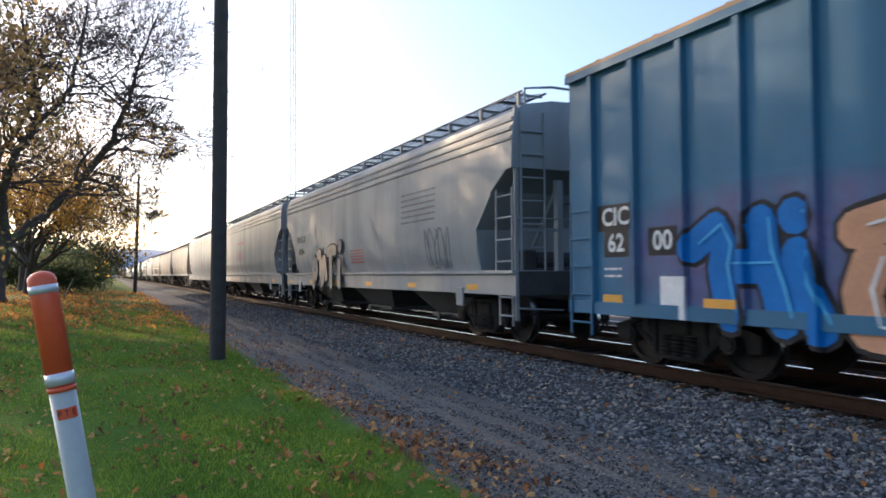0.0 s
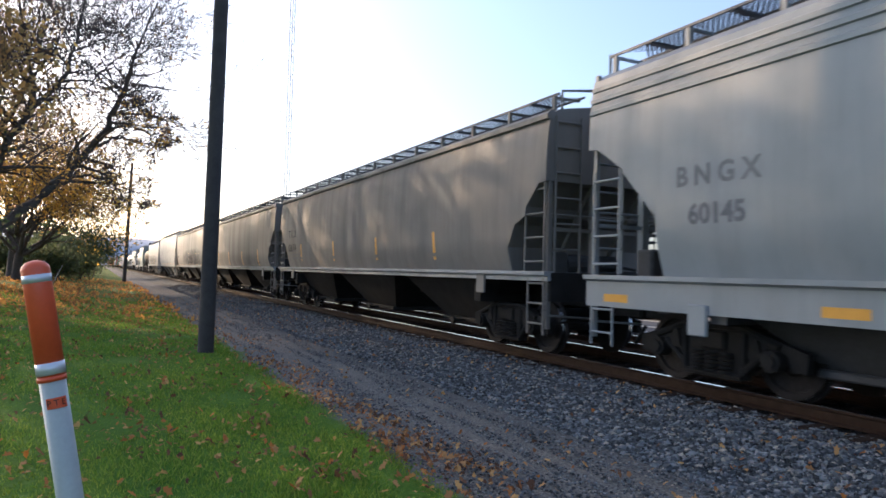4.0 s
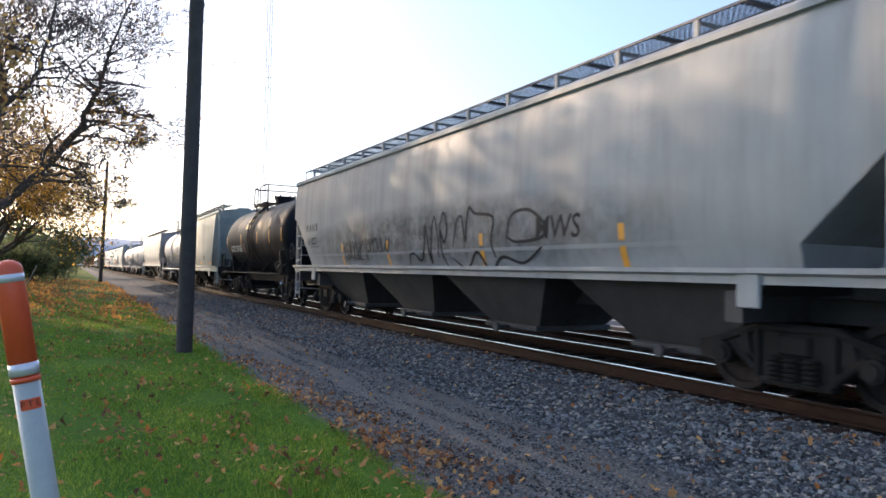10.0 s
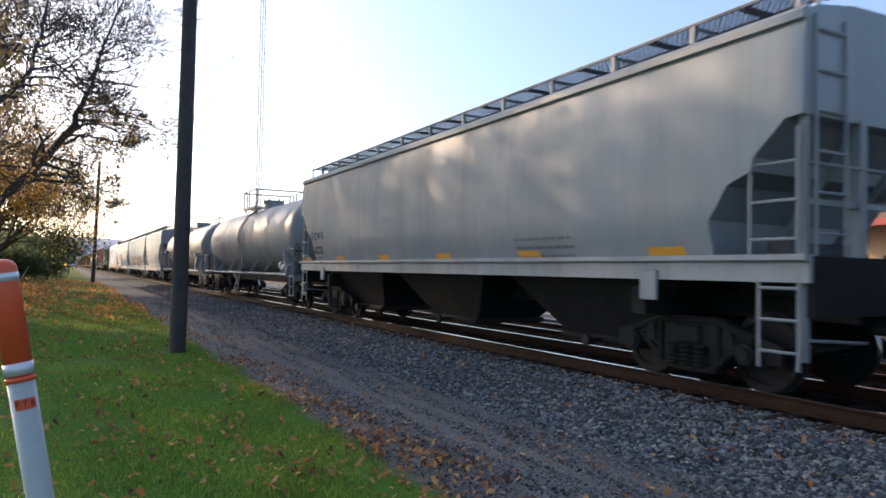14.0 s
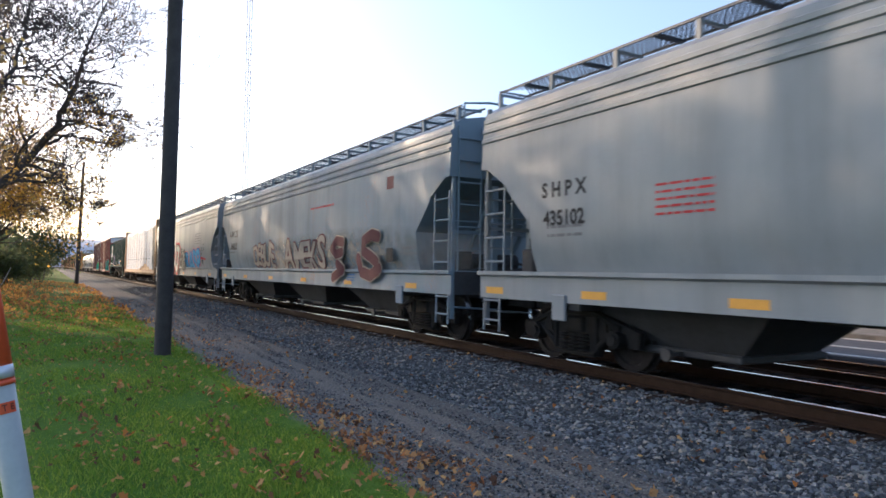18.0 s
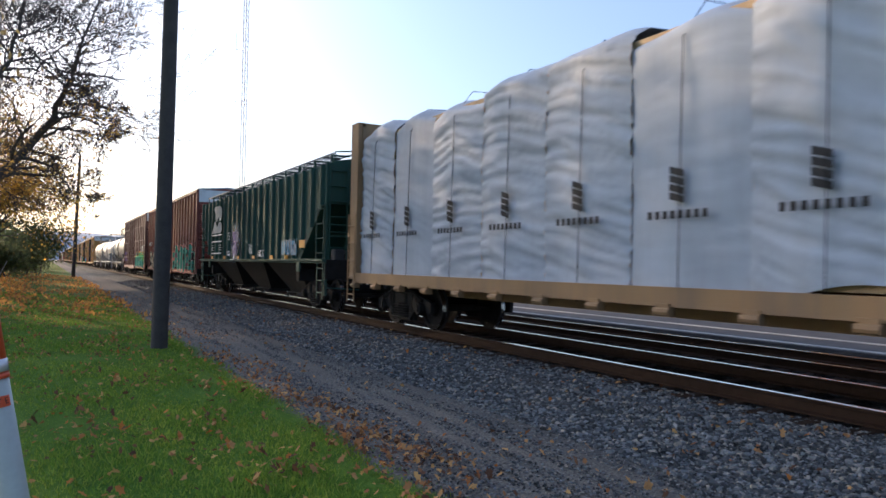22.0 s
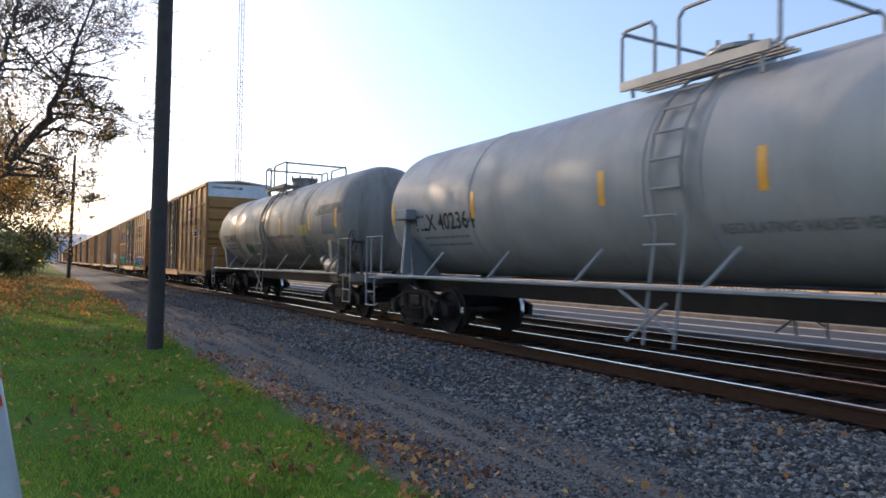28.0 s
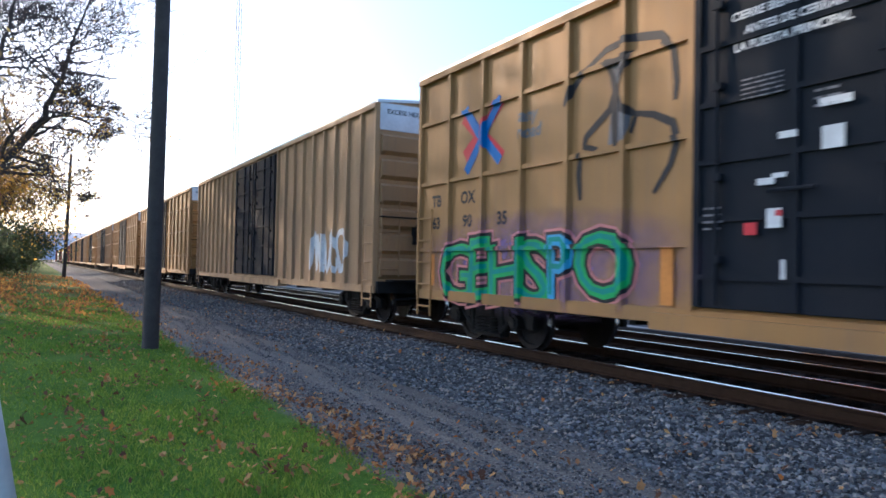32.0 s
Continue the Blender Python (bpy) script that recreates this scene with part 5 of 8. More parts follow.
        box(bm, -1.45, 1.45, s * hb - 0.1, s * hb + 0.1, 0.74, 1.0)
        box(bm, -1.2, 1.2, min(s * hb, s * (hb + 0.35)), max(s * hb, s * (hb + 0.35)), 1.0, 1.04)
        part("end_sill", bm, M["under"], car)
        for x in (-W - 0.07, W + 0.07):
            ladder(car, M["under"] if paint is M["red"] else paint, x, s * (hb - 0.34), 0.42, 2.45, 0.5, 0.42)
        ladder(car, paint, -1.15, s * (hb + 0.1), 1.1, 2.85, 0.44, 0.42, "x")
        bm = bmesh.new()
        for i in range(12):
            a0, a1 = i * math.pi / 6, (i + 1) * math.pi / 6
            rod(bm, (-0.35 + 0.27 * math.cos(a0), s * (hb + 0.2), 2.1 + 0.27 * math.sin(a0)), (-0.35 + 0.27 * math.cos(a1), s * (hb + 0.2), 2.1 + 0.27 * math.sin(a1)), 0.016, 5)
        rod(bm, (-0.35, s * (hb + 0.05), 2.1), (-0.35, s * (hb + 0.22), 2.1), 0.04, 6)
        for i in range(5):
            a0 = i * 2 * math.pi / 5
            rod(bm, (-0.35, s * (hb + 0.2), 2.1), (-0.35 + 0.27 * math.cos(a0), s * (hb + 0.2), 2.1 + 0.27 * math.sin(a0)), 0.012, 5)
        box(bm, -0.6, -0.2, min(s * (hb + 0.06), s * (hb + 0.16)), max(s * (hb + 0.06), s * (hb + 0.16)), 1.85, 2.25)
        rod(bm, (-0.35, s * (hb + 0.1), 1.85), (-0.35, s * (hb + 0.1), 1.04), 0.025, 6)
        part("brake_wheel", bm, M["under"], car)
    bm = bmesh.new()
    box(bm, -0.35, 0.35, -L / 2 + 0.7, L / 2 - 0.7, 0.62, 0.82)
    for y in np.linspace(-hb + 3.6, hb - 3.6, 7):
        box(bm, -1.35, 1.35, y - 0.06, y + 0.06, 0.66, 0.82)
    box(bm, 0.4, 1.1, -0.6, 0.3, 0.55, 0.9)
    part("underframe", bm, M["under"], car)
    running_gear(car, L, 2.9)
    return car, L, side, hb


def centrebeam(label, u0, u1):
    car, L = start_car("centre_beam_flatcar", label, u0, u1, "flatcar")
    hb = L / 2 - 0.95
    bm = bmesh.new()
    box(bm, -1.40, 1.40, -hb, hb, 1.00, 1.12)
    part("deck", bm, M["tan_steel"], car, "tan steel deck")
    bm = bmesh.new()
    box(bm, -0.35, 0.35, -hb + 0.2, hb - 0.2, 0.70, 1.0)
    part("centre_sill", bm, M["tan_steel"], car)
    for s in (-1, 1):
        bm = bmesh.new()
        box(bm, s * 1.42 - 0.05, s * 1.42 + 0.05, -hb, hb, 0.92, 1.16)
        part("side_sill", bm, M["tan_steel"], car)
    for s in (-1, 1):
        k = -hb + 0.6
        while k < hb:
            bm = bmesh.new()
            box(bm, s * 1.44 - 0.06, s * 1.44 + 0.06, k - 0.1, k + 0.1, 0.80, 0.96)
            rod(bm, (s * 1.50, k - 0.12, 0.86), (s * 1.50, k + 0.12, 0.86), 0.05, 8)
            part("winch", bm, M["tan_steel"], car)
            k += 1.22
    # bulkheads with posts and ledges
    for s in (-1, 1):
        bm = bmesh.new()
        y = s * (hb - 0.15)
        box(bm, -1.35, 1.35, y - 0.03, y + 0.03, 1.1, 4.75)
        for x in (-1.36, -0.45, 0.45, 1.36):
            box(bm, x - 0.10, x + 0.10, min(y, y + s * 0.42), max(y, y + s * 0.42), 1.0, 4.85)
        for z in (1.7, 2.4, 3.1, 3.8, 4.5, 4.8):
            box(bm, -1.35, 1.35, min(y, y + s * 0.30), max(y, y + s * 0.30), z - 0.05, z + 0.05)
        part("bulkhead", bm, M["tan_steel"], car, "tan steel bulkhead with ledges")
        ladder(car, M["tan_steel"], -1.5, s * (hb + 0.05), 0.45, 2.6, 0.4, 0.42)
    bm = bmesh.new()
    box(bm, -0.08, 0.08, -hb, hb, 1.1, 4.6)
    part("centre_beam", bm, M["tan_steel"], car)
    # lumber: bundles of boards, stacked, and the torn wrap drawn over them
    for s in (-1, 1):
        k = -hb + 0.35
        n = 9
        wl = (2 * hb - 0.7) / n
        for i in range(n):
            for j in range(5):
                z0 = 1.18 + j * 0.66
                bm = bmesh.new()
                for q in range(6):
                    box(bm, min(s * 0.14, s * 1.27), max(s * 0.14, s * 1.27), k + i * wl + 0.02, k + (i + 1) * wl - 0.02, z0 + q * 0.098, z0 + q * 0.098 + 0.090)
                part("lumber_bundle", bm, M["wood"], car, "stack of pale sawn boards")
    rng = random.Random(4)
    nseg = 12
    wl = (2 * hb - 1.0) / nseg
    for s in (-1, 1):
        for i in range(nseg):
            dark = i == 0
            y0 = -hb + 0.85 + i * wl
            # skirts hang lower towards the far end and are torn up beside the near bulkhead
            ny, nz = 34, 64
            bm = bmesh.new()
            grid = []
            topz = 4.55 + 0.10 * math.sin(i * 1.9)
            for a in range(ny + 1):
                row = []
                fy = a / ny
                y = y0 + wl * fy * 1.0
                lift = max(0.0, 0.55 - abs(i + fy - 3.3) * 0.22) if i < 7 else 0.0
                for b in range(nz + 1):
                    fz = b / nz
                    z = 1.12 + lift + 0.04 * math.sin(7 * fy + i) + (topz - 1.12 - lift) * fz
                    slope = 0.35 * noise.noise((i * 1.7, s * 2.0, 4.0)) + (0.25 if i % 3 else -0.1)
                    fold = (z - slope * (y - y0)) * 5.2 + 0.9 * noise.noise((y * 0.9, z * 0.7, i * 3.7))
                    crease = 1 - 2 * abs(noise.noise((y * 0.55, fold, s * 3.0 + i)))
                    loose = 0.25 if i % 4 == 2 else 1.0
                    bulge = 0.05 * math.sin(math.pi * fy) + loose * (0.040 * crease * crease + 0.022 * (1 - 2 * abs(noise.noise((y * 1.3 + 5, fold * 2.1, 7.0))))) + 0.03 * noise.noise((y * 0.8, z * 1.1, 9.0))
                    crown = max(0.0, fz - 0.92) / 0.08
                    x = 1.30 + bulge - 0.35 * crown * crown
                    row.append(bm.verts.new((s * x, y, z + 0.10 * math.sin(math.pi * fy) * fz)))
                inner = bm.verts.new((s * 0.06, y, topz + 0.12 + 0.08 * math.sin(math.pi * fy)))
                row.append(inner)
                grid.append(row)
            for A, B in zip(grid, grid[1:]):
                for p in range(len(A) - 1):
                    bm.faces.new((A[p], A[p + 1], B[p + 1], B[p]))
            bmesh.ops.recalc_face_normals(bm, faces=bm.faces)
            o = part("wrap_sheet", bm, M["wrap_dark"] if dark else M["wrap"], car, "wrinkled black plastic wrap" if dark else "wrinkled white plastic lumber wrap", smooth=True)
        # tie-down straps
        for i in range(2, nseg + 1):
            bm = bmesh.new()
            y = -hb + 0.85 + i * wl - wl * 0.5
            pipe(bm, [(s * 1.46, y, 0.9), (s * 1.43, y, 2.6), (s * 1.40, y, 4.2), (s * 1.0, y, 4.72), (0, y, 4.8)], 0.007, 5)
            part("tie_cable", bm, M["under"], car)
    flat = lambda z: 1.43
    for i in range(1, nseg):
        y = -hb + 0.85 + (i + 0.5) * wl
        chevrons = [(([(-0.11, -0.21 + 0.105 * k), (0.11, -0.27 + 0.105 * k), (0.11, -0.19 + 0.105 * k), (-0.11, -0.12 + 0.105 * k)], [(0, 1, 2, 3)]), y + 0.05, 2.44) for k in range(4)]
        lettered(car, "wrap_emblem", M["ink"], chevrons, flat, "black striped emblem on the wrap")
        lettered(car, "wrap_lettering", M["ink"], [(rect(0.07, 0.10), y + 0.47 - 0.12 * k, 2.04) for k in range(8)], flat, "row of black bars on the wrap")
    running_gear(car, L, 2.9)
    return car, L

# ---- the train, from its head ----
INK, PALE = M["ink"], M["pale_ink"]


def build_train():
    # faded blue boxcar at the head
    c, L, sd, hb = boxcar("faded blue boxcar with bubble-letter graffiti", -9.2, 10.0, M["blue"], 4.45, (-1.6, 1.6), None, "post", M["tan_steel"], None, 1)
    bd = sd
    spots = (("CIC", 1.07, 2.14), ("62", 1.08, 1.76), ("00", 2.01, 1.76))
    lettered(c, "number_patch", INK, [(rect(0.26 * len(tx) + 0.02, 0.38), hb - d, z, {"up": 0.004}) for tx, d, z in spots], bd)
    lettered(c, "reporting_mark", PALE, [(lettering(tx, 0.36, 0.008), hb - d, z, {"up": 0.009}) for tx, d, z in spots], bd, "white painted reporting marks")
    data_block(c, hb - 1.0, 1.35, 0.4, 0.2, 2, sd, PALE)
    g = sd
    soft_spray(c, hb - 3.6, 1.6, 5.6, 1.7, g, M["m_purple"])
    y, z = hb - 3.4, 1.33
    blob(c, y, z, [[(-0.86, 0.32), (-0.5, 0.55), (-0.36, 0.3), (-0.42, 0.05), (-0.36, -0.25), (-0.30, -0.5)], [(-0.36, 0.08), (0.2, 0.08)], [(0.15, 0.58), (0.19, 0.2), (0.34, -0.2), (0.42, -0.52)], [(0.56, 0.62), (0.58, 0.60)], [(0.60, 0.20), (0.66, -0.15), (0.84, -0.5), (0.86, -0.56)]], g, M["g_blue"], INK, M["g_sky"], 0.195, "blue bubble-letter graffiti")
    blob(c, y, z, [[(1.35, -0.55), (1.28, -0.2), (1.40, 0.12)], [(1.25, 0.42), (1.7, 0.52), (2.3, 0.4)], [(1.35, -0.55), (1.9, -0.6), (2.4, -0.4), (2.45, -0.05), (2.0, 0.0)]], g, M["g_tan"], INK, M["g_white"], 0.2, "tan bubble-letter graffiti")
    reflectors(c, [(hb - 0.98, 0.93)], g, 0.42, 0.2)
    reflectors(c, [(hb - 2.99, 0.97)], g, 0.5, 0.11, False, 0.06)
    lettered(c, "patch", M["g_white"], [(rect(0.5, 0.55), hb - 2.2, 1.02)], bd)
    # grey covered hoppers
    c, L, sd, hb = hopper("light grey covered hopper with outlined bubble graffiti", 10.0, 28.5, M["grey_a"], "rib", eave=4.26)
    mark(c, "BNGX", "60044", hb - 2.37, 2.75, sd, 0.36)
    g = lambda z: max(sd(z), 1.612)
    bubbles = [[(-0.95, -0.55), (-0.95, -0.1), (-0.78, 0.2), (-0.62, -0.1), (-0.75, -0.3)], [(-0.52, 0.35), (-0.35, 0.38), (-0.25, 0.0), (-0.25, -0.5)], [(-0.1, -0.45), (0.02, 0.2), (0.1, 0.1), (0.22, -0.3)],
               [(0.38, 0.42), (0.62, 0.48), (0.95, 0.46)], [(0.62, 0.4), (0.62, -0.1), (0.62, -0.52)], [(1.32, 0.52), (1.38, 0.58)], [(1.28, -0.5), (1.28, -0.2), (1.3, 0.08)]]
    blob(c, hb - 5.55, 1.60, [[(1.33 * a, 1.08 * b) for a, b in flow(ln, 2)] for ln in bubbles], g, M["g_beige"], INK, M["g_beige"], 0.165, "beige bubble-letter graffiti with a black outline", None, 0.05)
    data_block(c, hb - 8.75, 1.86, 1.2, 0.42, 5, sd, M["red_ink"])
    data_block(c, -hb + 4.2, 2.9, 2.0, 0.8, 6, sd)
    scrawl(c, -hb + 3.2, 1.9, 1.2, 0.9, sd, M["grey_ink"], 3)
    sl = lambda z: 1.54
    reflectors(c, [(y, 1.08) for y in np.linspace(-hb + 1.6, hb - 0.6, 6)], sl)
    c, L, sd, hb = hopper("light grey covered hopper with black reporting marks", 28.5, 47.2, M["grey_a"], "rib", eave=4.26)
    mark(c, "BNGX", "60327", hb - 2.37, 2.75, sd, 0.40)
    data_block(c, hb - 2.0, 1.95, 0.7, 0.35, 3, sd)
    data_block(c, hb - 7.6, 3.05, 2.0, 0.16, 1, sd, M["red_ink"])
    data_block(c, hb - 7.4, 2.35, 1.3, 0.5, 5, sd, M["red_ink"])
    reflectors(c, [(y, 1.08) for y in np.linspace(-hb + 1.6, hb - 0.6, 6)], sl)
    c, L, sd, hb = hopper("light grey covered hopper with red scrawls", 47.2, 67.2, M["grey_a"], "rib", eave=4.26)
    mark(c, "BNGX", "60145", hb - 2.37, 2.75, sd, 0.38, M["grey_ink"])
    scrawl(c, hb - 15.05, 1.70, 1.05, 0.42, sd, M["red_ink"], 8, 0.018, 7, "red sprayed tag")
    scrawl(c, hb - 15.2, 1.55, 0.7, 0.2, sd, M["red_ink"], 9, 0.014, 5, "red sprayed tag")
    scrawl(c, hb - 16.25, 1.98, 1.1, 0.40, sd, M["red_ink"], 10, 0.018, 7, "red sprayed tag")
    data_block(c, hb - 16.7, 1.66, 0.5, 0.2, 3, sd)
    data_block(c, -hb + 9.0, 2.2, 1.3, 0.5, 4, sd, M["red_ink"])
    reflectors(c, [(y, 1.08) for y in np.linspace(-hb + 1.6, hb - 0.6, 6)], sl)
    c, L, sd, hb = hopper("dusty beige-grey covered hopper with black reporting marks", 67.2, 86.7, M["grey_b"], "smooth", 3, M["under"], M["grey_c"], 4.0, (1.28, 1.42))
    mark(c, "TILX", "636104", hb - 1.95, 2.75, sd, 0.42)
    data_block(c, hb - 2.4, 1.9, 0.9, 0.4, 3, sd)
    reflectors(c, [(y, 1.95) for y in (-5.0, -1.5, 2.2, 6.0)], sd, 0.6, 0.12, True)
    c, L, sd, hb = hopper("dirty beige-grey covered hopper with rust streaks", 86.7, 107.5, M["grey_b"], "smooth", 3, M["under"], M["grey_c"], 4.0, (1.28, 1.42))
    mark(c, "SOXX", "121534", hb - 2.05, 2.75, sd, 0.36)
    data_block(c, hb - 2.3, 1.9, 0.9, 0.4, 3, sd)
    reflectors(c, [(y, 1.85) for y in (-6.5, -2.6, 1.4, 5.0)], sd, 0.7, 0.14, True)
    lettered(c, "label_plate", INK, [(rect(0.5, 0.34), -hb + 3.4, 1.75)], sd)
    c, L, sd, hb = hopper("dusty grey covered hopper with scrawled tags", 107.5, 128.3, M["grey_b"], "smooth", 3, M["under"], M["grey_c"], 4.1, (1.28, 1.42))
    mark(c, "CEFX", "380059", hb - 1.92, 2.75, sd, 0.38)
    data_block(c, hb - 2.5, 1.95, 0.8, 0.4, 3, sd)
    soft_spray(c, -2.0, 2.0, 14.0, 1.5, sd, M["m_smoke"])
    soft_spray(c, hb - 11.1, 1.9, 2.6, 0.7, sd, M["m_smoke"])
    scrawl(c, hb - 11.1, 1.92, 2.2, 0.42, sd, INK, 12, 0.016, 9, "black sprayed tag")
    scrawl(c, hb - 13.3, 1.70, 1.2, 0.3, sd, INK, 14, 0.02, 6, "black sprayed tag")
    scrawl(c, hb - 14.3, 1.80, 0.9, 0.4, sd, INK, 15, 0.02, 5, "black sprayed tag")
    reflectors(c, [(hb - 2.1 - 2.46 * k, 1.45) for k in range(7)], sd)
    lettered(c, "label_plate", INK, [(rect(0.5, 0.34), -hb + 4.4, 1.75)], sd)
    c, L, sd, hb = hopper("pale grey covered hopper with black reporting marks and scuffs", 128.3, 149.4, M["grey_c"], "angular", 4, M["under_grey"], None, 4.3, (1.28, 1.42))
    mark(c, "HKRX", "600025", hb - 2.5, 2.7, sd, 0.34)
    data_block(c, hb - 2.8, 2.1, 0.9, 0.3, 2, sd)
    lettered(c, "label_plate", M["grey_ink"], [(rect(0.55, 0.42), hb - 4.6, 2.75), (rect(0.6, 0.4), -hb + 5.0, 1.9), (rect(0.7, 0.08), -1.0, 2.05), (rect(0.7, 0.08), -1.0, 1.85), (rect(0.7, 0.08), -1.0, 1.65)], sd)
    scrawl(c, -1.5, 2.75, 2.4, 0.10, sd, M["grey_ink"], 21, 0.012, 15)
    scrawl(c, -3.0, 2.9, 2.0, 0.10, sd, M["grey_ink"], 22, 0.01, 11)
    reflectors(c, [(y, 1.55) for y in np.linspace(-hb + 3.0, hb - 3.2, 6)], sd, 0.55)
    c, L, sd, hb = hopper("grey covered hopper with dark scrawled graffiti along the side", 149.4, 170.2, M["grey_c"], "angular", 4, M["under_grey"], None, 4.15, (1.28, 1.44))
    mark(c, "NAHX", "101033", hb - 1.89, 2.75, sd, 0.34)
    data_block(c, hb - 2.2, 2.1, 0.9, 0.3, 2, sd)
    soft_spray(c, 0.5, 2.05, 16.0, 1.5, sd, M["m_smoke"])
    scrawl(c, hb - 5.6, 1.85, 1.6, 0.5, sd, INK, 35, 0.016, 7, "black sprayed tag")
    scrawl(c, hb - 7.1, 1.95, 1.5, 0.35, sd, INK, 36, 0.018, 6, "black sprayed tag")
    loops = [[(0, -0.3), (0.1, -0.05), (0.35, 0.0), (0.6, -0.15), (0.85, 0.1), (0.95, 0.6), (1.05, 0.1), (1.1, -0.2), (1.2, 0.3), (1.35, 0.75), (1.5, 0.3), (1.45, -0.1)],
             [(1.6, 0.5), (1.75, 0.8), (1.9, 0.5), (1.75, 0.2), (1.6, 0.45), (1.7, -0.2), (2.0, -0.35)],
             [(2.1, 0.1), (2.3, 0.6), (2.5, 0.65), (2.6, 0.2), (2.75, 0.8), (3.0, 0.7), (3.6, 0.6), (3.5, 0.2), (3.6, -0.1)],
             [(2.0, -0.1), (2.5, -0.3), (3.0, 0.0), (3.3, -0.35), (3.8, -0.1), (4.4, -0.2), (5.0, 0.05)],
             [(4.0, 0.2), (4.2, 0.6), (4.7, 0.65), (5.1, 0.4), (5.0, 0.2), (4.3, 0.15), (4.0, 0.25)]]
    lettered(c, "scrawl", INK, [(ribbon(flow(ln), 0.03, True), hb - 8.8, 1.72, {"up": 0.008 + 0.0008 * k}) for k, ln in enumerate(loops)], sd, "large looping black sprayed tag")
    lettered(c, "scrawl", INK, [(lettering("MWS", 0.5, 0.004), hb - 14.2, 2.05, {"slant": 0.2})], sd, "black sprayed letters")
    reflectors(c, [(hb - d, 1.75) for d in (4.6, 7.7, 11.95, 15.6)], sd, 0.6, 0.12, True)
    # black tank car
    c, L, sd, he = tank("glossy black tank car with yellow reflective strips", 170.2, 183.5, M["tank_black"], 1.46, M["under"])
    lettered(c, "reporting_mark", PALE, [(lettering("GATX 234263", 0.39, 0.012), he - 2.63, 2.19)], sd, "white painted reporting marks")
    data_block(c, he - 2.4, 1.80, 1.7, 0.42, 3, sd, M["under_grey"])
    lettered(c, "label_plate", M["timber"], [(rect(0.34, 0.4, 3), he - 4.25, 2.2)], sd, "small framed plate")
    reflectors(c, [(y, 2.57) for y in (he - 0.62, he - 3.8, -1.2, -3.2, -he + 0.7)], sd, 0.5, 0.11, True, 0.006)
    reflectors(c, [(he - 1.48, 2.2)], sd, 0.22, 0.06, True, 0.006)
    lettered(c, "warning_panel", M["brass"], [(rect(0.95, 0.22, 4), he - 5.0, 3.12), (rect(0.95, 0.10, 3), he - 5.0, 3.36), (rect(0.7, 0.03), he - 4.9, 3.48)], sd)
    # short pale hopper
    c, L, sd, hb = hopper("short pale greenish-grey covered hopper", 183.5, 196.5, M["grey_d"], "tall", 2, None, None, 4.2, (1.1, 1.38))
    mark(c, "TCMX", "440610", hb - 2.2, 2.9, sd, 0.36)
    data_block(c, hb - 2.3, 2.2, 1.0, 0.35, 3, sd)
    lettered(c, "label_plate", INK, [(rect(0.3, 0.22), -1.9, 1.85)], sd)
    reflectors(c, [(y, 1.55) for y in (-3.6, -0.5, 2.4)], sd, 0.55)
    # white tank car
    c, L, sd, he = tank("white tank car with a ladder and black valve dome", 196.5, 210.3, M["tank_white"], 1.46)
    lettered(c, "reporting_mark", INK, [(lettering("SHPX 204523", 0.39, 0.006), he - 2.4, 2.0)], sd, "black painted reporting marks")
    lettered(c, "lettering", M["grey_ink"], [(lettering("FLUOR", 0.2, 0.004), he - 8.12, 2.6)], sd, "worn dark lettering")
    lettered(c, "paint_patch", M["grey_ink"], [(rect(0.62, 0.2, 3), he - 8.72, 2.66), (rect(0.36, 0.24, 3), he - 8.66, 2.43)], sd, "dull grey patches of overpaint")
    data_block(c, he - 9.8, 2.47, 1.1, 0.5, 7, sd)
    data_block(c, he - 8.75, 2.1, 0.7, 0.1, 1, sd)
    data_block(c, he - 5.4, 1.98, 1.9, 0.22, 2, sd)
    lettered(c, "label_plate", M["grey_ink"], [(rect(0.5, 0.28, 3), he - 9.92, 1.77)], sd)
    lettered(c, "warning_panel", M["brass"], [(rect(0.8, 0.28, 3), he - 7.1, 2.14), (rect(0.4, 0.2, 2), he - 3.9, 1.72)], sd)
    placard(c, he - 9.54, 1.50, sd)
    lettered(c, "reflector", M["timber"], [(rect(0.10, 0.5, 4), he - d, 2.15, {"up": 0.006}) for d in (3.6, 6.6, 8.16, 10.6)], sd, "dirty brown reflective strip")
    # grey hopper
    c, L, sd, hb = hopper("smooth grey covered hopper with yellow reflective strips", 210.4, 228.4, M["grey_a"], "smooth", 3, M["under"], M["grey_c"], 4.05, (1.30, 1.57))
    mark(c, "ECNX", "160793", hb - 1.6, 2.45, sd, 0.34)
    data_block(c, hb - 1.6, 1.75, 0.7, 0.3, 2, sd)
    data_block(c, -hb + 4.4, 1.75, 1.5, 0.4, 3, sd, M["grey_ink"])
    reflectors(c, [(y, 1.62) for y in np.linspace(-hb + 1.9, hb - 0.4, 6)], sd, 0.6, 0.17)
    # long grey tank cars
    c, L, sd, he = tank("long grey tank car with a manway platform", 228.4, 246.1, M["tank_grey"], 1.4)
    lettered(c, "reporting_mark", INK, [(lettering("TILX 402358", 0.36), he - 2.2, 2.75)], sd)
    reflectors(c, [(y, 2.95) for y in (he - 0.9, he - 4.4, 1.2, -2.2, -he + 0.9)], sd, 0.48, 0.12, True, 0.006)
    lettered(c, "warning_panel", M["brass"], [(rect(0.8, 0.5), -2.6, 2.85)], sd)
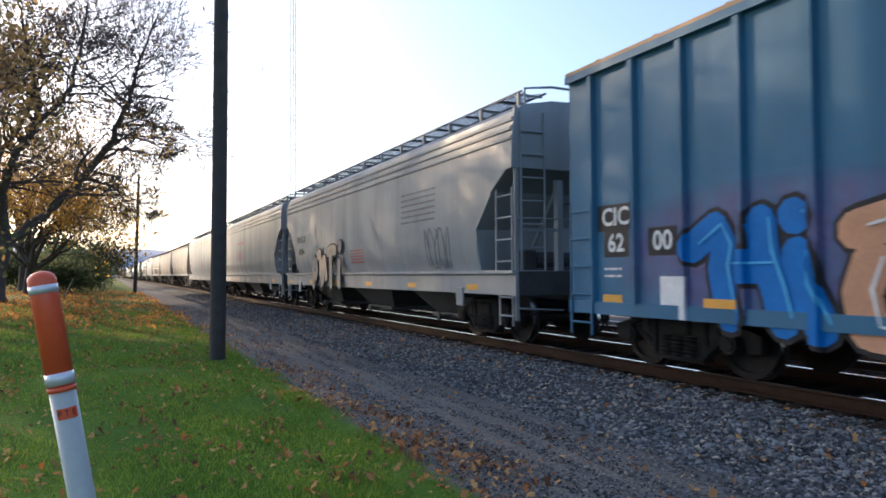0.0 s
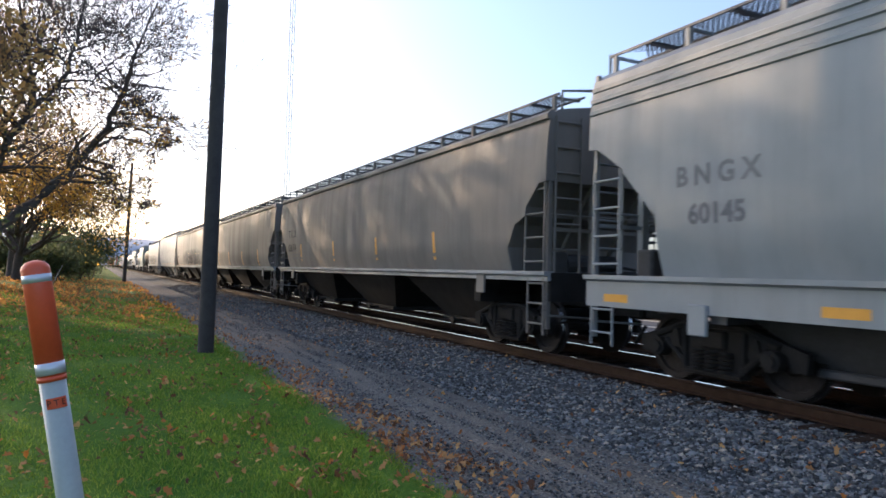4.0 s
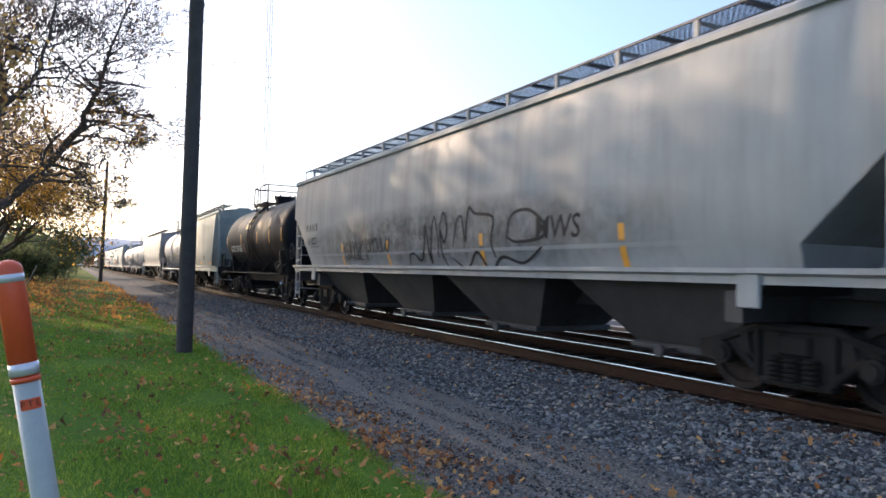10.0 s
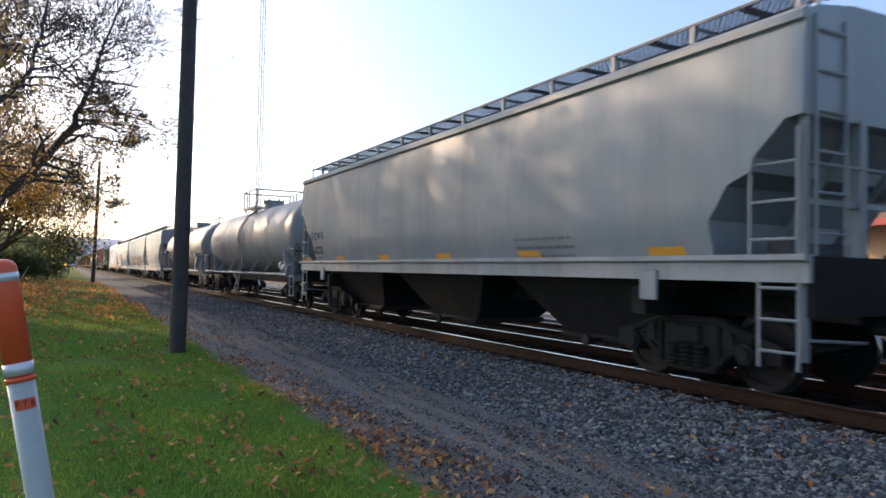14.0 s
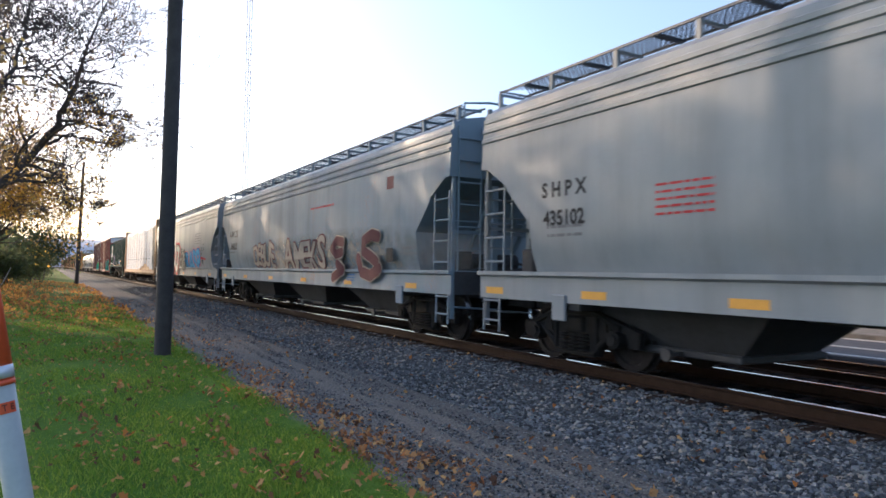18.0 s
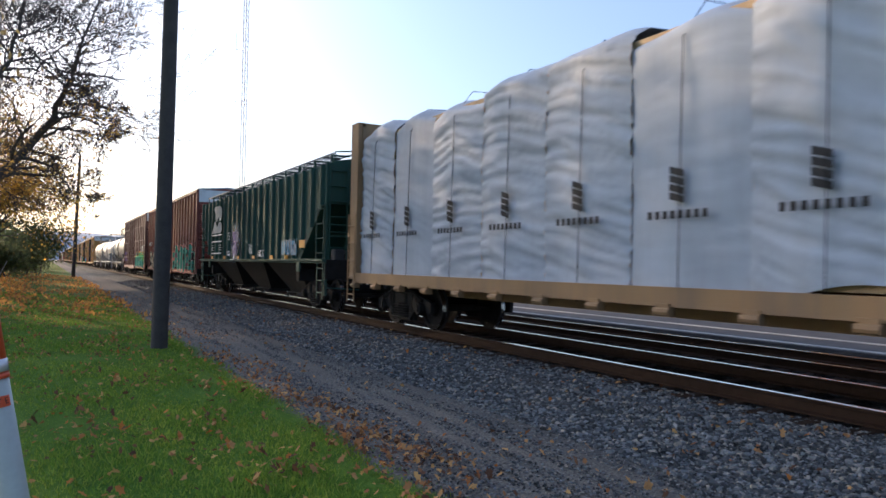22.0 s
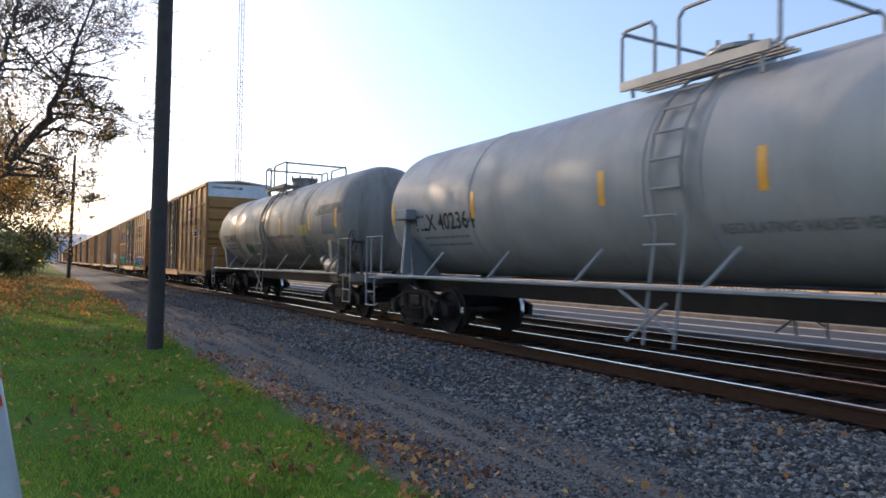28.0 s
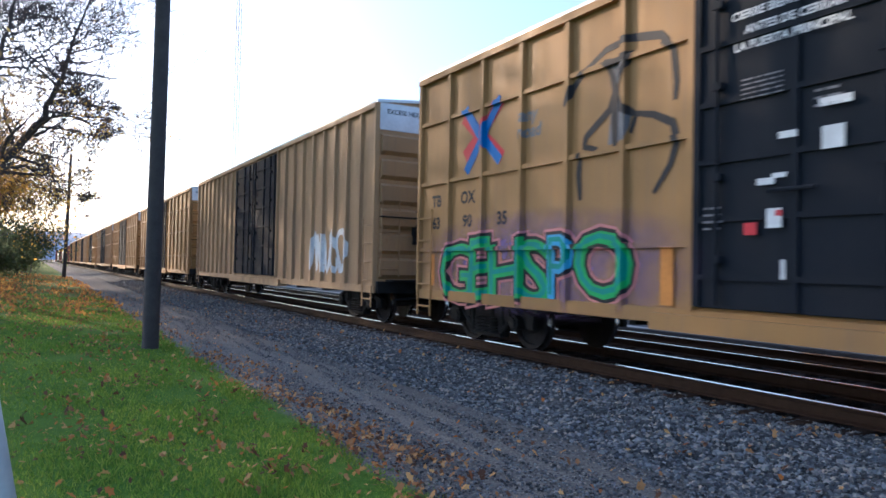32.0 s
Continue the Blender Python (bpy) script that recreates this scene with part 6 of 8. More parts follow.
    for u0, u1, num, m, lab in ((246.1, 264.5, "TILX 402331", "tank_grey", "long grey tank car for refrigerated carbon dioxide"), (415.6, 434.3, "TILX 402364", "tank_grey", "long clean grey tank car for refrigerated carbon dioxide")):
        c, L, sd, he = tank(lab, u0, u1, M[m], 1.38)
        lettered(c, "reporting_mark", INK, [(lettering(num, 0.44, 0.008), he - 2.75, 2.2)], sd, "black painted reporting marks")
        data_block(c, he - 2.75, 1.85, 1.7, 0.28, 2, sd)
        first = num.endswith("331")
        ty, tz = (-4.62, 2.16) if first else (-he + 1.5, 2.78)
        lettered(c, "lettering", INK, [(lettering("CARBON DIOXIDE", 0.2, 0.003), ty, tz + 0.08), (lettering("REFRIGERATED LIQUID", 0.2, 0.003), ty, tz - 0.09)], sd, "black painted lettering")
        lettered(c, "lettering", M["grey_ink"], [(lettering("REGULATING VALVES VENTING NORMAL", 0.16, 0.004), -2.1, 1.83)], sd)
        if first:
            data_block(c, -6.0, 2.32, 1.1, 0.42, 6, sd)
            data_block(c, -5.5, 1.85, 0.8, 0.12, 2, sd)
        else:
            lettered(c, "data_panel", M["grey_ink"], [(rect(0.95, 0.48, 4), -he + 1.5, 2.38)], sd, "dark panel of fine print")
        lettered(c, "warning_panel", M["brass"], [(rect(0.7, 0.34, 3), -3.09 if first else -4.0, 2.33)], sd, "yellow warning panel with fine print")
        py, by = (-7.2, -6.9) if first else (-6.25, -he + 2.6)
        placard(c, py, 1.50, lambda z: 1.56, "", True)
        bm = bmesh.new()
        box(bm, -1.62, -1.25, by - 0.3, by + 0.3, 1.92, 2.14, bev=0.02)
        prism(bm, [(-1.58, 1.2), (-1.28, 1.2), (-1.33, 1.92), (-1.48, 1.92)], 1, by - 0.12, by + 0.12)
        part("valve_box", bm, M["tank_grey"], c)
        bm = bmesh.new()
        box(bm, -1.60, -1.25, he - 1.75, he - 1.25, 2.30, 2.52, bev=0.02)
        prism(bm, [(-1.55, 1.2), (-1.35, 1.2), (-1.37, 2.3), (-1.47, 2.3)], 1, he - 1.54, he - 1.44)
        part("valve_box", bm, M["tank_grey"], c)
        reflectors(c, [(y, 2.46) for y in ((he - 0.7, he - 3.9, 2.1, -1.14, -4.41, -7.58) if first else (he - 0.7, he - 3.9, 1.2, -1.27, -4.6, -he + 0.75))], sd, 0.48, 0.12, True, 0.006)
    # two-bay hopper
    c, L, sd, hb = hopper("short clean grey covered hopper", 264.5, 277.3, M["grey_a"], "rib", 2, eave=4.1)
    mark(c, "SHPX", "435102", hb - 2.2, 2.75, sd, 0.34)
    data_block(c, hb - 2.2, 2.0, 0.8, 0.25, 2, sd)
    data_block(c, hb - 4.4, 2.3, 0.9, 0.45, 5, sd, M["red_ink"])
    lettered(c, "label_plate", INK, [(rect(0.42, 0.38), -hb + 3.3, 2.1)], sd)
    reflectors(c, [(y, 1.08) for y in np.linspace(-hb + 1.6, hb - 0.4, 5)], sl)
    # graffiti hoppers
    c, L, sd, hb = hopper("rust-stained light grey covered hopper with graffiti lettering", 277.3, 298.0, M["grey_e"], "rib", eave=4.15)
    mark(c, "AMCX", "104623", hb - 2.2, 2.85, sd, 0.40)
    data_block(c, hb - 1.9, 2.1, 1.0, 0.3, 2, sd)
    soft_spray(c, -2.4, 1.72, 17.5, 1.5, sd, M["m_cream"])
    graffiti(c, "DEBUE", hb - 6.6, 1.80, 1.1, sd, M["g_beige"], M["g_maroon"], None, 0.95, 0.08)
    graffiti(c, "AMEKS", hb - 11.0, 1.75, 1.3, sd, M["g_beige"], M["g_maroon"], None, 1.05, 0.1)
    g = lambda z: max(sd(z), 1.612)
    blob(c, hb - 14.0, 1.68, [[(0.35, 0.4), (-0.1, 0.45), (-0.4, 0.25), (-0.1, 0.1), (0.3, 0.15)], [(-0.3, -0.5), (0.2, -0.35), (0.4, -0.3), (0.0, -0.15)]], g, M["g_maroon"], M["g_beige"], M["g_maroon"], 0.12, "dull maroon graffiti letter", None, 0.03)
    blob(c, hb - 16.0, 1.72, [[(0.5, 0.42), (0.15, 0.48), (-0.3, 0.36), (-0.3, 0.1), (0.1, -0.02), (0.45, -0.15)], [(-0.62, -0.05), (-0.4, -0.38), (0.1, -0.46), (0.6, -0.3)]], g, M["g_maroon"], M["g_beige"], M["g_maroon"], 0.13, "dull maroon graffiti letter", None, 0.03)
    data_block(c, hb - 14.9, 1.2, 0.5, 0.2, 3, g, M["g_blue"])
    data_block(c, hb - 17.9, 1.8, 0.7, 0.25, 2, sd)
    lettered(c, "label_plate", INK, [(rect(0.34, 0.3, 2), hb - 17.1, 1.72)], g, "dark plate with a pale edge")
    data_block(c, -2.8, 3.1, 1.9, 0.14, 1, sd, M["red_ink"])
    reflectors(c, [(y, 1.08) for y in np.linspace(-hb + 1.6, hb - 0.6, 6)], sl)
    lettered(c, "emblem", M["g_maroon"], [(rect(0.34, 0.28, 2), hb - 17.0, 3.31)], sd, "small faded maroon emblem")
    c, L, sd, hb = hopper("grey covered hopper with red and blue graffiti", 298.0, 319.5, M["grey_a"], "rib", eave=4.2)
    mark(c, "MBKX", "175321", hb - 2.5, 2.75, sd, 0.42)
    data_block(c, hb - 2.5, 1.95, 1.2, 0.35, 2, sd)
    letters = [[(-1.85, 0.22), (-2.05, 0.50), (-2.42, 0.46), (-2.55, 0.15), (-2.2, -0.03), (-1.95, -0.25), (-2.1, -0.58), (-2.55, -0.62), (-2.78, -0.35)],
               [(-1.30, 0.42), (-1.55, 0.0), (-1.50, -0.5), (-1.2, -0.62), (-0.98, -0.3), (-1.1, 0.15), (-1.28, 0.38)],
               [(-0.72, 0.52), (-0.78, 0.0), (-0.75, -0.5), (-0.45, -0.62), (-0.2, -0.45)], [(-0.98, 0.12), (-0.36, 0.24)],
               [(0.10, 0.75), (0.15, 0.2), (0.30, -0.58)], [(0.16, 0.55), (0.75, 0.66), (0.95, 0.36), (0.6, 0.08), (0.2, 0.0)], [(0.5, 0.05), (1.15, 0.05), (1.42, -0.3), (1.1, -0.66), (0.5, -0.62)],
               [(1.82, 0.86), (1.88, 0.2), (2.05, -0.58), (2.42, -0.64), (2.66, -0.2), (2.76, 0.3), (2.86, 0.80)], [(2.35, 0.82), (3.02, 0.66)]]
    g = lambda z: max(sd(z), 1.615)
    lettered(c, "graffiti_outline", INK, [(([(1.2, 0.5), (1.75, 1.0), (3.0, 0.9), (2.9, -0.7), (0.9, -0.75)], [(0, 1, 2, 3, 4)]), hb - 7.45, 1.78, {"up": 0.006, "scale": (1, 0.8)})], g)
    letters = [[(a, 0.82 * b) for a, b in ln] for ln in letters]
    blob(c, hb - 7.45, 1.82, letters, g, M["g_silver"], INK, M["g_white"], 0.165, "white and black graffiti with a red halo", M["g_red"], 0.09)
    for k, (d, zz) in enumerate(((10.95, 2.2), (11.05, 1.75), (11.9, 2.1), (12.0, 1.5))):
        scrawl(c, hb - d, zz, 0.9, 0.55, g, INK, 55 + k, 0.055, 4, "thick black sprayed tag")
    graffiti(c, "RASP", -hb + 6.2, 1.62, 1.55, sd, M["g_sky"], M["g_blue"], M["g_pink"], 1.4, 0.05, None, "blue graffiti lettering")
    star = ([(0.22 * (1 if i % 2 == 0 else 0.42) * math.sin(i * math.pi / 5), 0.22 * (1 if i % 2 == 0 else 0.42) * math.cos(i * math.pi / 5)) for i in range(10)], [tuple(range(10))])
    lettered(c, "red_streak", M["g_red"], [(ribbon([(-1.2, 0.12), (-0.5, 0.16), (0.1, 0.02), (1.4, -0.06)], 0.07, True), -hb + 4.1, 1.86), (ribbon([(-0.7, -0.1), (0.0, 0.02), (0.7, 0.08)], 0.09, True), -hb + 4.7, 1.2)], sd, "red painted streaks")
    lettered(c, "scrawl", INK, [(lettering("E", 0.5), -hb + 3.55, 2.2, {"slant": 0.2}), (lettering("D", 0.45), -hb + 3.1, 2.36, {"slant": 0.2})], sd)
    lettered(c, "star", INK, [(star, -hb + 9.4, 1.9), (star, -hb + 4.15, 2.15), (star, -hb + 3.5, 1.7)], sd)
    data_block(c, -hb + 4.6, 2.85, 1.6, 0.6, 5, sd)
    reflectors(c, [(y, 1.08) for y in np.linspace(-hb + 1.6, hb - 0.6, 6)], sl)
    # lumber car
    centrebeam("tan centre-beam flatcar loaded with white-wrapped lumber", 319.5, 344.1)
    # green ribbed hopper
    c, L, sd, hb = hopper("dark green ribbed covered hopper with white tags", 344.5, 362.64, M["green"], "green", 3, None, None, 4.05, (1.38, 1.48))
    g = lambda z: 1.61
    lobes = ([(-0.65, 0.5), (-0.5, 0.62), (0.6, 0.62), (0.92, 0.48), (0.98, 0.25), (0.85, 0.05), (0.7, -0.02), (0.38, -0.02), (0.32, 0.2), (0.0, -0.12), (-0.35, 0.12), (-0.3, 0.3)], [(0, 1, 2, 3, 4, 5, 6, 7, 8, 9, 10, 11)])
    lobes_low = ([(-1.0, -0.55), (-0.75, -0.3), (-0.5, 0.0), (-0.3, -0.02), (0.02, -0.28), (0.36, -0.08), (0.7, -0.08), (0.9, -0.18), (0.98, -0.35), (0.85, -0.55)], [(0, 1, 2, 3, 4, 5, 6, 7, 8, 9)])
    lettered(c, "emblem", M["g_ghost"], [(lobes, hb - 3.75, 3.15), (lobes_low, hb - 3.75, 3.15)], g, "faded white lobed emblem")
    lettered(c, "number_line", PALE, [(rect(2.0, 0.05), hb - 3.75, z) for z in (2.52, 2.24, 1.73)], g, "white painted lines")
    data_block(c, hb - 2.95, 1.98, 0.4, 0.3, 3, g, PALE)
    data_block(c, hb - 4.5, 1.98, 0.45, 0.3, 3, g, PALE)
    lettered(c, "label_plate", PALE, [(rect(0.3, 0.03), hb - 6.12, 2.54), (rect(0.3, 0.03), hb - 6.12, 2.28), (rect(0.03, 0.26), hb - 5.97, 2.41), (rect(0.03, 0.26), hb - 6.27, 2.41), (rect(0.12, 0.03), hb - 6.12, 2.41)], g, "small white outlined plate")
    for k in range(3):
        soft_spray(c, hb - 7.25 + 0.1 * k, 2.2 - 0.15 * k, 1.5 - 0.2 * k, 1.6 - 0.2 * k, lambda z: 1.612 + 0.002 * k, M["m_white"])
    scrawl(c, hb - 7.2, 2.1, 0.8, 0.9, lambda z: 1.622, M["g_purple"], 60, 0.02, 4, "pale violet sprayed tag")
    scrawl(c, hb - 6.1, 1.72, 0.6, 0.2, g, PALE, 64, 0.014, 5, "white sprayed tag")
    scrawl(c, hb - 9.6, 1.85, 0.5, 0.35, g, PALE, 61, 0.014, 4, "white sprayed tag")
    scrawl(c, hb - 11.0, 1.68, 0.8, 0.22, g, PALE, 62, 0.014, 4, "white sprayed tag")
    scrawl(c, hb - 14.2, 1.85, 1.5, 0.5, g, M["g_ghost"], 63, 0.026, 6, "pale blue sprayed tag")
    scrawl(c, hb - 14.2, 1.83, 1.4, 0.4, g, M["g_sky"], 65, 0.016, 5, "pale blue sprayed tag")
    reflectors(c, [(hb - d, 1.55) for d in (2.95, 5.34, 7.7, 10.0, 12.27, 13.9)], g, 0.36, 0.12)
    reflectors(c, [(hb - 15.4, 1.93)], g, 0.5, 0.22)
    # boxcars
    c, L, sd, hb = boxcar("weathered oxide-red boxcar with teal graffiti", 362.64, 383.82, M["red"], 5.0, (-1.46, 2.13), None, "post", None, M["roof_white"], 1)
    g = sd
    soft_spray(c, -5.6, 1.75, 7.6, 2.3, g, M["m_pink"])
    burner(c, -5.55, 1.5, 6.8, 1.5, g, (M["g_teal"],), M["g_plum"], M["g_pink"], INK, 305, "large teal angular graffiti")
    burner(c, 5.4, 1.36, 6.2, 1.2, g, (M["g_cream"],), INK, M["g_beige"], INK, 307, "large cream and black angular graffiti")
    lettered(c, "reporting_mark", PALE, [(lettering("FL", 0.34, 0.008), hb - 0.95, 2.52), (lettering("OX", 0.34, 0.008), hb - 1.85, 2.54), (lettering("51", 0.34, 0.008), hb - 2.75, 2.2, {"up": 0.04}), (lettering("20", 0.34, 0.008), hb - 3.65, 2.2, {"up": 0.04})], sd)
    reflectors(c, [(-hb + 0.32, 1.65)], g, 0.95, 0.12, True, 0.03)
    lettered(c, "reflector", M["stripe"], [(rect(0.8, 0.14), -hb + 1.9, 0.98)], g)
    lettered(c, "label_plate", PALE, [(rect(0.56, 0.44), -8.52, 1.62, {"up": 0.036})], g, "small white-edged plate")
    lettered(c, "label_plate", INK, [(rect(0.24, 0.38), -8.38, 1.62, {"up": 0.039}), (rect(0.24, 0.38), -8.66, 1.62, {"up": 0.039})], g)
    c, L, sd, hb = boxcar("brown-purple boxcar with green graffiti", 383.7, 402.0, M["purple"], 5.02, (-0.6, 2.6), None, "batten", None, M["roof_white"], 2)
    g = sd
    burner(c, -4.3, 1.38, 5.9, 1.3, g, (M["g_green"], M["g_teal"]), M["g_plum"], M["g_yellow"], M["g_teal"], 311, "green and teal interlocked graffiti")
    lettered(c, "graffiti_patch", M["g_orange"], [(rect(1.0, 0.26), -7.6, 0.98, {"up": 0.006}), (rect(0.4, 0.3), -4.4, 1.95, {"up": 0.003})], g, "orange sprayed patch")
    data_block(c, -5.85, 2.2, 0.55, 0.6, 6, g, PALE)
    data_block(c, -6.85, 2.3, 0.6, 0.5, 6, g, PALE)
    bm = bmesh.new()
    for k, z in enumerate((4.10, 3.54, 2.98)):
        for q in range(4):
            w2 = 0.42 - 0.06 * ((q * 7 + k) % 3)
            box(bm, -0.2 - w2, -0.2 + w2, -hb - 0.118, -hb - 0.112, z + 0.10 - q * 0.075, z + 0.13 - q * 0.075)
    part("small_print", bm, M["grey_ink"], c, "rows of small pale print across the end")
    scrawl(c, hb - 1.5, 1.7, 1.8, 0.8, g, M["g_purple"], 71, 0.05, 5, "purple sprayed tag")
    c, L, sd, he = tank("dull grey tank car with dirty ends", 402.0, 415.6, M["tank_dirty"])
    lettered(c, "reporting_mark", INK, [(lettering("TILX 290117", 0.34), he - 2.0, 2.75)], sd)
    c, L, sd, he = tank("stained grey-brown tank car", 434.3, 451.1, M["tank_dirty"])
    lettered(c, "reporting_mark", INK, [(lettering("TILX 400976", 0.36, 0.006), he - 2.53, 2.32)], sd, "black painted reporting marks")
    data_block(c, he - 2.53, 2.0, 1.6, 0.28, 2, sd)
    lettered(c, "lettering", INK, [(lettering("CARBON DIOXIDE", 0.19), -6.1, 2.90), (lettering("REFRIGERATED LIQUID", 0.19), -6.1, 2.75)], sd, "black painted lettering")
    lettered(c, "data_panel", M["grey_ink"], [(rect(0.95, 0.5, 4), -6.1, 2.42)], sd, "dark panel of fine print")
    lettered(c, "lettering", INK, [(lettering("REGULATING VALVES VENTING NORMAL", 0.16, 0.004), -1.66, 2.2)], sd)
    lettered(c, "label_plate", M["grey_ink"], [(rect(0.55, 0.28), -5.85, 1.74), (rect(0.8, 0.06), -2.6, 1.85), (rect(0.8, 0.06), -4.2, 1.88)], sd)
    soft_spray(c, -2.0, 1.75, 10.0, 0.9, sd, M["m_smoke"])
    lettered(c, "warning_panel", M["brass"], [(rect(0.76, 0.3, 3), -4.05, 2.35)], sd, "yellow warning panel")
    placard(c, -5.6, 1.62, sd, "", True)
    scrawl(c, he - 5.1, 1.92, 0.75, 0.3, sd, M["g_forest"], 93, 0.035, 4, "dark green sprayed tag")
    reflectors(c, [(y, 2.58) for y in (he - 0.6, -1.77, -4.61, -he + 0.75)], sd, 0.48, 0.12, True, 0.006)
    # ochre boxcars with black doors
    for i, (u0, u1) in enumerate(((451.1, 472.5), (472.5, 493.9))):
        c, L, sd, hb = boxcar("ochre high-roof boxcar with black double doors" + (" and graffiti along the bottom" if i else ""), u0, u1, M["yellow"], 5.05, (-2.1, 2.97), M["door_black"], "batten", None, M["roof_white"])
        b = g = sd
        mz, xz = ((3.4, 3.63), (2.37, 3.63))[i]
        d0, d1, d2 = ((0.45, 1.62, 2.75), (0.66, 1.76, 2.82))[i]
        lettered(c, "reporting_mark", INK, [(lettering(tx, 0.30, 0.01), hb - dy, mz + dz) for tx, dy, dz in (("TB", d0, 0.22), ("OX", d1, 0.22), ("63", d0, -0.2), (("19", "90")[i], d1, -0.2), (("41", "35")[i], d2, -0.2))], b, "black painted reporting marks")
        lettered(c, "slogan", INK, [(lettering("RAILCARPOOLINGEXPERTS", 0.40, 0.004), -5.61, 3.34, {"scale": (0.92, 0.95)})], g, "dark painted slogan")
        lettered(c, "emblem", M["maroon"], [(rect(1.12, 0.17), -5.17, 4.15), (rect(0.17, 0.5), -4.82, 3.83), (rect(0.17, 0.5), -5.45, 3.83), (([(-0.3, -0.32), (-0.06, -0.32), (0.3, 0.3), (0.06, 0.3)], [(0, 1, 2, 3)]), -6.12, 3.93), (([(0.06, -0.32), (0.3, -0.32), (-0.06, 0.3), (-0.3, 0.3)], [(0, 1, 2, 3)]), -6.12, 3.93, {"up": 0.007})], g, "dark red blocky emblem")
        lettered(c, "emblem", M["grey_ink"], [(ribbon([(-0.12, 0.3), (0.1, 0.02), (-0.16, -0.32)], 0.035), -5.9, 3.93, {"up": 0.01})], g)
        data_block(c, -5.95, 2.12, 0.32, 0.5, 6, g)
        data_block(c, -7.1, 2.15, 0.7, 0.45, 5, g)
        xy = hb - (4.1, 2.2)[i]
        lettered(c, "crossed_bar", M["g_red"], [(ribbon([(-0.6, 0.42), (-0.2, 0.1), (0.2, -0.15), (0.6, -0.45)], 0.12), xy, xz, {"up": 0.006}), (ribbon([(-0.6, -0.30), (-0.2, -0.05), (0.25, 0.3), (0.5, 0.52)], 0.12), xy - 0.05, xz, {"up": 0.008})], g, "red crossed bars")
        lettered(c, "crossed_bar", M["g_blue"], [(ribbon([(-0.55, 0.55), (-0.1, 0.05), (-0.05, -0.1), (-0.5, -0.58)], 0.09), xy, xz, {"up": 0.011}), (ribbon([(0.55, 0.55), (0.12, 0.1), (0.1, -0.1), (0.55, -0.5)], 0.09), xy, xz, {"up": 0.013})], g, "blue crossed bars")
        lettered(c, "lettering", M["grey_ink"], [(lettering(tx, 0.28, 0.01), hb - d, xz + dz, {"slant": 0.15}) for tx, d, dz in ((("next", 2.66, 0.12), ("load", 2.68, -0.14), ("any", 5.2, 0.12), ("road", 5.22, -0.14)), (("any", 3.52, 0.12), ("road", 3.55, -0.14)))[i]], b)
        if not i:
            lettered(c, "label_plate", M["stripe"], [(rect(0.42, 0.18), hb - 1.62, 2.45), (rect(0.58, 0.22), -8.16, 2.54, {"up": 0.012})], g, "yellow label")
            lettered(c, "sticker", PALE, [(rect(0.44, 0.3), -7.27, 2.75, {"up": 0.012}), (rect(0.24, 0.1), -6.36, 2.84)], g, "white-edged sticker")
            lettered(c, "sticker", M["g_plum"], [(rect(0.39, 0.10), -7.27, 2.82 - 0.115 * k, {"up": 0.015}) for k in range(2)], g, "dark printed panel on the sticker")
            lettered(c, "small_print", M["grey_ink"], [(rect(0.4, 0.07), hb - 1.62, 2.75), (rect(0.4, 0.07), hb - 1.62, 2.62), (rect(0.5, 0.07), hb - 2.75, 2.78), (rect(0.5, 0.07), hb - 2.75, 2.65)], g)
        dd = lambda z: 1.592
        if i:
            lettered(c, "door_notice", PALE, [(lettering("CIERRE BIEN LAS PUERTAS", 0.125, 0.003), 1.68, 4.10), (lettering("ANTES DE CERRAR", 0.125, 0.003), 1.72, 3.93), (lettering("LA PUERTA PRINCIPAL", 0.125, 0.003), 1.75, 3.76)], dd, "white painted door notice")
            lettered(c, "sticker", PALE, [(rect(0.32, 0.08), 1.28, 3.0), (rect(0.22, 0.22), 1.3, 2.66), (rect(0.2, 0.07), 1.76, 2.75)], dd, "torn white paper stickers")
        else:
            for y in (1.62, -0.85):
                data_block(c, y, 4.36, 0.6, 0.36, 6, dd, M["grey_ink"])
                data_block(c, y, 3.92, 0.6, 0.3, 5, dd, M["grey_ink"])
        for y in (1.9, -0.65):
            lettered(c, "sticker", PALE, [(rect(0.17, 0.2), y, 1.92), (rect(0.16, 0.05), y - 0.05, 2.35, {"slant": 0.3}), (rect(0.2, 0.07), y + 0.1, 2.3), (rect(0.05, 0.2), y - 0.1, 1.4)], dd, "white paper stickers")
            lettered(c, "sticker", M["g_red"], [(rect(0.15, 0.13), y + 0.27, 1.82), (rect(0.07, 0.06), y - 0.05, 1.97, {"up": 0.006})], dd, "orange-red sticker")
            data_block(c, y + 0.15, 3.3, 0.5, 0.25, 5, dd, M["grey_ink"])
            data_block(c, y - 0.55, 3.05, 0.3, 0.22, 3, dd, M["grey_ink"])
            data_block(c, y + 0.75, 1.95, 0.25, 0.3, 4, dd, M["grey_ink"])
        disc = ([(0.11 * math.cos(q * math.pi / 8), 0.11 * math.sin(q * math.pi / 8)) for q in range(16)], [tuple(range(16))])
        lettered(c, "emblem", M["grey_ink"], [(disc, -0.48, 3.36)], dd, "pale round emblem")
        reflectors(c, [(0.05, 1.65)], dd, 0.6, 0.09, True)
        reflectors(c, [(-8.39, 1.34), (hb - 1.0, 1.3)], g, 0.55, 0.36, True)
        reflectors(c, [(-6.14, 1.33)], g, 0.5, 0.14, True)
        reflectors(c, [(-2.67, 1.31)], g, 0.5, 0.12, True, 0.012)
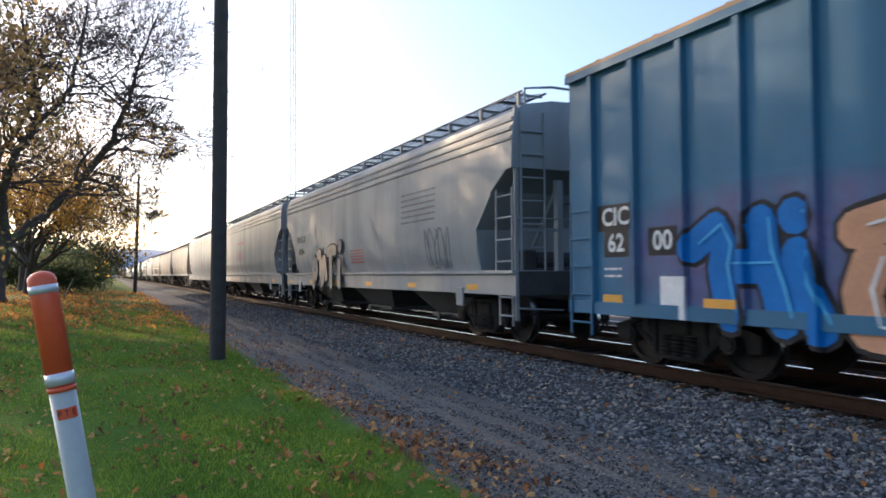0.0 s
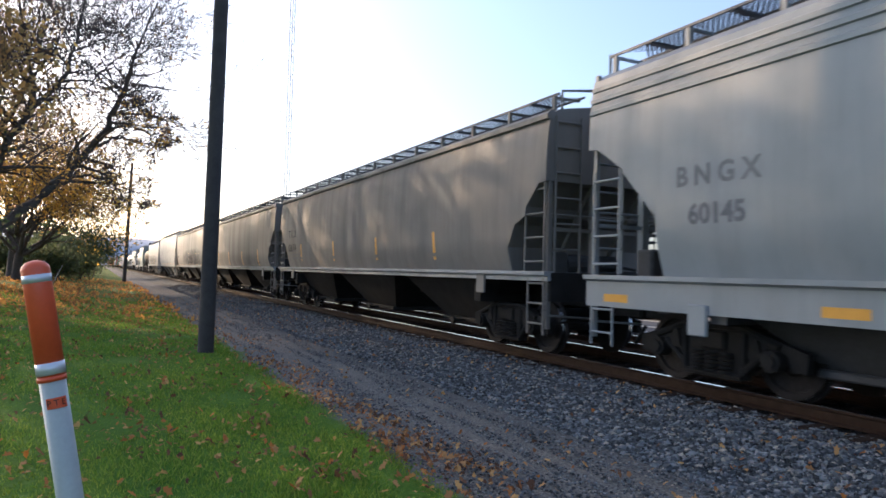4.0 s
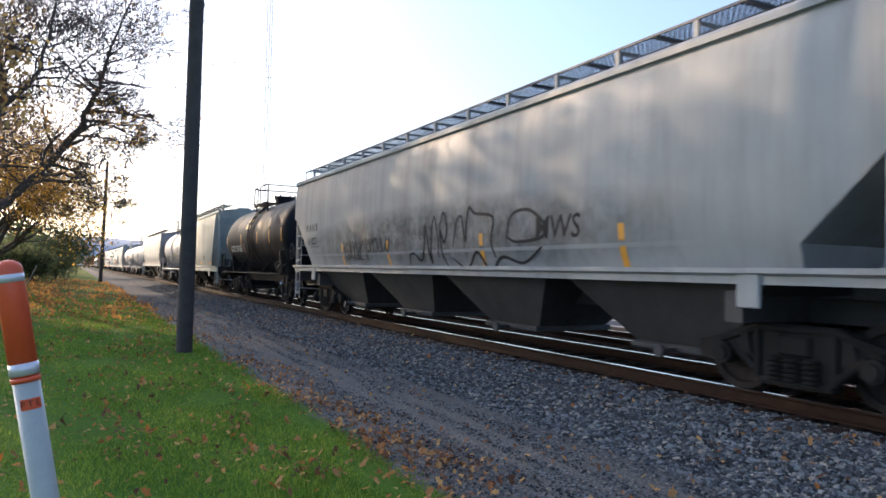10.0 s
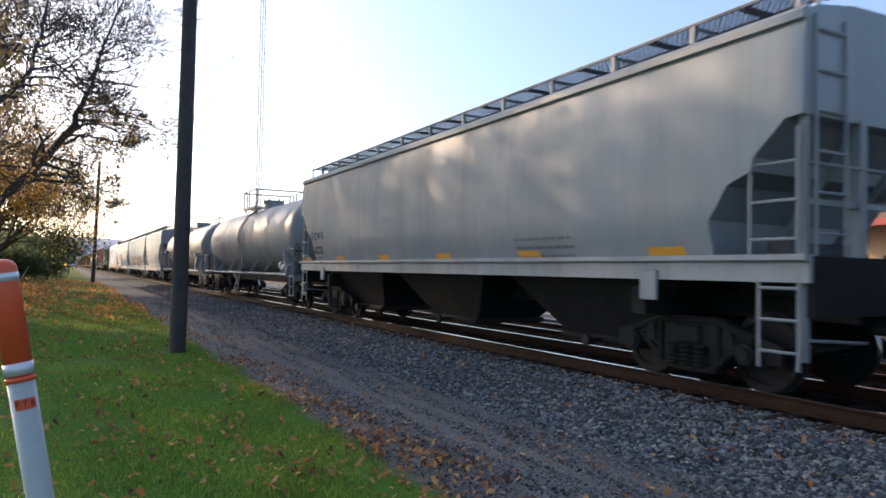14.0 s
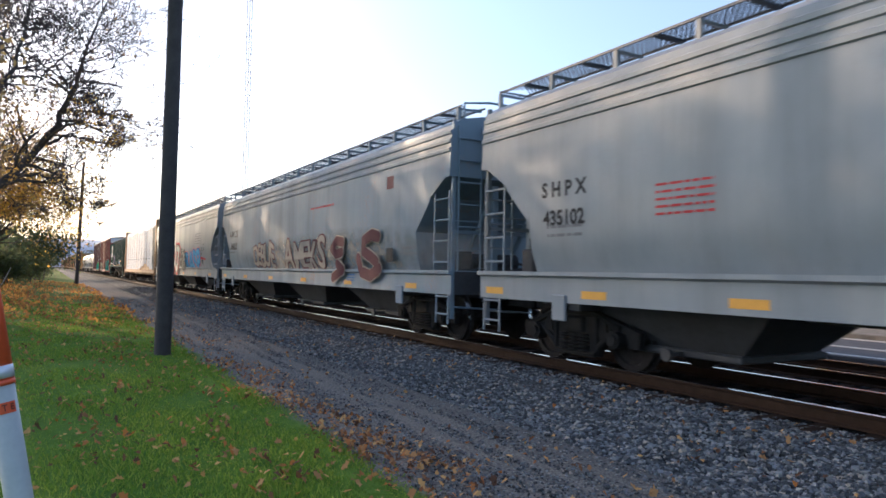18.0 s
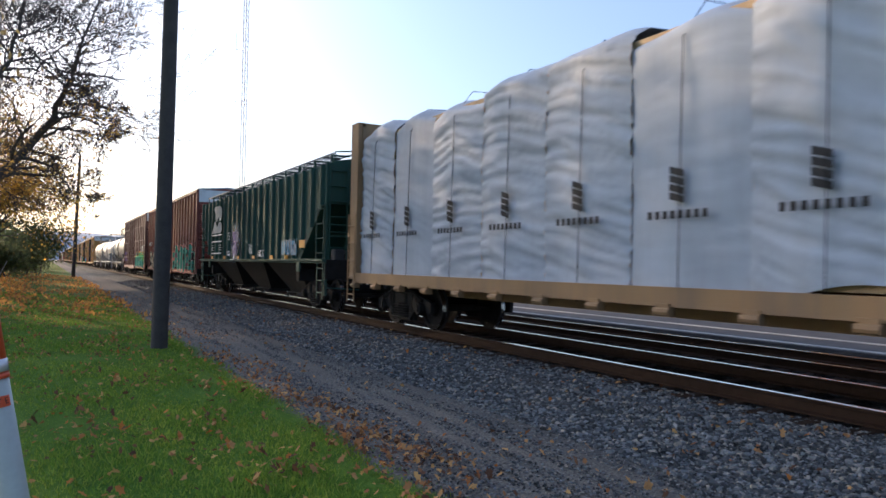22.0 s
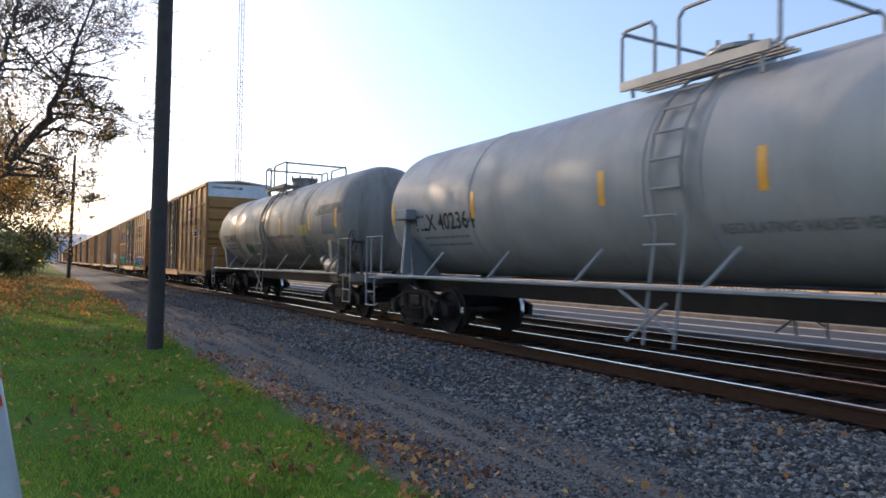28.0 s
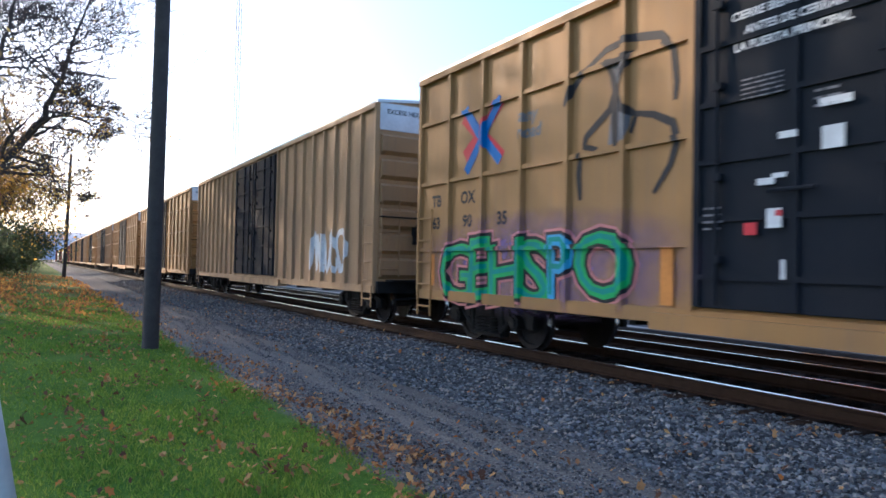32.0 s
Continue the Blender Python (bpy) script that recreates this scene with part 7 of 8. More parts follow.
        if i:
            soft_spray(c, hb - 3.5, 1.45, 7.0, 1.7, g, M["m_purple"])
            graffiti(c, "GEHSPO", hb - 3.4, 1.28, 1.32, g, (M["g_green"], M["g_green"], M["g_green"], M["g_green"], M["g_sky"], M["g_green"]), INK, M["g_pink"], 1.12, 0.0, None, "green and blue graffiti lettering", M["g_teal"])
            lettered(c, "graffiti_patch", M["g_orange"], [(rect(0.16, 0.6), hb - 0.55, 1.3, {"up": 0.008}), (rect(0.16, 0.5), hb - 2.75, 1.35, {"up": 0.008}), (rect(0.2, 0.7), hb - 6.3, 1.3, {"up": 0.03})], g, "orange painted bars")
            soft_spray(c, -5.6, 1.4, 7.0, 1.5, g, M["m_pink"])
            burner(c, -4.85, 1.2, 5.2, 0.95, g, (M["g_sky"], M["g_green"]), M["g_blue"], M["g_pink"], INK, 321, "blue and green interlocked graffiti")
            wild(c, -8.3, 1.2, 1.1, 0.7, g, (M["g_pink"], M["g_purple"]), M["g_red"], 322, 2, 0.06, "pink sprayed tag")
            scrawl(c, -hb + 0.5, 2.8, 0.5, 0.5, g, M["g_sky"], 323, 0.03, 4, "pale blue sprayed tag")
            o = hb - 5.4
            fig = [[(-0.6, 0.40), (-0.2, 0.58), (0.25, 0.62), (0.75, 0.52), (0.95, 0.30), (1.0, -0.1), (0.98, -0.33)], [(-0.62, 0.38), (-0.85, 0.2), (-0.98, -0.05)],
                   [(-0.22, 0.44), (-0.08, 0.2), (-0.03, -0.03), (-0.12, -0.25), (-0.38, -0.42), (-0.58, -0.55), (-0.62, -0.68), (-0.35, -0.75)], [(0.28, 0.40), (0.10, 0.15), (0.03, -0.03), (0.12, -0.25), (0.35, -0.40), (0.26, -0.62)],
                   [(0.35, -0.38), (0.65, -0.45), (0.95, -0.60), (1.02, -0.82), (0.92, -1.10), (0.66, -1.43)], [(-0.68, -0.75), (-0.72, -1.05), (-0.68, -1.42)], [(-0.02, -0.1), (-0.03, -0.45), (-0.02, -0.75)], [(-0.25, 0.42), (0.0, 0.36), (0.3, 0.42)]]
            lettered(c, "sprayed_figure", INK, [(ribbon([(a + (p - a) * q / 3, b2 + (p2 - b2) * q / 3) for (a, b2), (p, p2) in zip(ln, ln[1:]) for q in range(3)] + [ln[-1]], 0.055, True), o, 3.75, {"up": 0.005 + 0.0008 * k}) for k, ln in enumerate(fig)], g, "large thin black sprayed hourglass shape")
            lettered(c, "sprayed_figure", M["grey_ink"], [(([(-0.18, 0.40), (0.24, 0.38), (0.03, 0.02)], [(0, 1, 2)]), o, 3.75, {"up": 0.003}), (([(0.0, -0.05), (0.26, -0.4), (0.2, -0.7), (-0.15, -0.72), (-0.1, -0.3)], [(0, 1, 2, 3, 4)]), o, 3.75, {"up": 0.003})], g)
    lab = "faded tan boxcar with black doors"
    c, L, sd, hb = boxcar(lab, 493.9, 515.9, M["tan"], 5.05, (-2.5, 2.55), M["door_black"], "post", None, M["roof_white"])
    g = sd
    scrawl(c, -hb + 3.0, 1.7, 2.5, 1.0, g, M["g_white"], 91, 0.08, 5, "white sprayed tag")
    u = 515.9
    for i in range(7):
        boxcar("ochre high-roof boxcar with black doors, far along the train", u, u + 21.3, M[("yellow", "yellow", "tan", "yellow", "tan", "yellow", "yellow")[i]], 5.05, (-2.5, 2.55), M["door_black"], "batten", None, M["roof_white"])
        u += 21.3
    for i in range(8):
        if i % 3 == 2:
            hopper("grey covered hopper at the tail of the train", u, u + 18.6, M["grey_b"], "rib")
        else:
            boxcar("oxide-red boxcar at the tail of the train", u, u + 18.6, M["red"], 4.7, (-1.4, 1.4), None, "post", None, None, 1)
        u += 18.6


build_train()

# ---- lawn side: marker post, poles, wire, mast ----


def marker_post():
    base, top = Vector((-7.942, 2.912, -0.30)), Vector((-8.238, 2.988, 1.374))
    up = (top - base).normalized()
    m = Matrix.Translation(base) @ Vector((0, 0, 1)).rotation_difference(up).to_matrix().to_4x4()
    h = (top - base).length
    t = thing("marker_post", "leaning orange and white plastic utility marker post", "marker post", at=m)
    r = 0.046

    def sleeve(name, mat, z0, z1, rr, dome=False, label=""):
        bm = bmesh.new()
        n = 20
        prof = [(rr, z0), (rr, z1)]
        if dome:
            prof = [(rr, z0), (rr, z1 - rr * 0.7)] + [(rr * math.cos(a), z1 - rr * 0.7 + rr * 0.7 * math.sin(a)) for a in (0.4, 0.8, 1.15, 1.45)]
        R = [[bm.verts.new((q * math.cos(2 * math.pi * i / n), q * math.sin(2 * math.pi * i / n), z)) for i in range(n)] for q, z in prof]
        for A, B in zip(R, R[1:]):
            for i in range(n):
                bm.faces.new((A[i], A[(i + 1) % n], B[(i + 1) % n], B[i]))
        bm.faces.new(R[0][::-1])
        bm.faces.new(R[-1])
        return part(name, bm, mat, t, label, True)
    sleeve("pipe", M["white_plastic"], 0.0, h - 0.40, r, False, "white plastic pipe")
    sleeve("cap", M["orange_plastic"], h - 0.44, h, r + 0.003, True, "domed orange plastic cap")
    sleeve("band", M["silver_tape"], h - 0.085, h - 0.055, r + 0.0045, False, "silver reflective band")
    sleeve("band", M["silver_tape"], h - 0.43, h - 0.385, r + 0.0048, False, "silver reflective band")
    sleeve("band", M["orange_plastic"], h - 0.455, h - 0.437, r + 0.004, False, "orange band")
    # label with its three marks, wrapped on the side that faces the path
    bm = bmesh.new()
    for k in range(8):
        a0, a1 = radians(-125 + k * 11), radians(-125 + (k + 1) * 11)
        q = r + 0.002
        bm.faces.new([bm.verts.new((q * math.cos(a), q * math.sin(a), z)) for a, z in ((a0, h - 0.555), (a1, h - 0.555), (a1, h - 0.515), (a0, h - 0.515))])
    part("sticker", bm, M["orange_plastic"], t, "orange sticker")
    bm = bmesh.new()
    for k, ch in enumerate("PTE"):
        vs, fs = lettering(ch, 0.032)
        ac = radians(-112 + k * 29)
        q = r + 0.004
        out = [bm.verts.new((q * math.cos(ac + x / q), q * math.sin(ac + x / q), h - 0.535 + y)) for x, y in vs]
        for f in fs:
            bm.faces.new([out[i] for i in f])
    part("lettering", bm, M["cable"], t, "dark letters on the sticker")


marker_post()


def utility_pole(x, y, h, r0, r1, label, lean=(0, 0)):
    z = ground_z(x, y)
    t = thing("utility_pole", label, "utility pole", "utility poles", pose(x, y, z - 0.3, lean[0], lean[1], 0))
    bm = bmesh.new()
    n = 18
    R = []
    for i in range(7):
        k = i / 6
        r = r0 + (r1 - r0) * k
        R.append([bm.verts.new((r * math.cos(2 * math.pi * j / n) + 0.01 * math.sin(3 * k), r * math.sin(2 * math.pi * j / n), (h + 0.3) * k)) for j in range(n)])
    for A, B in zip(R, R[1:]):
        for j in range(n):
            bm.faces.new((A[j], A[(j + 1) % n], B[(j + 1) % n], B[j]))
    bm.faces.new(R[-1])
    part("shaft", bm, M["pole"], t, smooth=True)
    bm = bmesh.new()
    box(bm, -0.05, 0.05, -0.06, 0.06, h - 0.1, h + 0.18, bev=0.01)
    rod(bm, (0, 0, h + 0.18), (0, 0, h + 0.45), 0.04, 8)
    part("insulator", bm, M["cable"], t)
    return t


POLE = (-6.14, 13.9)
FAR_POLE = (-5.95, 69.5)
utility_pole(*POLE, 10.5, 0.152, 0.125, "dark creosoted wooden utility pole standing in the lawn", (0, 0.3))
utility_pole(*FAR_POLE, 10.9, 0.17, 0.12, "thin distant wooden utility pole beside the track", (0, 1.3))


def hanging_wire():
    a, b = Vector((POLE[0] + 0.05, POLE[1], 10.6)), Vector((FAR_POLE[0] + 0.3, FAR_POLE[1], 10.9))
    bm = bmesh.new()
    pts = [a.lerp(b, i / 30) - Vector((0, 0, 1.0 * 4 * (i / 30) * (1 - i / 30))) for i in range(31)]
    pipe(bm, pts, 0.012, 5)
    t = thing("overhead_wire", "thin black overhead wire between the poles", "wire")
    part("wire", bm, M["cable"], t)


hanging_wire()


def radio_mast():
    t = thing("radio_mast", "tall slender lattice radio mast far behind the train", "radio mast", at=pose(36.4, 186, -0.3))
    H, w = 100.0, 0.75
    legs = [(w * math.cos(a), w * math.sin(a)) for a in (0.3, 2.394, 4.489)]
    for x, y in legs:
        bm = bmesh.new()
        rod(bm, (x, y, 0), (x, y, H), 0.10, 6)
        part("leg", bm, M["tower"], t)
    step = 1.6
    bm = bmesh.new()
    k = 0
    while k * step < H - step:
        z = k * step
        for i in range(3):
            p, q = legs[i], legs[(i + 1) % 3]
            rod(bm, (*p, z), (*q, z), 0.035, 4)
            rod(bm, (*p, z), (*q, z + step), 0.035, 4)
        k += 1
    o = part("lattice_bracing", bm, M["tower"], t)
    o["kind"] = "stuff"
    for z in (58.0, 27.0, 44.0):
        bm = bmesh.new()
        rod(bm, (-0.8, 0, z), (-2.4, 0, z), 0.05, 5)
        rod(bm, (-2.4, 0, z - 0.6), (-2.4, 0, z + (7.0 if z > 50 else 1.2)), 0.045, 5)
        part("antenna", bm, M["tower"], t)


radio_mast()

# ---- trees ----


class Wood:
    def __init__(self, seed):
        self.v, self.f, self.tips, self.rng = [], [], [], random.Random(seed)

    def tube(self, pts, rads, n):
        base = len(self.v)
        for i, (p, r) in enumerate(zip(pts, rads)):
            d = (pts[min(i + 1, len(pts) - 1)] - pts[max(0, i - 1)]).normalized()
            u = d.orthogonal().normalized()
            w_ = d.cross(u)
            for j in range(n):
                a = 2 * math.pi * j / n
                self.v.append(tuple(p + (u * math.cos(a) + w_ * math.sin(a)) * r))
        for i in range(len(pts) - 1):
            for j in range(n):
                a, b = base + i * n + j, base + i * n + (j + 1) % n
                self.f.append((a, b, b + n, a + n))

    def grow(self, p, d, length, r, depth, up=0.12):
        rng = self.rng
        pts, rads = [p.copy()], [r]
        seg = 4 if depth > 2 else 3
        q = p.copy()
        for i in range(seg):
            d = (d + Vector((rng.gauss(0, 0.16), rng.gauss(0, 0.16), rng.gauss(0.02, 0.12) + up * 0.35))).normalized()
            q = q + d * length / seg
            pts.append(q.copy())
            rads.append(r * (1 - 0.5 * (i + 1) / seg))
        self.tube(pts, rads, 8 if depth > 4 else 5 if depth > 2 else 3)
        if depth == 0:
            self.tips.append(pts[-1])
            self.tips.append(pts[1])
            return
        if depth <= 2:
            self.tips.append(pts[-1])
        kids = 3 if depth > 1 else 4
        for k in range(kids):
            s = rng.uniform(0.35, 1.0) if k else 1.0
            i = min(seg - 1, int(s * seg))
            b = pts[i].lerp(pts[i + 1], min(1.0, s * seg - i))
            side = Vector((rng.gauss(0, 1), rng.gauss(0, 1), rng.gauss(0.1, 0.6)))
            side = (side - d * side.dot(d)).normalized()
            spread = rng.uniform(0.35, 0.95) if k else rng.uniform(0.1, 0.4)
            nd = (d * math.cos(spread) + side * math.sin(spread)).normalized()
            self.grow(b, nd, length * rng.uniform(0.62, 0.86), max(0.011, rads[i] * rng.uniform(0.5, 0.68)), depth - 1, up)


def leaf_cloud(points, count, spread, size, seed):
    rng = np.random.default_rng(seed)
    P = np.array(points)
    idx = rng.integers(0, len(P), count)
    c = P[idx] + rng.normal(0, spread, (count, 3))
    a = rng.normal(size=(count, 3))
    a /= np.linalg.norm(a, axis=1)[:, None]
    b = np.cross(a, rng.normal(size=(count, 3)))
    b /= np.linalg.norm(b, axis=1)[:, None]
    s = size * rng.uniform(0.6, 1.3, (count, 1))
    V = np.stack([c - a * s, c + b * s * 0.55, c + a * s, c - b * s * 0.55], 1).reshape(-1, 3)
    F = np.arange(count * 4).reshape(-1, 4)
    return V, F


def tree(label, x, y, trunk_h, r, first, depth, seed, clouds, limbs=None):
    z = ground_z(x, y)
    t = thing("tree", label, "tree", "autumn trees", pose(x, y, z - 0.15))
    wd = Wood(seed)
    top = Vector((0.15, 0.0, trunk_h))
    wd.tube([Vector((0, 0, 0)), Vector((0, 0, 0.35)), Vector((0.03, 0.02, trunk_h * 0.5)), top], [r * 1.45, r * 1.08, r * 0.95, r * 0.9], 12)
    for d, ln, rr in limbs:
        wd.grow(top - Vector((0, 0, 0.3)), Vector(d).normalized(), ln, r * rr, depth)
    me = mesh_np("trunk", wd.v, wd.f)
    obj("trunk", me, t, (M["bark"],), "dark rough trunk with spreading limbs", smooth=True)
    for mat, count, spread, size, keep, lab in clouds:
        pts = [p for p in wd.tips if keep(p)]
        if not pts:
            continue
        V, F = leaf_cloud(pts, count, spread, size, seed + count)
        o = obj("crown", mesh_np("crown", V, F), t, (M[mat],), lab)
        o["kind"] = "stuff"
    return t


def sparse(p, edge, share):
    """Keeps every tip inboard of the edge and a share of those beyond it."""
    return p.x < edge or (p.x * 91.7 + p.y * 37.3) % 1.0 < share


def along(pts, k):
    """A point on a smooth line through pts, k from 0 to 1."""
    f = min(k, 0.9999) * (len(pts) - 1)
    i = int(f)
    f -= i
    p0, p1, p2, p3 = (pts[min(max(j, 0), len(pts) - 1)] for j in (i - 1, i, i + 1, i + 2))
    return 0.5 * ((2 * p1) + (p2 - p0) * f + (2 * p0 - 5 * p1 + 4 * p2 - p3) * f * f + (3 * p1 - p0 - 3 * p2 + p3) * f * f * f)


def spreading_tree():
    """The old tree that leans over the lawn: long crooked limbs, bare twigs and thin withered leaves."""
    x, y = -12.9, 38.0
    z = ground_z(x, y) - 0.15
    t = thing("tree", "large autumn tree with dark spreading limbs, half bare", "tree", "autumn trees", pose(x, y, z))
    wd = Wood(11)
    rng = wd.rng
    wd.tube([Vector((0, 0, 0)), Vector((0.0, 0, 0.4)), Vector((0.1, 0, 1.6)), Vector((0.45, 0, 3.0))], [0.72, 0.52, 0.44, 0.40], 12)
    # crooked limbs: points, radius at the fork, side shoots
    limbs = (([(0.4, 0.0, 2.7), (2.4, 0.1, 4.6), (4.3, 0.3, 7.0), (5.5, 0.2, 9.6), (6.0, 0.0, 11.6), (7.0, -0.3, 14.6)], 0.25, 30),
             ([(4.2, 0.3, 6.9), (5.5, 0.0, 7.5), (6.6, -0.2, 7.4), (7.3, -0.4, 6.9)], 0.09, 12),
             ([(5.5, 0.2, 9.4), (6.4, 0.4, 9.4), (7.4, 0.6, 8.7)], 0.07, 9),
             ([(3.2, 0.2, 5.5), (5.0, 0.5, 5.5), (5.7, 0.7, 5.0), (6.1, 0.8, 3.9)], 0.08, 11),
             ([(0.4, 0.0, 2.9), (0.6, -1.2, 5.8), (1.8, -1.9, 8.2), (1.6, -2.0, 10.8), (0.9, -2.2, 14.4)], 0.24, 26),
             ([(1.7, -1.9, 8.0), (3.0, -2.0, 9.6), (3.6, -2.1, 12.0), (4.0, -2.3, 15.5)], 0.14, 24),
             ([(3.0, -2.0, 9.6), (4.2, -1.6, 10.0), (5.4, -1.2, 11.4), (6.0, -0.8, 13.0)], 0.07, 12),
             ([(0.3, 0.2, 2.6), (-0.6, 2.2, 6.0), (0.8, 3.6, 9.4), (1.6, 4.4, 13.0)], 0.22, 22),
             ([(0.2, 0.0, 2.6), (-2.4, 0.6, 6.0), (-3.6, 0.4, 9.5), (-3.8, 0.0, 13.0)], 0.24, 16))
    for pts, r, shoots in limbs:
        P = [Vector(p) for p in pts]
        n = 5 * (len(P) - 1)
        line = [along(P, i / n) + Vector((rng.gauss(0, 0.05), rng.gauss(0, 0.05), rng.gauss(0, 0.05))) * (i > 0) for i in range(n + 1)]
        wd.tube(line, [max(0.02, r * (1 - 0.88 * i / n)) for i in range(n + 1)], 7)
        reach = (P[-1] - P[0]).length
        for k in range(shoots):
            f = 0.22 + 0.78 * (k + rng.random()) / shoots
            p = along(P, f)
            d = (along(P, min(1.0, f + 0.03)) - along(P, f - 0.03)).normalized()
            side = Vector((rng.gauss(0.25, 1), rng.gauss(0, 1), rng.gauss(0.15, 0.7)))
            side = (side - d * side.dot(d)).normalized()
            nd = (d * rng.uniform(0.3, 0.8) + side).normalized()
            wd.grow(p, nd, min(2.6, 0.28 * reach) * rng.uniform(0.55, 1.1), max(0.018, r * (1 - 0.85 * f) * 0.5), 4, rng.uniform(-0.15, 0.2))
    obj("trunk", mesh_np("trunk", wd.v, wd.f), t, (M["bark"],), "dark rough trunk with spreading limbs", smooth=True)
    for mat, count, spread, size, keep, lab in (
            ("leaf_brown", 34000, 0.18, 0.045, lambda p: p.z > 7.5 and sparse(p, 3.0, 0.18), "brown withered leaves"),
            ("leaf_brown", 8000, 0.12, 0.042, lambda p: p.x > 3.0, "a few brown leaves on the outer twigs"),
            ("leaf_gold", 4200, 0.14, 0.06, lambda p: 4 < p.z < 9.0 and sparse(p, 5.0, 0.5), "golden leaves on the lower boughs"),
            ("leaf_dull", 4500, 0.2, 0.06, lambda p: p.z < 9.5 and p.x < 5.0, "dull olive-brown leaves")):
        V, F = leaf_cloud([p for p in wd.tips if keep(p)], count, spread, size, 11 + count)
        o = obj("crown", mesh_np("crown", V, F), t, (M[mat],), lab)
        o["kind"] = "stuff"


spreading_tree()
LOW = [((0.7, 0.1, 0.7), 2.9, 0.6), ((-0.6, 0.4, 0.8), 3.0, 0.6), ((0.1, -0.7, 0.8), 2.8, 0.6), ((0.1, 0.3, 1.0), 3.3, 0.7), ((0.8, -0.5, 0.30), 2.3, 0.5), ((-0.7, -0.5, 0.5), 2.6, 0.5)]
tree("golden autumn tree with a low crown at the lawn's edge", -12.6, 50.0, 2.0, 0.26, 4, 5, 23,
     [("leaf_gold", 11000, 0.42, 0.085, lambda p: p.z < 7.0, "golden leaves"), ("leaf_amber", 3500, 0.40, 0.085, lambda p: p.z > 5.0, "thin brownish-gold leaves"), ("leaf_green", 2500, 0.5, 0.08, lambda p: p.z < 3.0, "dull green leaves")], LOW)
tree("tall amber-leaved tree behind the lawn", -13.4, 56.0, 3.2, 0.34, 4, 5, 24,
     [("leaf_amber", 5000, 0.40, 0.085, lambda p: sparse(p, 3.6, 0.4), "amber and brown leaves")], [(d, ln * 1.4, rr) for d, ln, rr in LOW])
tree("dense olive-brown tree behind the lawn", -17.6, 36.0, 2.6, 0.40, 4, 5, 29,
     [("leaf_dull", 9000, 0.4, 0.12, lambda p: True, "dull olive-brown leaves"), ("leaf_green", 5000, 0.6, 0.11, lambda p: p.z < 6, "dull green leaves")], [(d, ln * 1.5, rr) for d, ln, rr in LOW])
for x, y, seed, leaves in ((-18.3, 34.5, 45, 16000), (-19.5, 66.0, 46, 1500)):
    tree("tall leafy tree at the edge of the lawn", x, y, 4.6, 0.42, 4, 5, seed,
         [("leaf_dull", leaves, 0.45, 0.13, lambda p: True, "dull olive-brown leaves")], [(d, ln * 2.0, rr) for d, ln, rr in LOW])
for x, y, seed in ((-15.4, 80.0, 42), (-15.5, 112.0, 44)):
    tree("tall half-bare tree in the woods along the track", x, y, 4.0, 0.34, 4, 5, seed,
         [("leaf_brown", 1200, 0.4, 0.12, lambda p: True, "withered brown leaves")], [(d, ln * 1.3, rr) for d, ln, rr in LOW])


def bush(x, y, h, w_, seed, mat, label):
    z = ground_z(x, y)
    t = thing("bush", label, "bush", "bushes beyond the lawn", pose(x, y, z - 0.1))
    wd = Wood(seed)
    rng = random.Random(seed)
    for k in range(9):
        wd.grow(Vector((rng.uniform(-w_, w_) * 0.4, rng.uniform(-w_, w_) * 0.4, 0)), Vector((rng.gauss(0, 0.5), rng.gauss(0, 0.5), 1)).normalized(), h * 0.45, 0.05, 2)
    obj("stem", mesh_np("stem", wd.v, wd.f), t, (M["bark"],))
    V, F = leaf_cloud(wd.tips, 3500, h * 0.13, 0.13, seed)
    V[:, 2] = np.maximum(V[:, 2], 0.02)
    o = obj("crown", mesh_np("crown", V, F), t, (M[mat],), "dense dull green leaves")
    o["kind"] = "stuff"


for i, (x, y, h, w_, m) in enumerate(((-11.4, 58, 2.6, 2.6, "leaf_green"), (-9.6, 66, 2.8, 2.6, "leaf_green"), (-12.5, 68, 3.6, 3.0, "leaf_green"), (-14.5, 62, 2.6, 3.0, "leaf_green"), (-10.2, 78, 3.4, 3.0, "leaf_green"), (-9.4, 92, 3.6, 3.0, "leaf_green"))):
    bush(x, y, h, w_, 50 + i, m, "dense dark green bush at the edge of the lawn")


def far_woods():
    """The line of trees that borders the track in the distance."""
    rng = np.random.default_rng(77)
    pts = []
    for k in range(90):
        y = 95 + k * 5.0
        x = -11.5 - 0.012 * (y - 95) - rng.uniform(0, 14)
        h = rng.uniform(4.0, 8.5)
        n = 26
        pts.append(np.stack([x + rng.normal(0, 1.7, n), y + rng.normal(0, 2.2, n), h * rng.uniform(0.12, 1.0, n)], 1))
    V, F = leaf_cloud(np.concatenate(pts), 26000, 0.55, 0.36, 78)
    V[:, 2] = np.maximum(V[:, 2], -0.2)
    o = obj("far_woods", mesh_np("far_woods", V, F), None, (M["leaf_green"],))
    tagged(o, "distant dark line of autumn woods beside the track", "woods", kind="stuff")


far_woods()
bm = bmesh.new()
rod(bm, (0, 0, 0), (0.5, 0.0, 1.15), 0.03, 6)
stake = thing("stake", "thin pale leaning stake beside the bushes", "stake", at=pose(-10.6, 50, ground_z(-10.6, 50)))
part("rod", bm, M["concrete"], stake)

# ---- beyond the tracks: station house, fence, hills ----


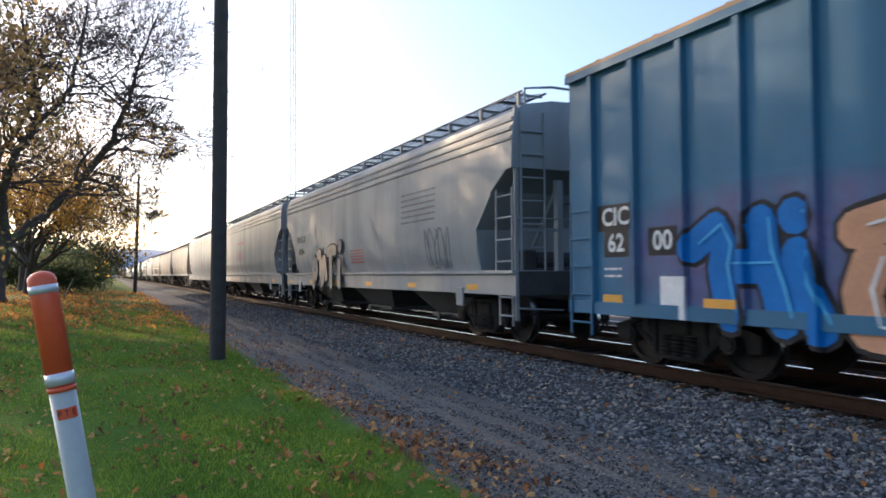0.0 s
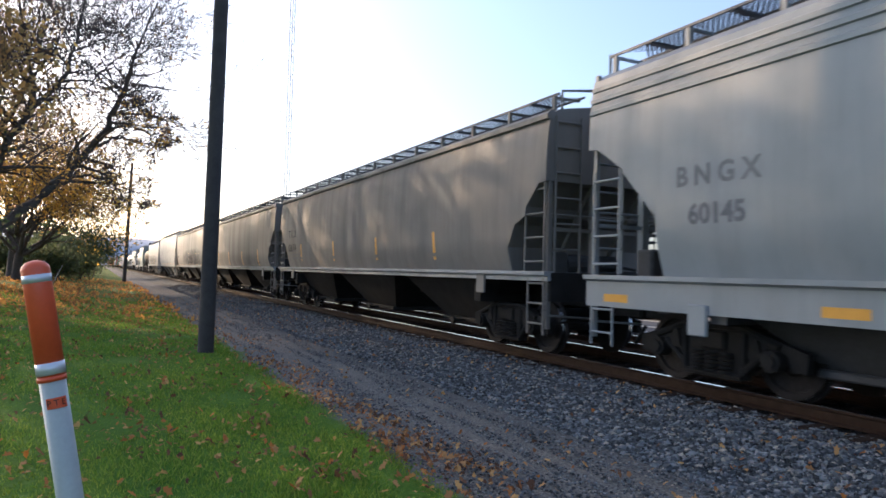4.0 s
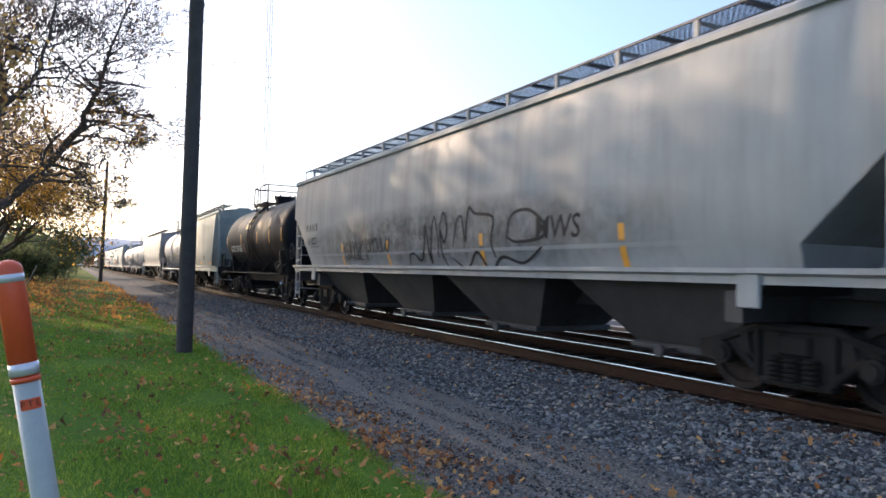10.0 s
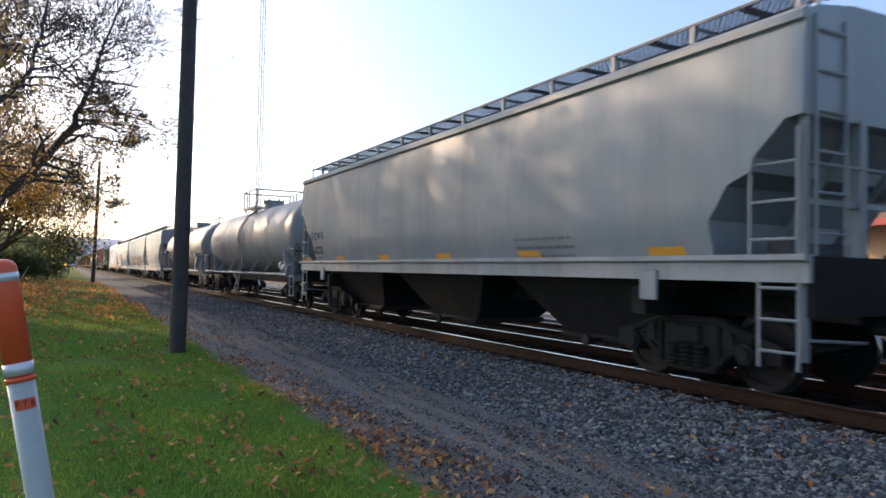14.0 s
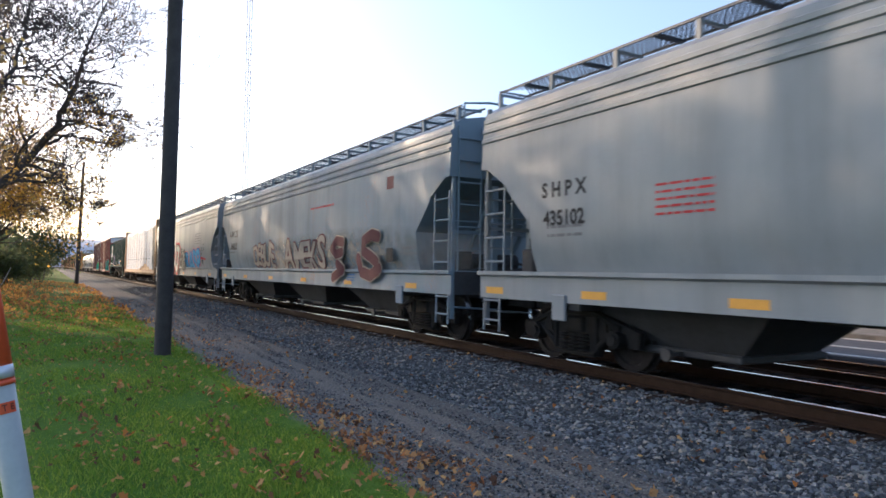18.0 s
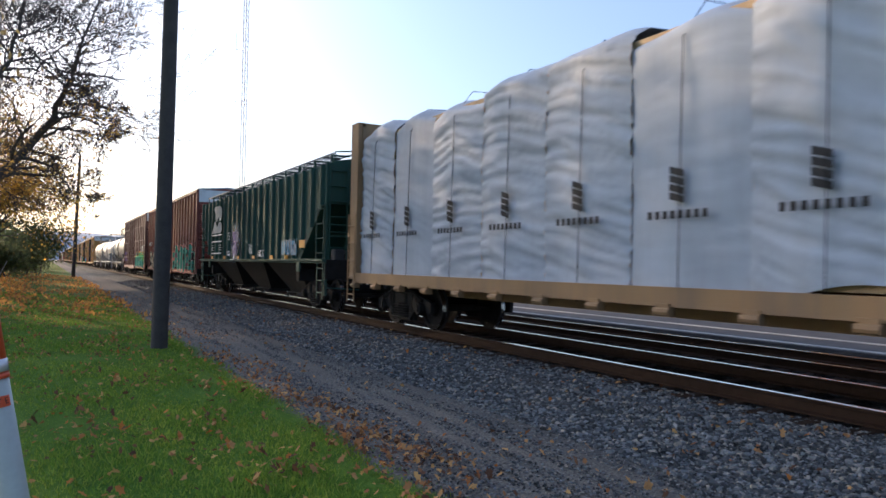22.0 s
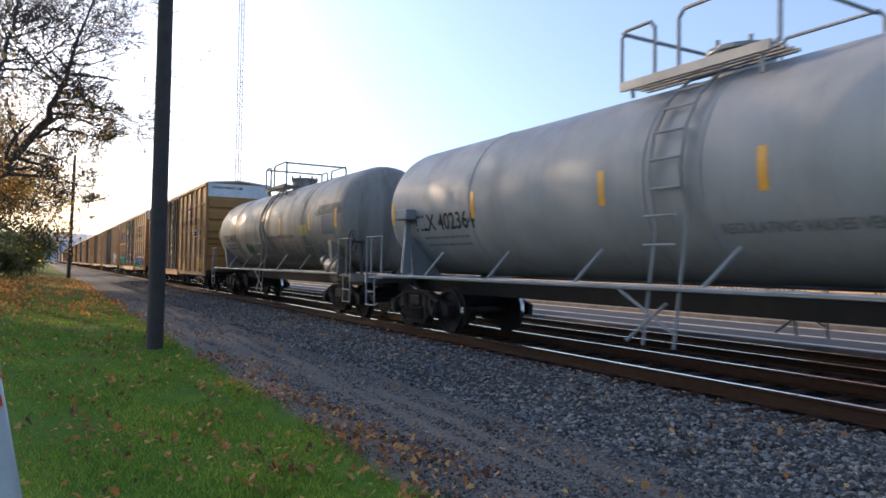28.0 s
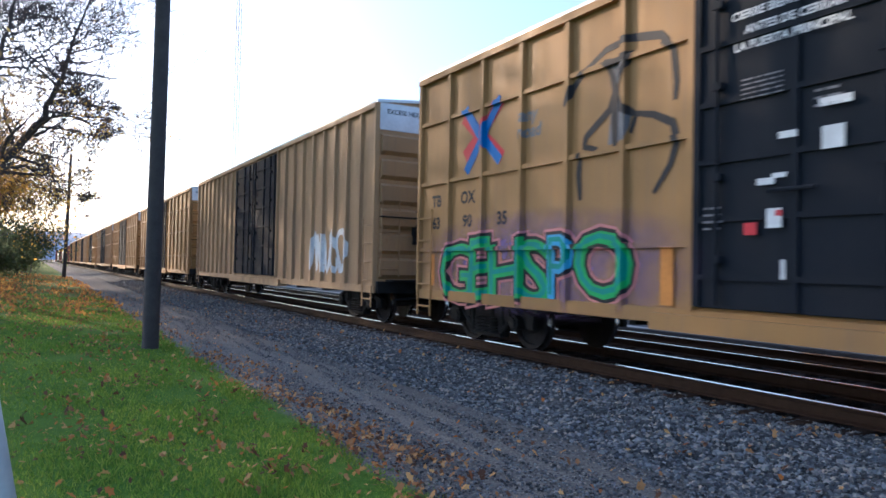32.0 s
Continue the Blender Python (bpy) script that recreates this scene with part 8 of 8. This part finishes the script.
def station():
    t = thing("station_building", "buff plastered station building with brown roof and red fascia", "building", at=pose(30, 10, -0.12))
    bm = bmesh.new()
    box(bm, 0, 9, -12, 14, 0, 4.3)
    part("wall", bm, M["stucco"], t, "buff plaster walls")
    bm = bmesh.new()
    e, r = 1.6, 8.2
    A = [bm.verts.new(p) for p in ((-2.2, -14, 4.3), (11, -14, 4.3), (11, 16, 4.3), (-2.2, 16, 4.3))]
    B = [bm.verts.new(p) for p in ((4.4, -7, r), (4.4, 9, r))]
    for q in ((A[0], A[1], B[0]), (A[1], A[2], B[1], B[0]), (A[2], A[3], B[1]), (A[3], A[0], B[0], B[1]), (A[3], A[2], A[1], A[0])):
        bm.faces.new(q)
    part("roof", bm, M["roof_brown"], t, "brown tiled hip roof")
    bm = bmesh.new()
    box(bm, -2.3, -2.1, -14.1, 16.1, 4.15, 4.5)
    box(bm, -2.3, 11.1, -14.2, -14.0, 4.15, 4.5)
    part("fascia", bm, M["fascia_red"], t, "red painted fascia")
    for y in np.arange(-11.5, 14, 2.6):
        bm = bmesh.new()
        box(bm, -1.6, -1.4, y - 0.1, y + 0.1, 0, 4.2)
        rod(bm, (-1.5, y, 3.2), (-0.05, y, 4.2), 0.08, 4)
        rod(bm, (-1.5, y, 3.3), (-1.5, y + 0.9, 4.2), 0.07, 4)
        part("porch_post", bm, M["timber"], t, "brown timber post with braces")
    for y in np.arange(-10.2, 14, 2.6):
        bm = bmesh.new()
        box(bm, -0.06, 0.02, y - 0.55, y + 0.55, 1.0, 2.7)
        wn = part("window", bm, M["timber"], t)
        bm = bmesh.new()
        box(bm, -0.075, -0.06, y - 0.45, y + 0.45, 1.1, 2.6)
        part("pane", bm, M["dark_glass"], wn)


station()


def fence():
    t = thing("picket_fence", "low yellowish slatted fence along the far platform", "fence", at=pose(15.5, 0, -0.12))
    for z in (0.3, 0.85):
        bm = bmesh.new()
        box(bm, 0.02, 0.06, -8, 42, z, z + 0.07)
        part("fence_rail", bm, M["wood"], t)
    bm = bmesh.new()
    box(bm, -0.012, 0.012, -0.04, 0.04, 0.05, 1.05)
    first = part("slat", bm, M["wood"], t)
    first.matrix_basis = pose(0, -8, 0)
    for k in range(1, 250):
        obj("slat", first.data, t).matrix_basis = pose(0, -8 + 0.2 * k, 0)


fence()
bm = bmesh.new()
box(bm, 6.4, 11.3, -60, 240, -0.6, -0.24)
deck = part("platform", bm, M["asphalt"], None)
tagged(deck, "dark asphalt platform with a pale edge beyond the tracks", "platform", kind="structure")
for x in (6.55, 8.3, 10.6):
    bm = bmesh.new()
    box(bm, x, x + 0.22, -60, 240, -0.238, -0.225)
    part("platform_edge", bm, M["concrete"], deck, "pale concrete strip")


def hills():
    vs, fs = [], []
    n = 160
    for i in range(n + 1):
        a = radians(-75 + 150 * i / n)
        d = 1500.0
        h = 58 + 16 * noise.noise((i * 0.045, 0.3, 0)) + 5 * noise.noise((i * 0.31, 2.0, 0)) + 1.6 * noise.noise((i * 1.3, 5.0, 0))
        for dd, hh in ((d, -2.0), (d + 60, h * 0.55), (d + 200, h), (d + 500, h * 0.8)):
            vs.append((dd * math.sin(a), dd * math.cos(a), hh))
        if i:
            for k in range(3):
                p = (i - 1) * 4 + k
                fs.append((p, p + 4, p + 5, p + 1))
    o = obj("backdrop", mesh_np("backdrop", vs, fs), None, (M["hill"],), smooth=True)
    tagged(o, "low hazy wooded hills on the horizon", "hills", kind="structure")


hills()

# ---- loose stones, fallen leaves, grass ----


def scatter_y(rng, n, near, far):
    """More pieces close by than far off."""
    k = rng.random(n)
    return near * (far / near) ** k


def stones(name, count, x0, x1, near, far, s0, s1, seed, label, mat="stone"):
    rng = np.random.default_rng(seed)
    x = rng.uniform(x0, x1, count)
    y = scatter_y(rng, count, near, far)
    z = np.array([ground_z(a, b) for a, b in zip(x, y)])
    cube = np.array([(-1, -1, -1), (1, -1, -1), (1, 1, -1), (-1, 1, -1), (-1, -1, 1), (1, -1, 1), (1, 1, 1), (-1, 1, 1)], float) * 0.6
    V = cube[None] * rng.uniform(0.55, 1.25, (count, 8, 3))
    ang = rng.uniform(0, 6.28, (count, 2))
    c, s = np.cos(ang[:, 0]), np.sin(ang[:, 0])
    X = V[..., 0] * c[:, None] - V[..., 1] * s[:, None]
    Y = V[..., 0] * s[:, None] + V[..., 1] * c[:, None]
    c, s = np.cos(ang[:, 1]), np.sin(ang[:, 1])
    Y2 = Y * c[:, None] - V[..., 2] * s[:, None]
    Z = Y * s[:, None] + V[..., 2] * c[:, None]
    size = rng.uniform(s0, s1, (count, 1)) * (0.7 + 0.6 * rng.random((count, 1)) ** 3)
    P = np.stack([X * size + x[:, None], Y2 * size + y[:, None], Z * size * 0.75 + (z + 0.2 * size[:, 0])[:, None]], -1).reshape(-1, 3)
    q = np.array([(0, 2, 1), (0, 3, 2), (4, 5, 6), (4, 6, 7), (0, 1, 5), (0, 5, 4), (1, 2, 6), (1, 6, 5), (2, 3, 7), (2, 7, 6), (3, 0, 4), (3, 4, 7)])
    F = (q[None] + 8 * np.arange(count)[:, None, None]).reshape(-1, 3)
    o = obj(name, mesh_np(name, P, F), None, (M[mat],))
    tagged(o, label, "gravel", kind="stuff")


stones("ballast_stones", 42000, -3.4, -0.95, 2.2, 60, 0.022, 0.042, 7, "loose angular grey ballast stones")
stones("path_gravel", 26000, -5.5, -3.2, 2.2, 40, 0.008, 0.02, 8, "fine dark gravel on the path")
# stones of the track bed, with the shade beneath the train in their colour
stones("track_ballast", 16000, -0.95, 6.5, 2.0, 60, 0.022, 0.042, 9, "ballast stones between the rails, blackened by oil and painted shade", "shaded_oily_stone")


def fallen_leaves(count, x0, x1, near, far, seed, name="fallen_leaves", dens=None, mat="leaf_fallen", big=1.0, steep=0.35):
    rng = np.random.default_rng(seed)
    x = rng.uniform(x0, x1, count)
    y = scatter_y(rng, count, near, far)
    if dens is not None:
        keep = rng.random(count) < np.array([dens(a, b) for a, b in zip(x, y)])
        x, y = x[keep], y[keep]
    count = len(x)
    z = np.array([ground_z(a, b) for a, b in zip(x, y)]) + rng.uniform(0.028, 0.062, count)
    s = rng.uniform(0.026, 0.056, count) * big
    a = rng.uniform(0, 6.28, count)
    out = []
    # a lobed leaf, curled about its rib
    shape = np.array([(-1.0, 0.0), (-0.35, 0.55), (-0.1, 0.35), (0.35, 0.75), (0.45, 0.3), (1.0, 0.0), (0.45, -0.3), (0.35, -0.75), (-0.1, -0.35), (-0.35, -0.55)])
    curl = rng.uniform(-0.2, 0.9, count)
    P = np.zeros((count, 10, 3))
    ca, sa = np.cos(a), np.sin(a)
    P[..., 0] = (shape[None, :, 0] * ca[:, None] - shape[None, :, 1] * sa[:, None]) * s[:, None] + x[:, None]
    P[..., 1] = (shape[None, :, 0] * sa[:, None] + shape[None, :, 1] * ca[:, None]) * s[:, None] + y[:, None]
    tilt = rng.normal(0, steep, (count, 2))
    P[..., 2] = z[:, None] + s[:, None] * (curl[:, None] * np.abs(shape[None, :, 1]) + tilt[:, :1] * shape[None, :, 0] + tilt[:, 1:] * shape[None, :, 1])
    F = np.array([(0, 1, 9), (1, 2, 8, 9), (2, 3, 4), (2, 4, 6, 8), (4, 5, 6), (6, 7, 8)], dtype=object)
    faces = [tuple(i + 10 * k for i in f) for k in range(count) for f in F]
    o = obj(name, mesh_np(name, P.reshape(-1, 3), faces), None, (M[mat],))
    tagged(o, "curled brown and orange fallen leaves", "fallen leaves", kind="stuff")




def clumps(a, b):
    """Leaves lie in drifts: a share to keep at each place."""
    k = noise.noise((a * 1.1, b * 0.8, 3.0)) + 0.6 * noise.noise((a * 3.1, b * 2.4, 8.0))
    return min(1.0, max(0.10, 0.30 + 1.3 * k + 0.04 * max(0.0, b - 8.0)))


def border(a, b):
    """Thick along the edge of the lawn, thinning out down the path and with distance."""
    k = max(0.0, 1.0 - abs(a + 5.25 + 0.3 * noise.noise((b * 0.5, 2.0, 0))) / 0.55)
    return k * (1.0 if 5.0 < b < 13.0 else 0.35) * (0.65 + 0.7 * noise.noise((a * 2, b * 0.9, 5.0)))


def bands(a, b):
    """Litter under the trees, in drifts with grass between them."""
    k = noise.noise((a * 0.35, b * 0.22, 6.0)) + 0.5 * noise.noise((a * 1.2, b * 0.7, 2.0))
    return min(1.0, max(0.04, (b - 20) / 12)) * min(1.0, max(0.12, 0.55 + 1.6 * k))


fallen_leaves(13000, -14, -5.5, 2.2, 30, 21, "lawn_leaves", clumps, "leaf_fallen", 0.76, 0.55)
fallen_leaves(10000, -6.0, -4.5, 3.0, 40, 22, "edge_leaves", border, "leaf_fallen", 0.68, 0.5)
fallen_leaves(1500, -4.9, -1.0, 2.5, 40, 23, "ballast_leaves", clumps, "leaf_fallen", 0.75, 0.5)
fallen_leaves(12000, -16, -5.2, 19, 75, 24, "leaf_litter", bands, "leaf_litter", 1.5, 0.9)


def grass(count, seed):
    rng = np.random.default_rng(seed)
    x = -5.62 - 9.5 * rng.random(count) ** 1.3 + rng.normal(0, 0.10, count)
    y = scatter_y(rng, count, 2.3, 34)
    z = np.array([ground_z(a, b) for a, b in zip(x, y)])
    h = rng.uniform(0.025, 0.065, count) * (0.75 + 0.5 * np.sin(x * 3.1) * np.sin(y * 2.3))
    wd = rng.uniform(0.003, 0.006, count) * (1 + y / 12)
    a = rng.uniform(0, 6.28, count)
    lean = rng.normal(0, 0.5, (count, 2))
    P = np.zeros((count, 3, 3))
    for k, s in ((0, -1), (1, 1)):
        P[:, k, 0], P[:, k, 1], P[:, k, 2] = x + s * wd * np.cos(a), y + s * wd * np.sin(a), z - 0.004
    P[:, 2, 0], P[:, 2, 1], P[:, 2, 2] = x + lean[:, 0] * h, y + lean[:, 1] * h, z + h
    o = obj("grass", mesh_np("grass", P.reshape(-1, 3), np.arange(count * 3).reshape(-1, 3)), None, (M["blade"],))
    tagged(o, "short green lawn grass", "grass", kind="stuff")


grass(170000, 31)

# ---- motion of the train ----


def motions():
    times = (0.0, 4.0, 8.0, 12.0, 16.0, 20.0, 24.0, 28.0, 32.0)
    for car, u in CARS:
        walk(car, [(t, pose(0, u - speed_place(t), 0)) for t in times])
    # wheels roll without slipping; those alike share one set of keys
    for k, wheels in WHEELS.items():
        lead = wheels[0]
        walk(lead, [(i / 30, pose(0, 0.89 * k, 0.457, math.degrees(speed_place(i / 30) / 0.457))) for i in range(961)])
        ad = lead.animation_data
        for o in wheels[1:]:
            o.rotation_mode = "QUATERNION"
            o.animation_data_create()
            o.animation_data.action = ad.action
            o.animation_data.action_slot = ad.action_slot


motions()
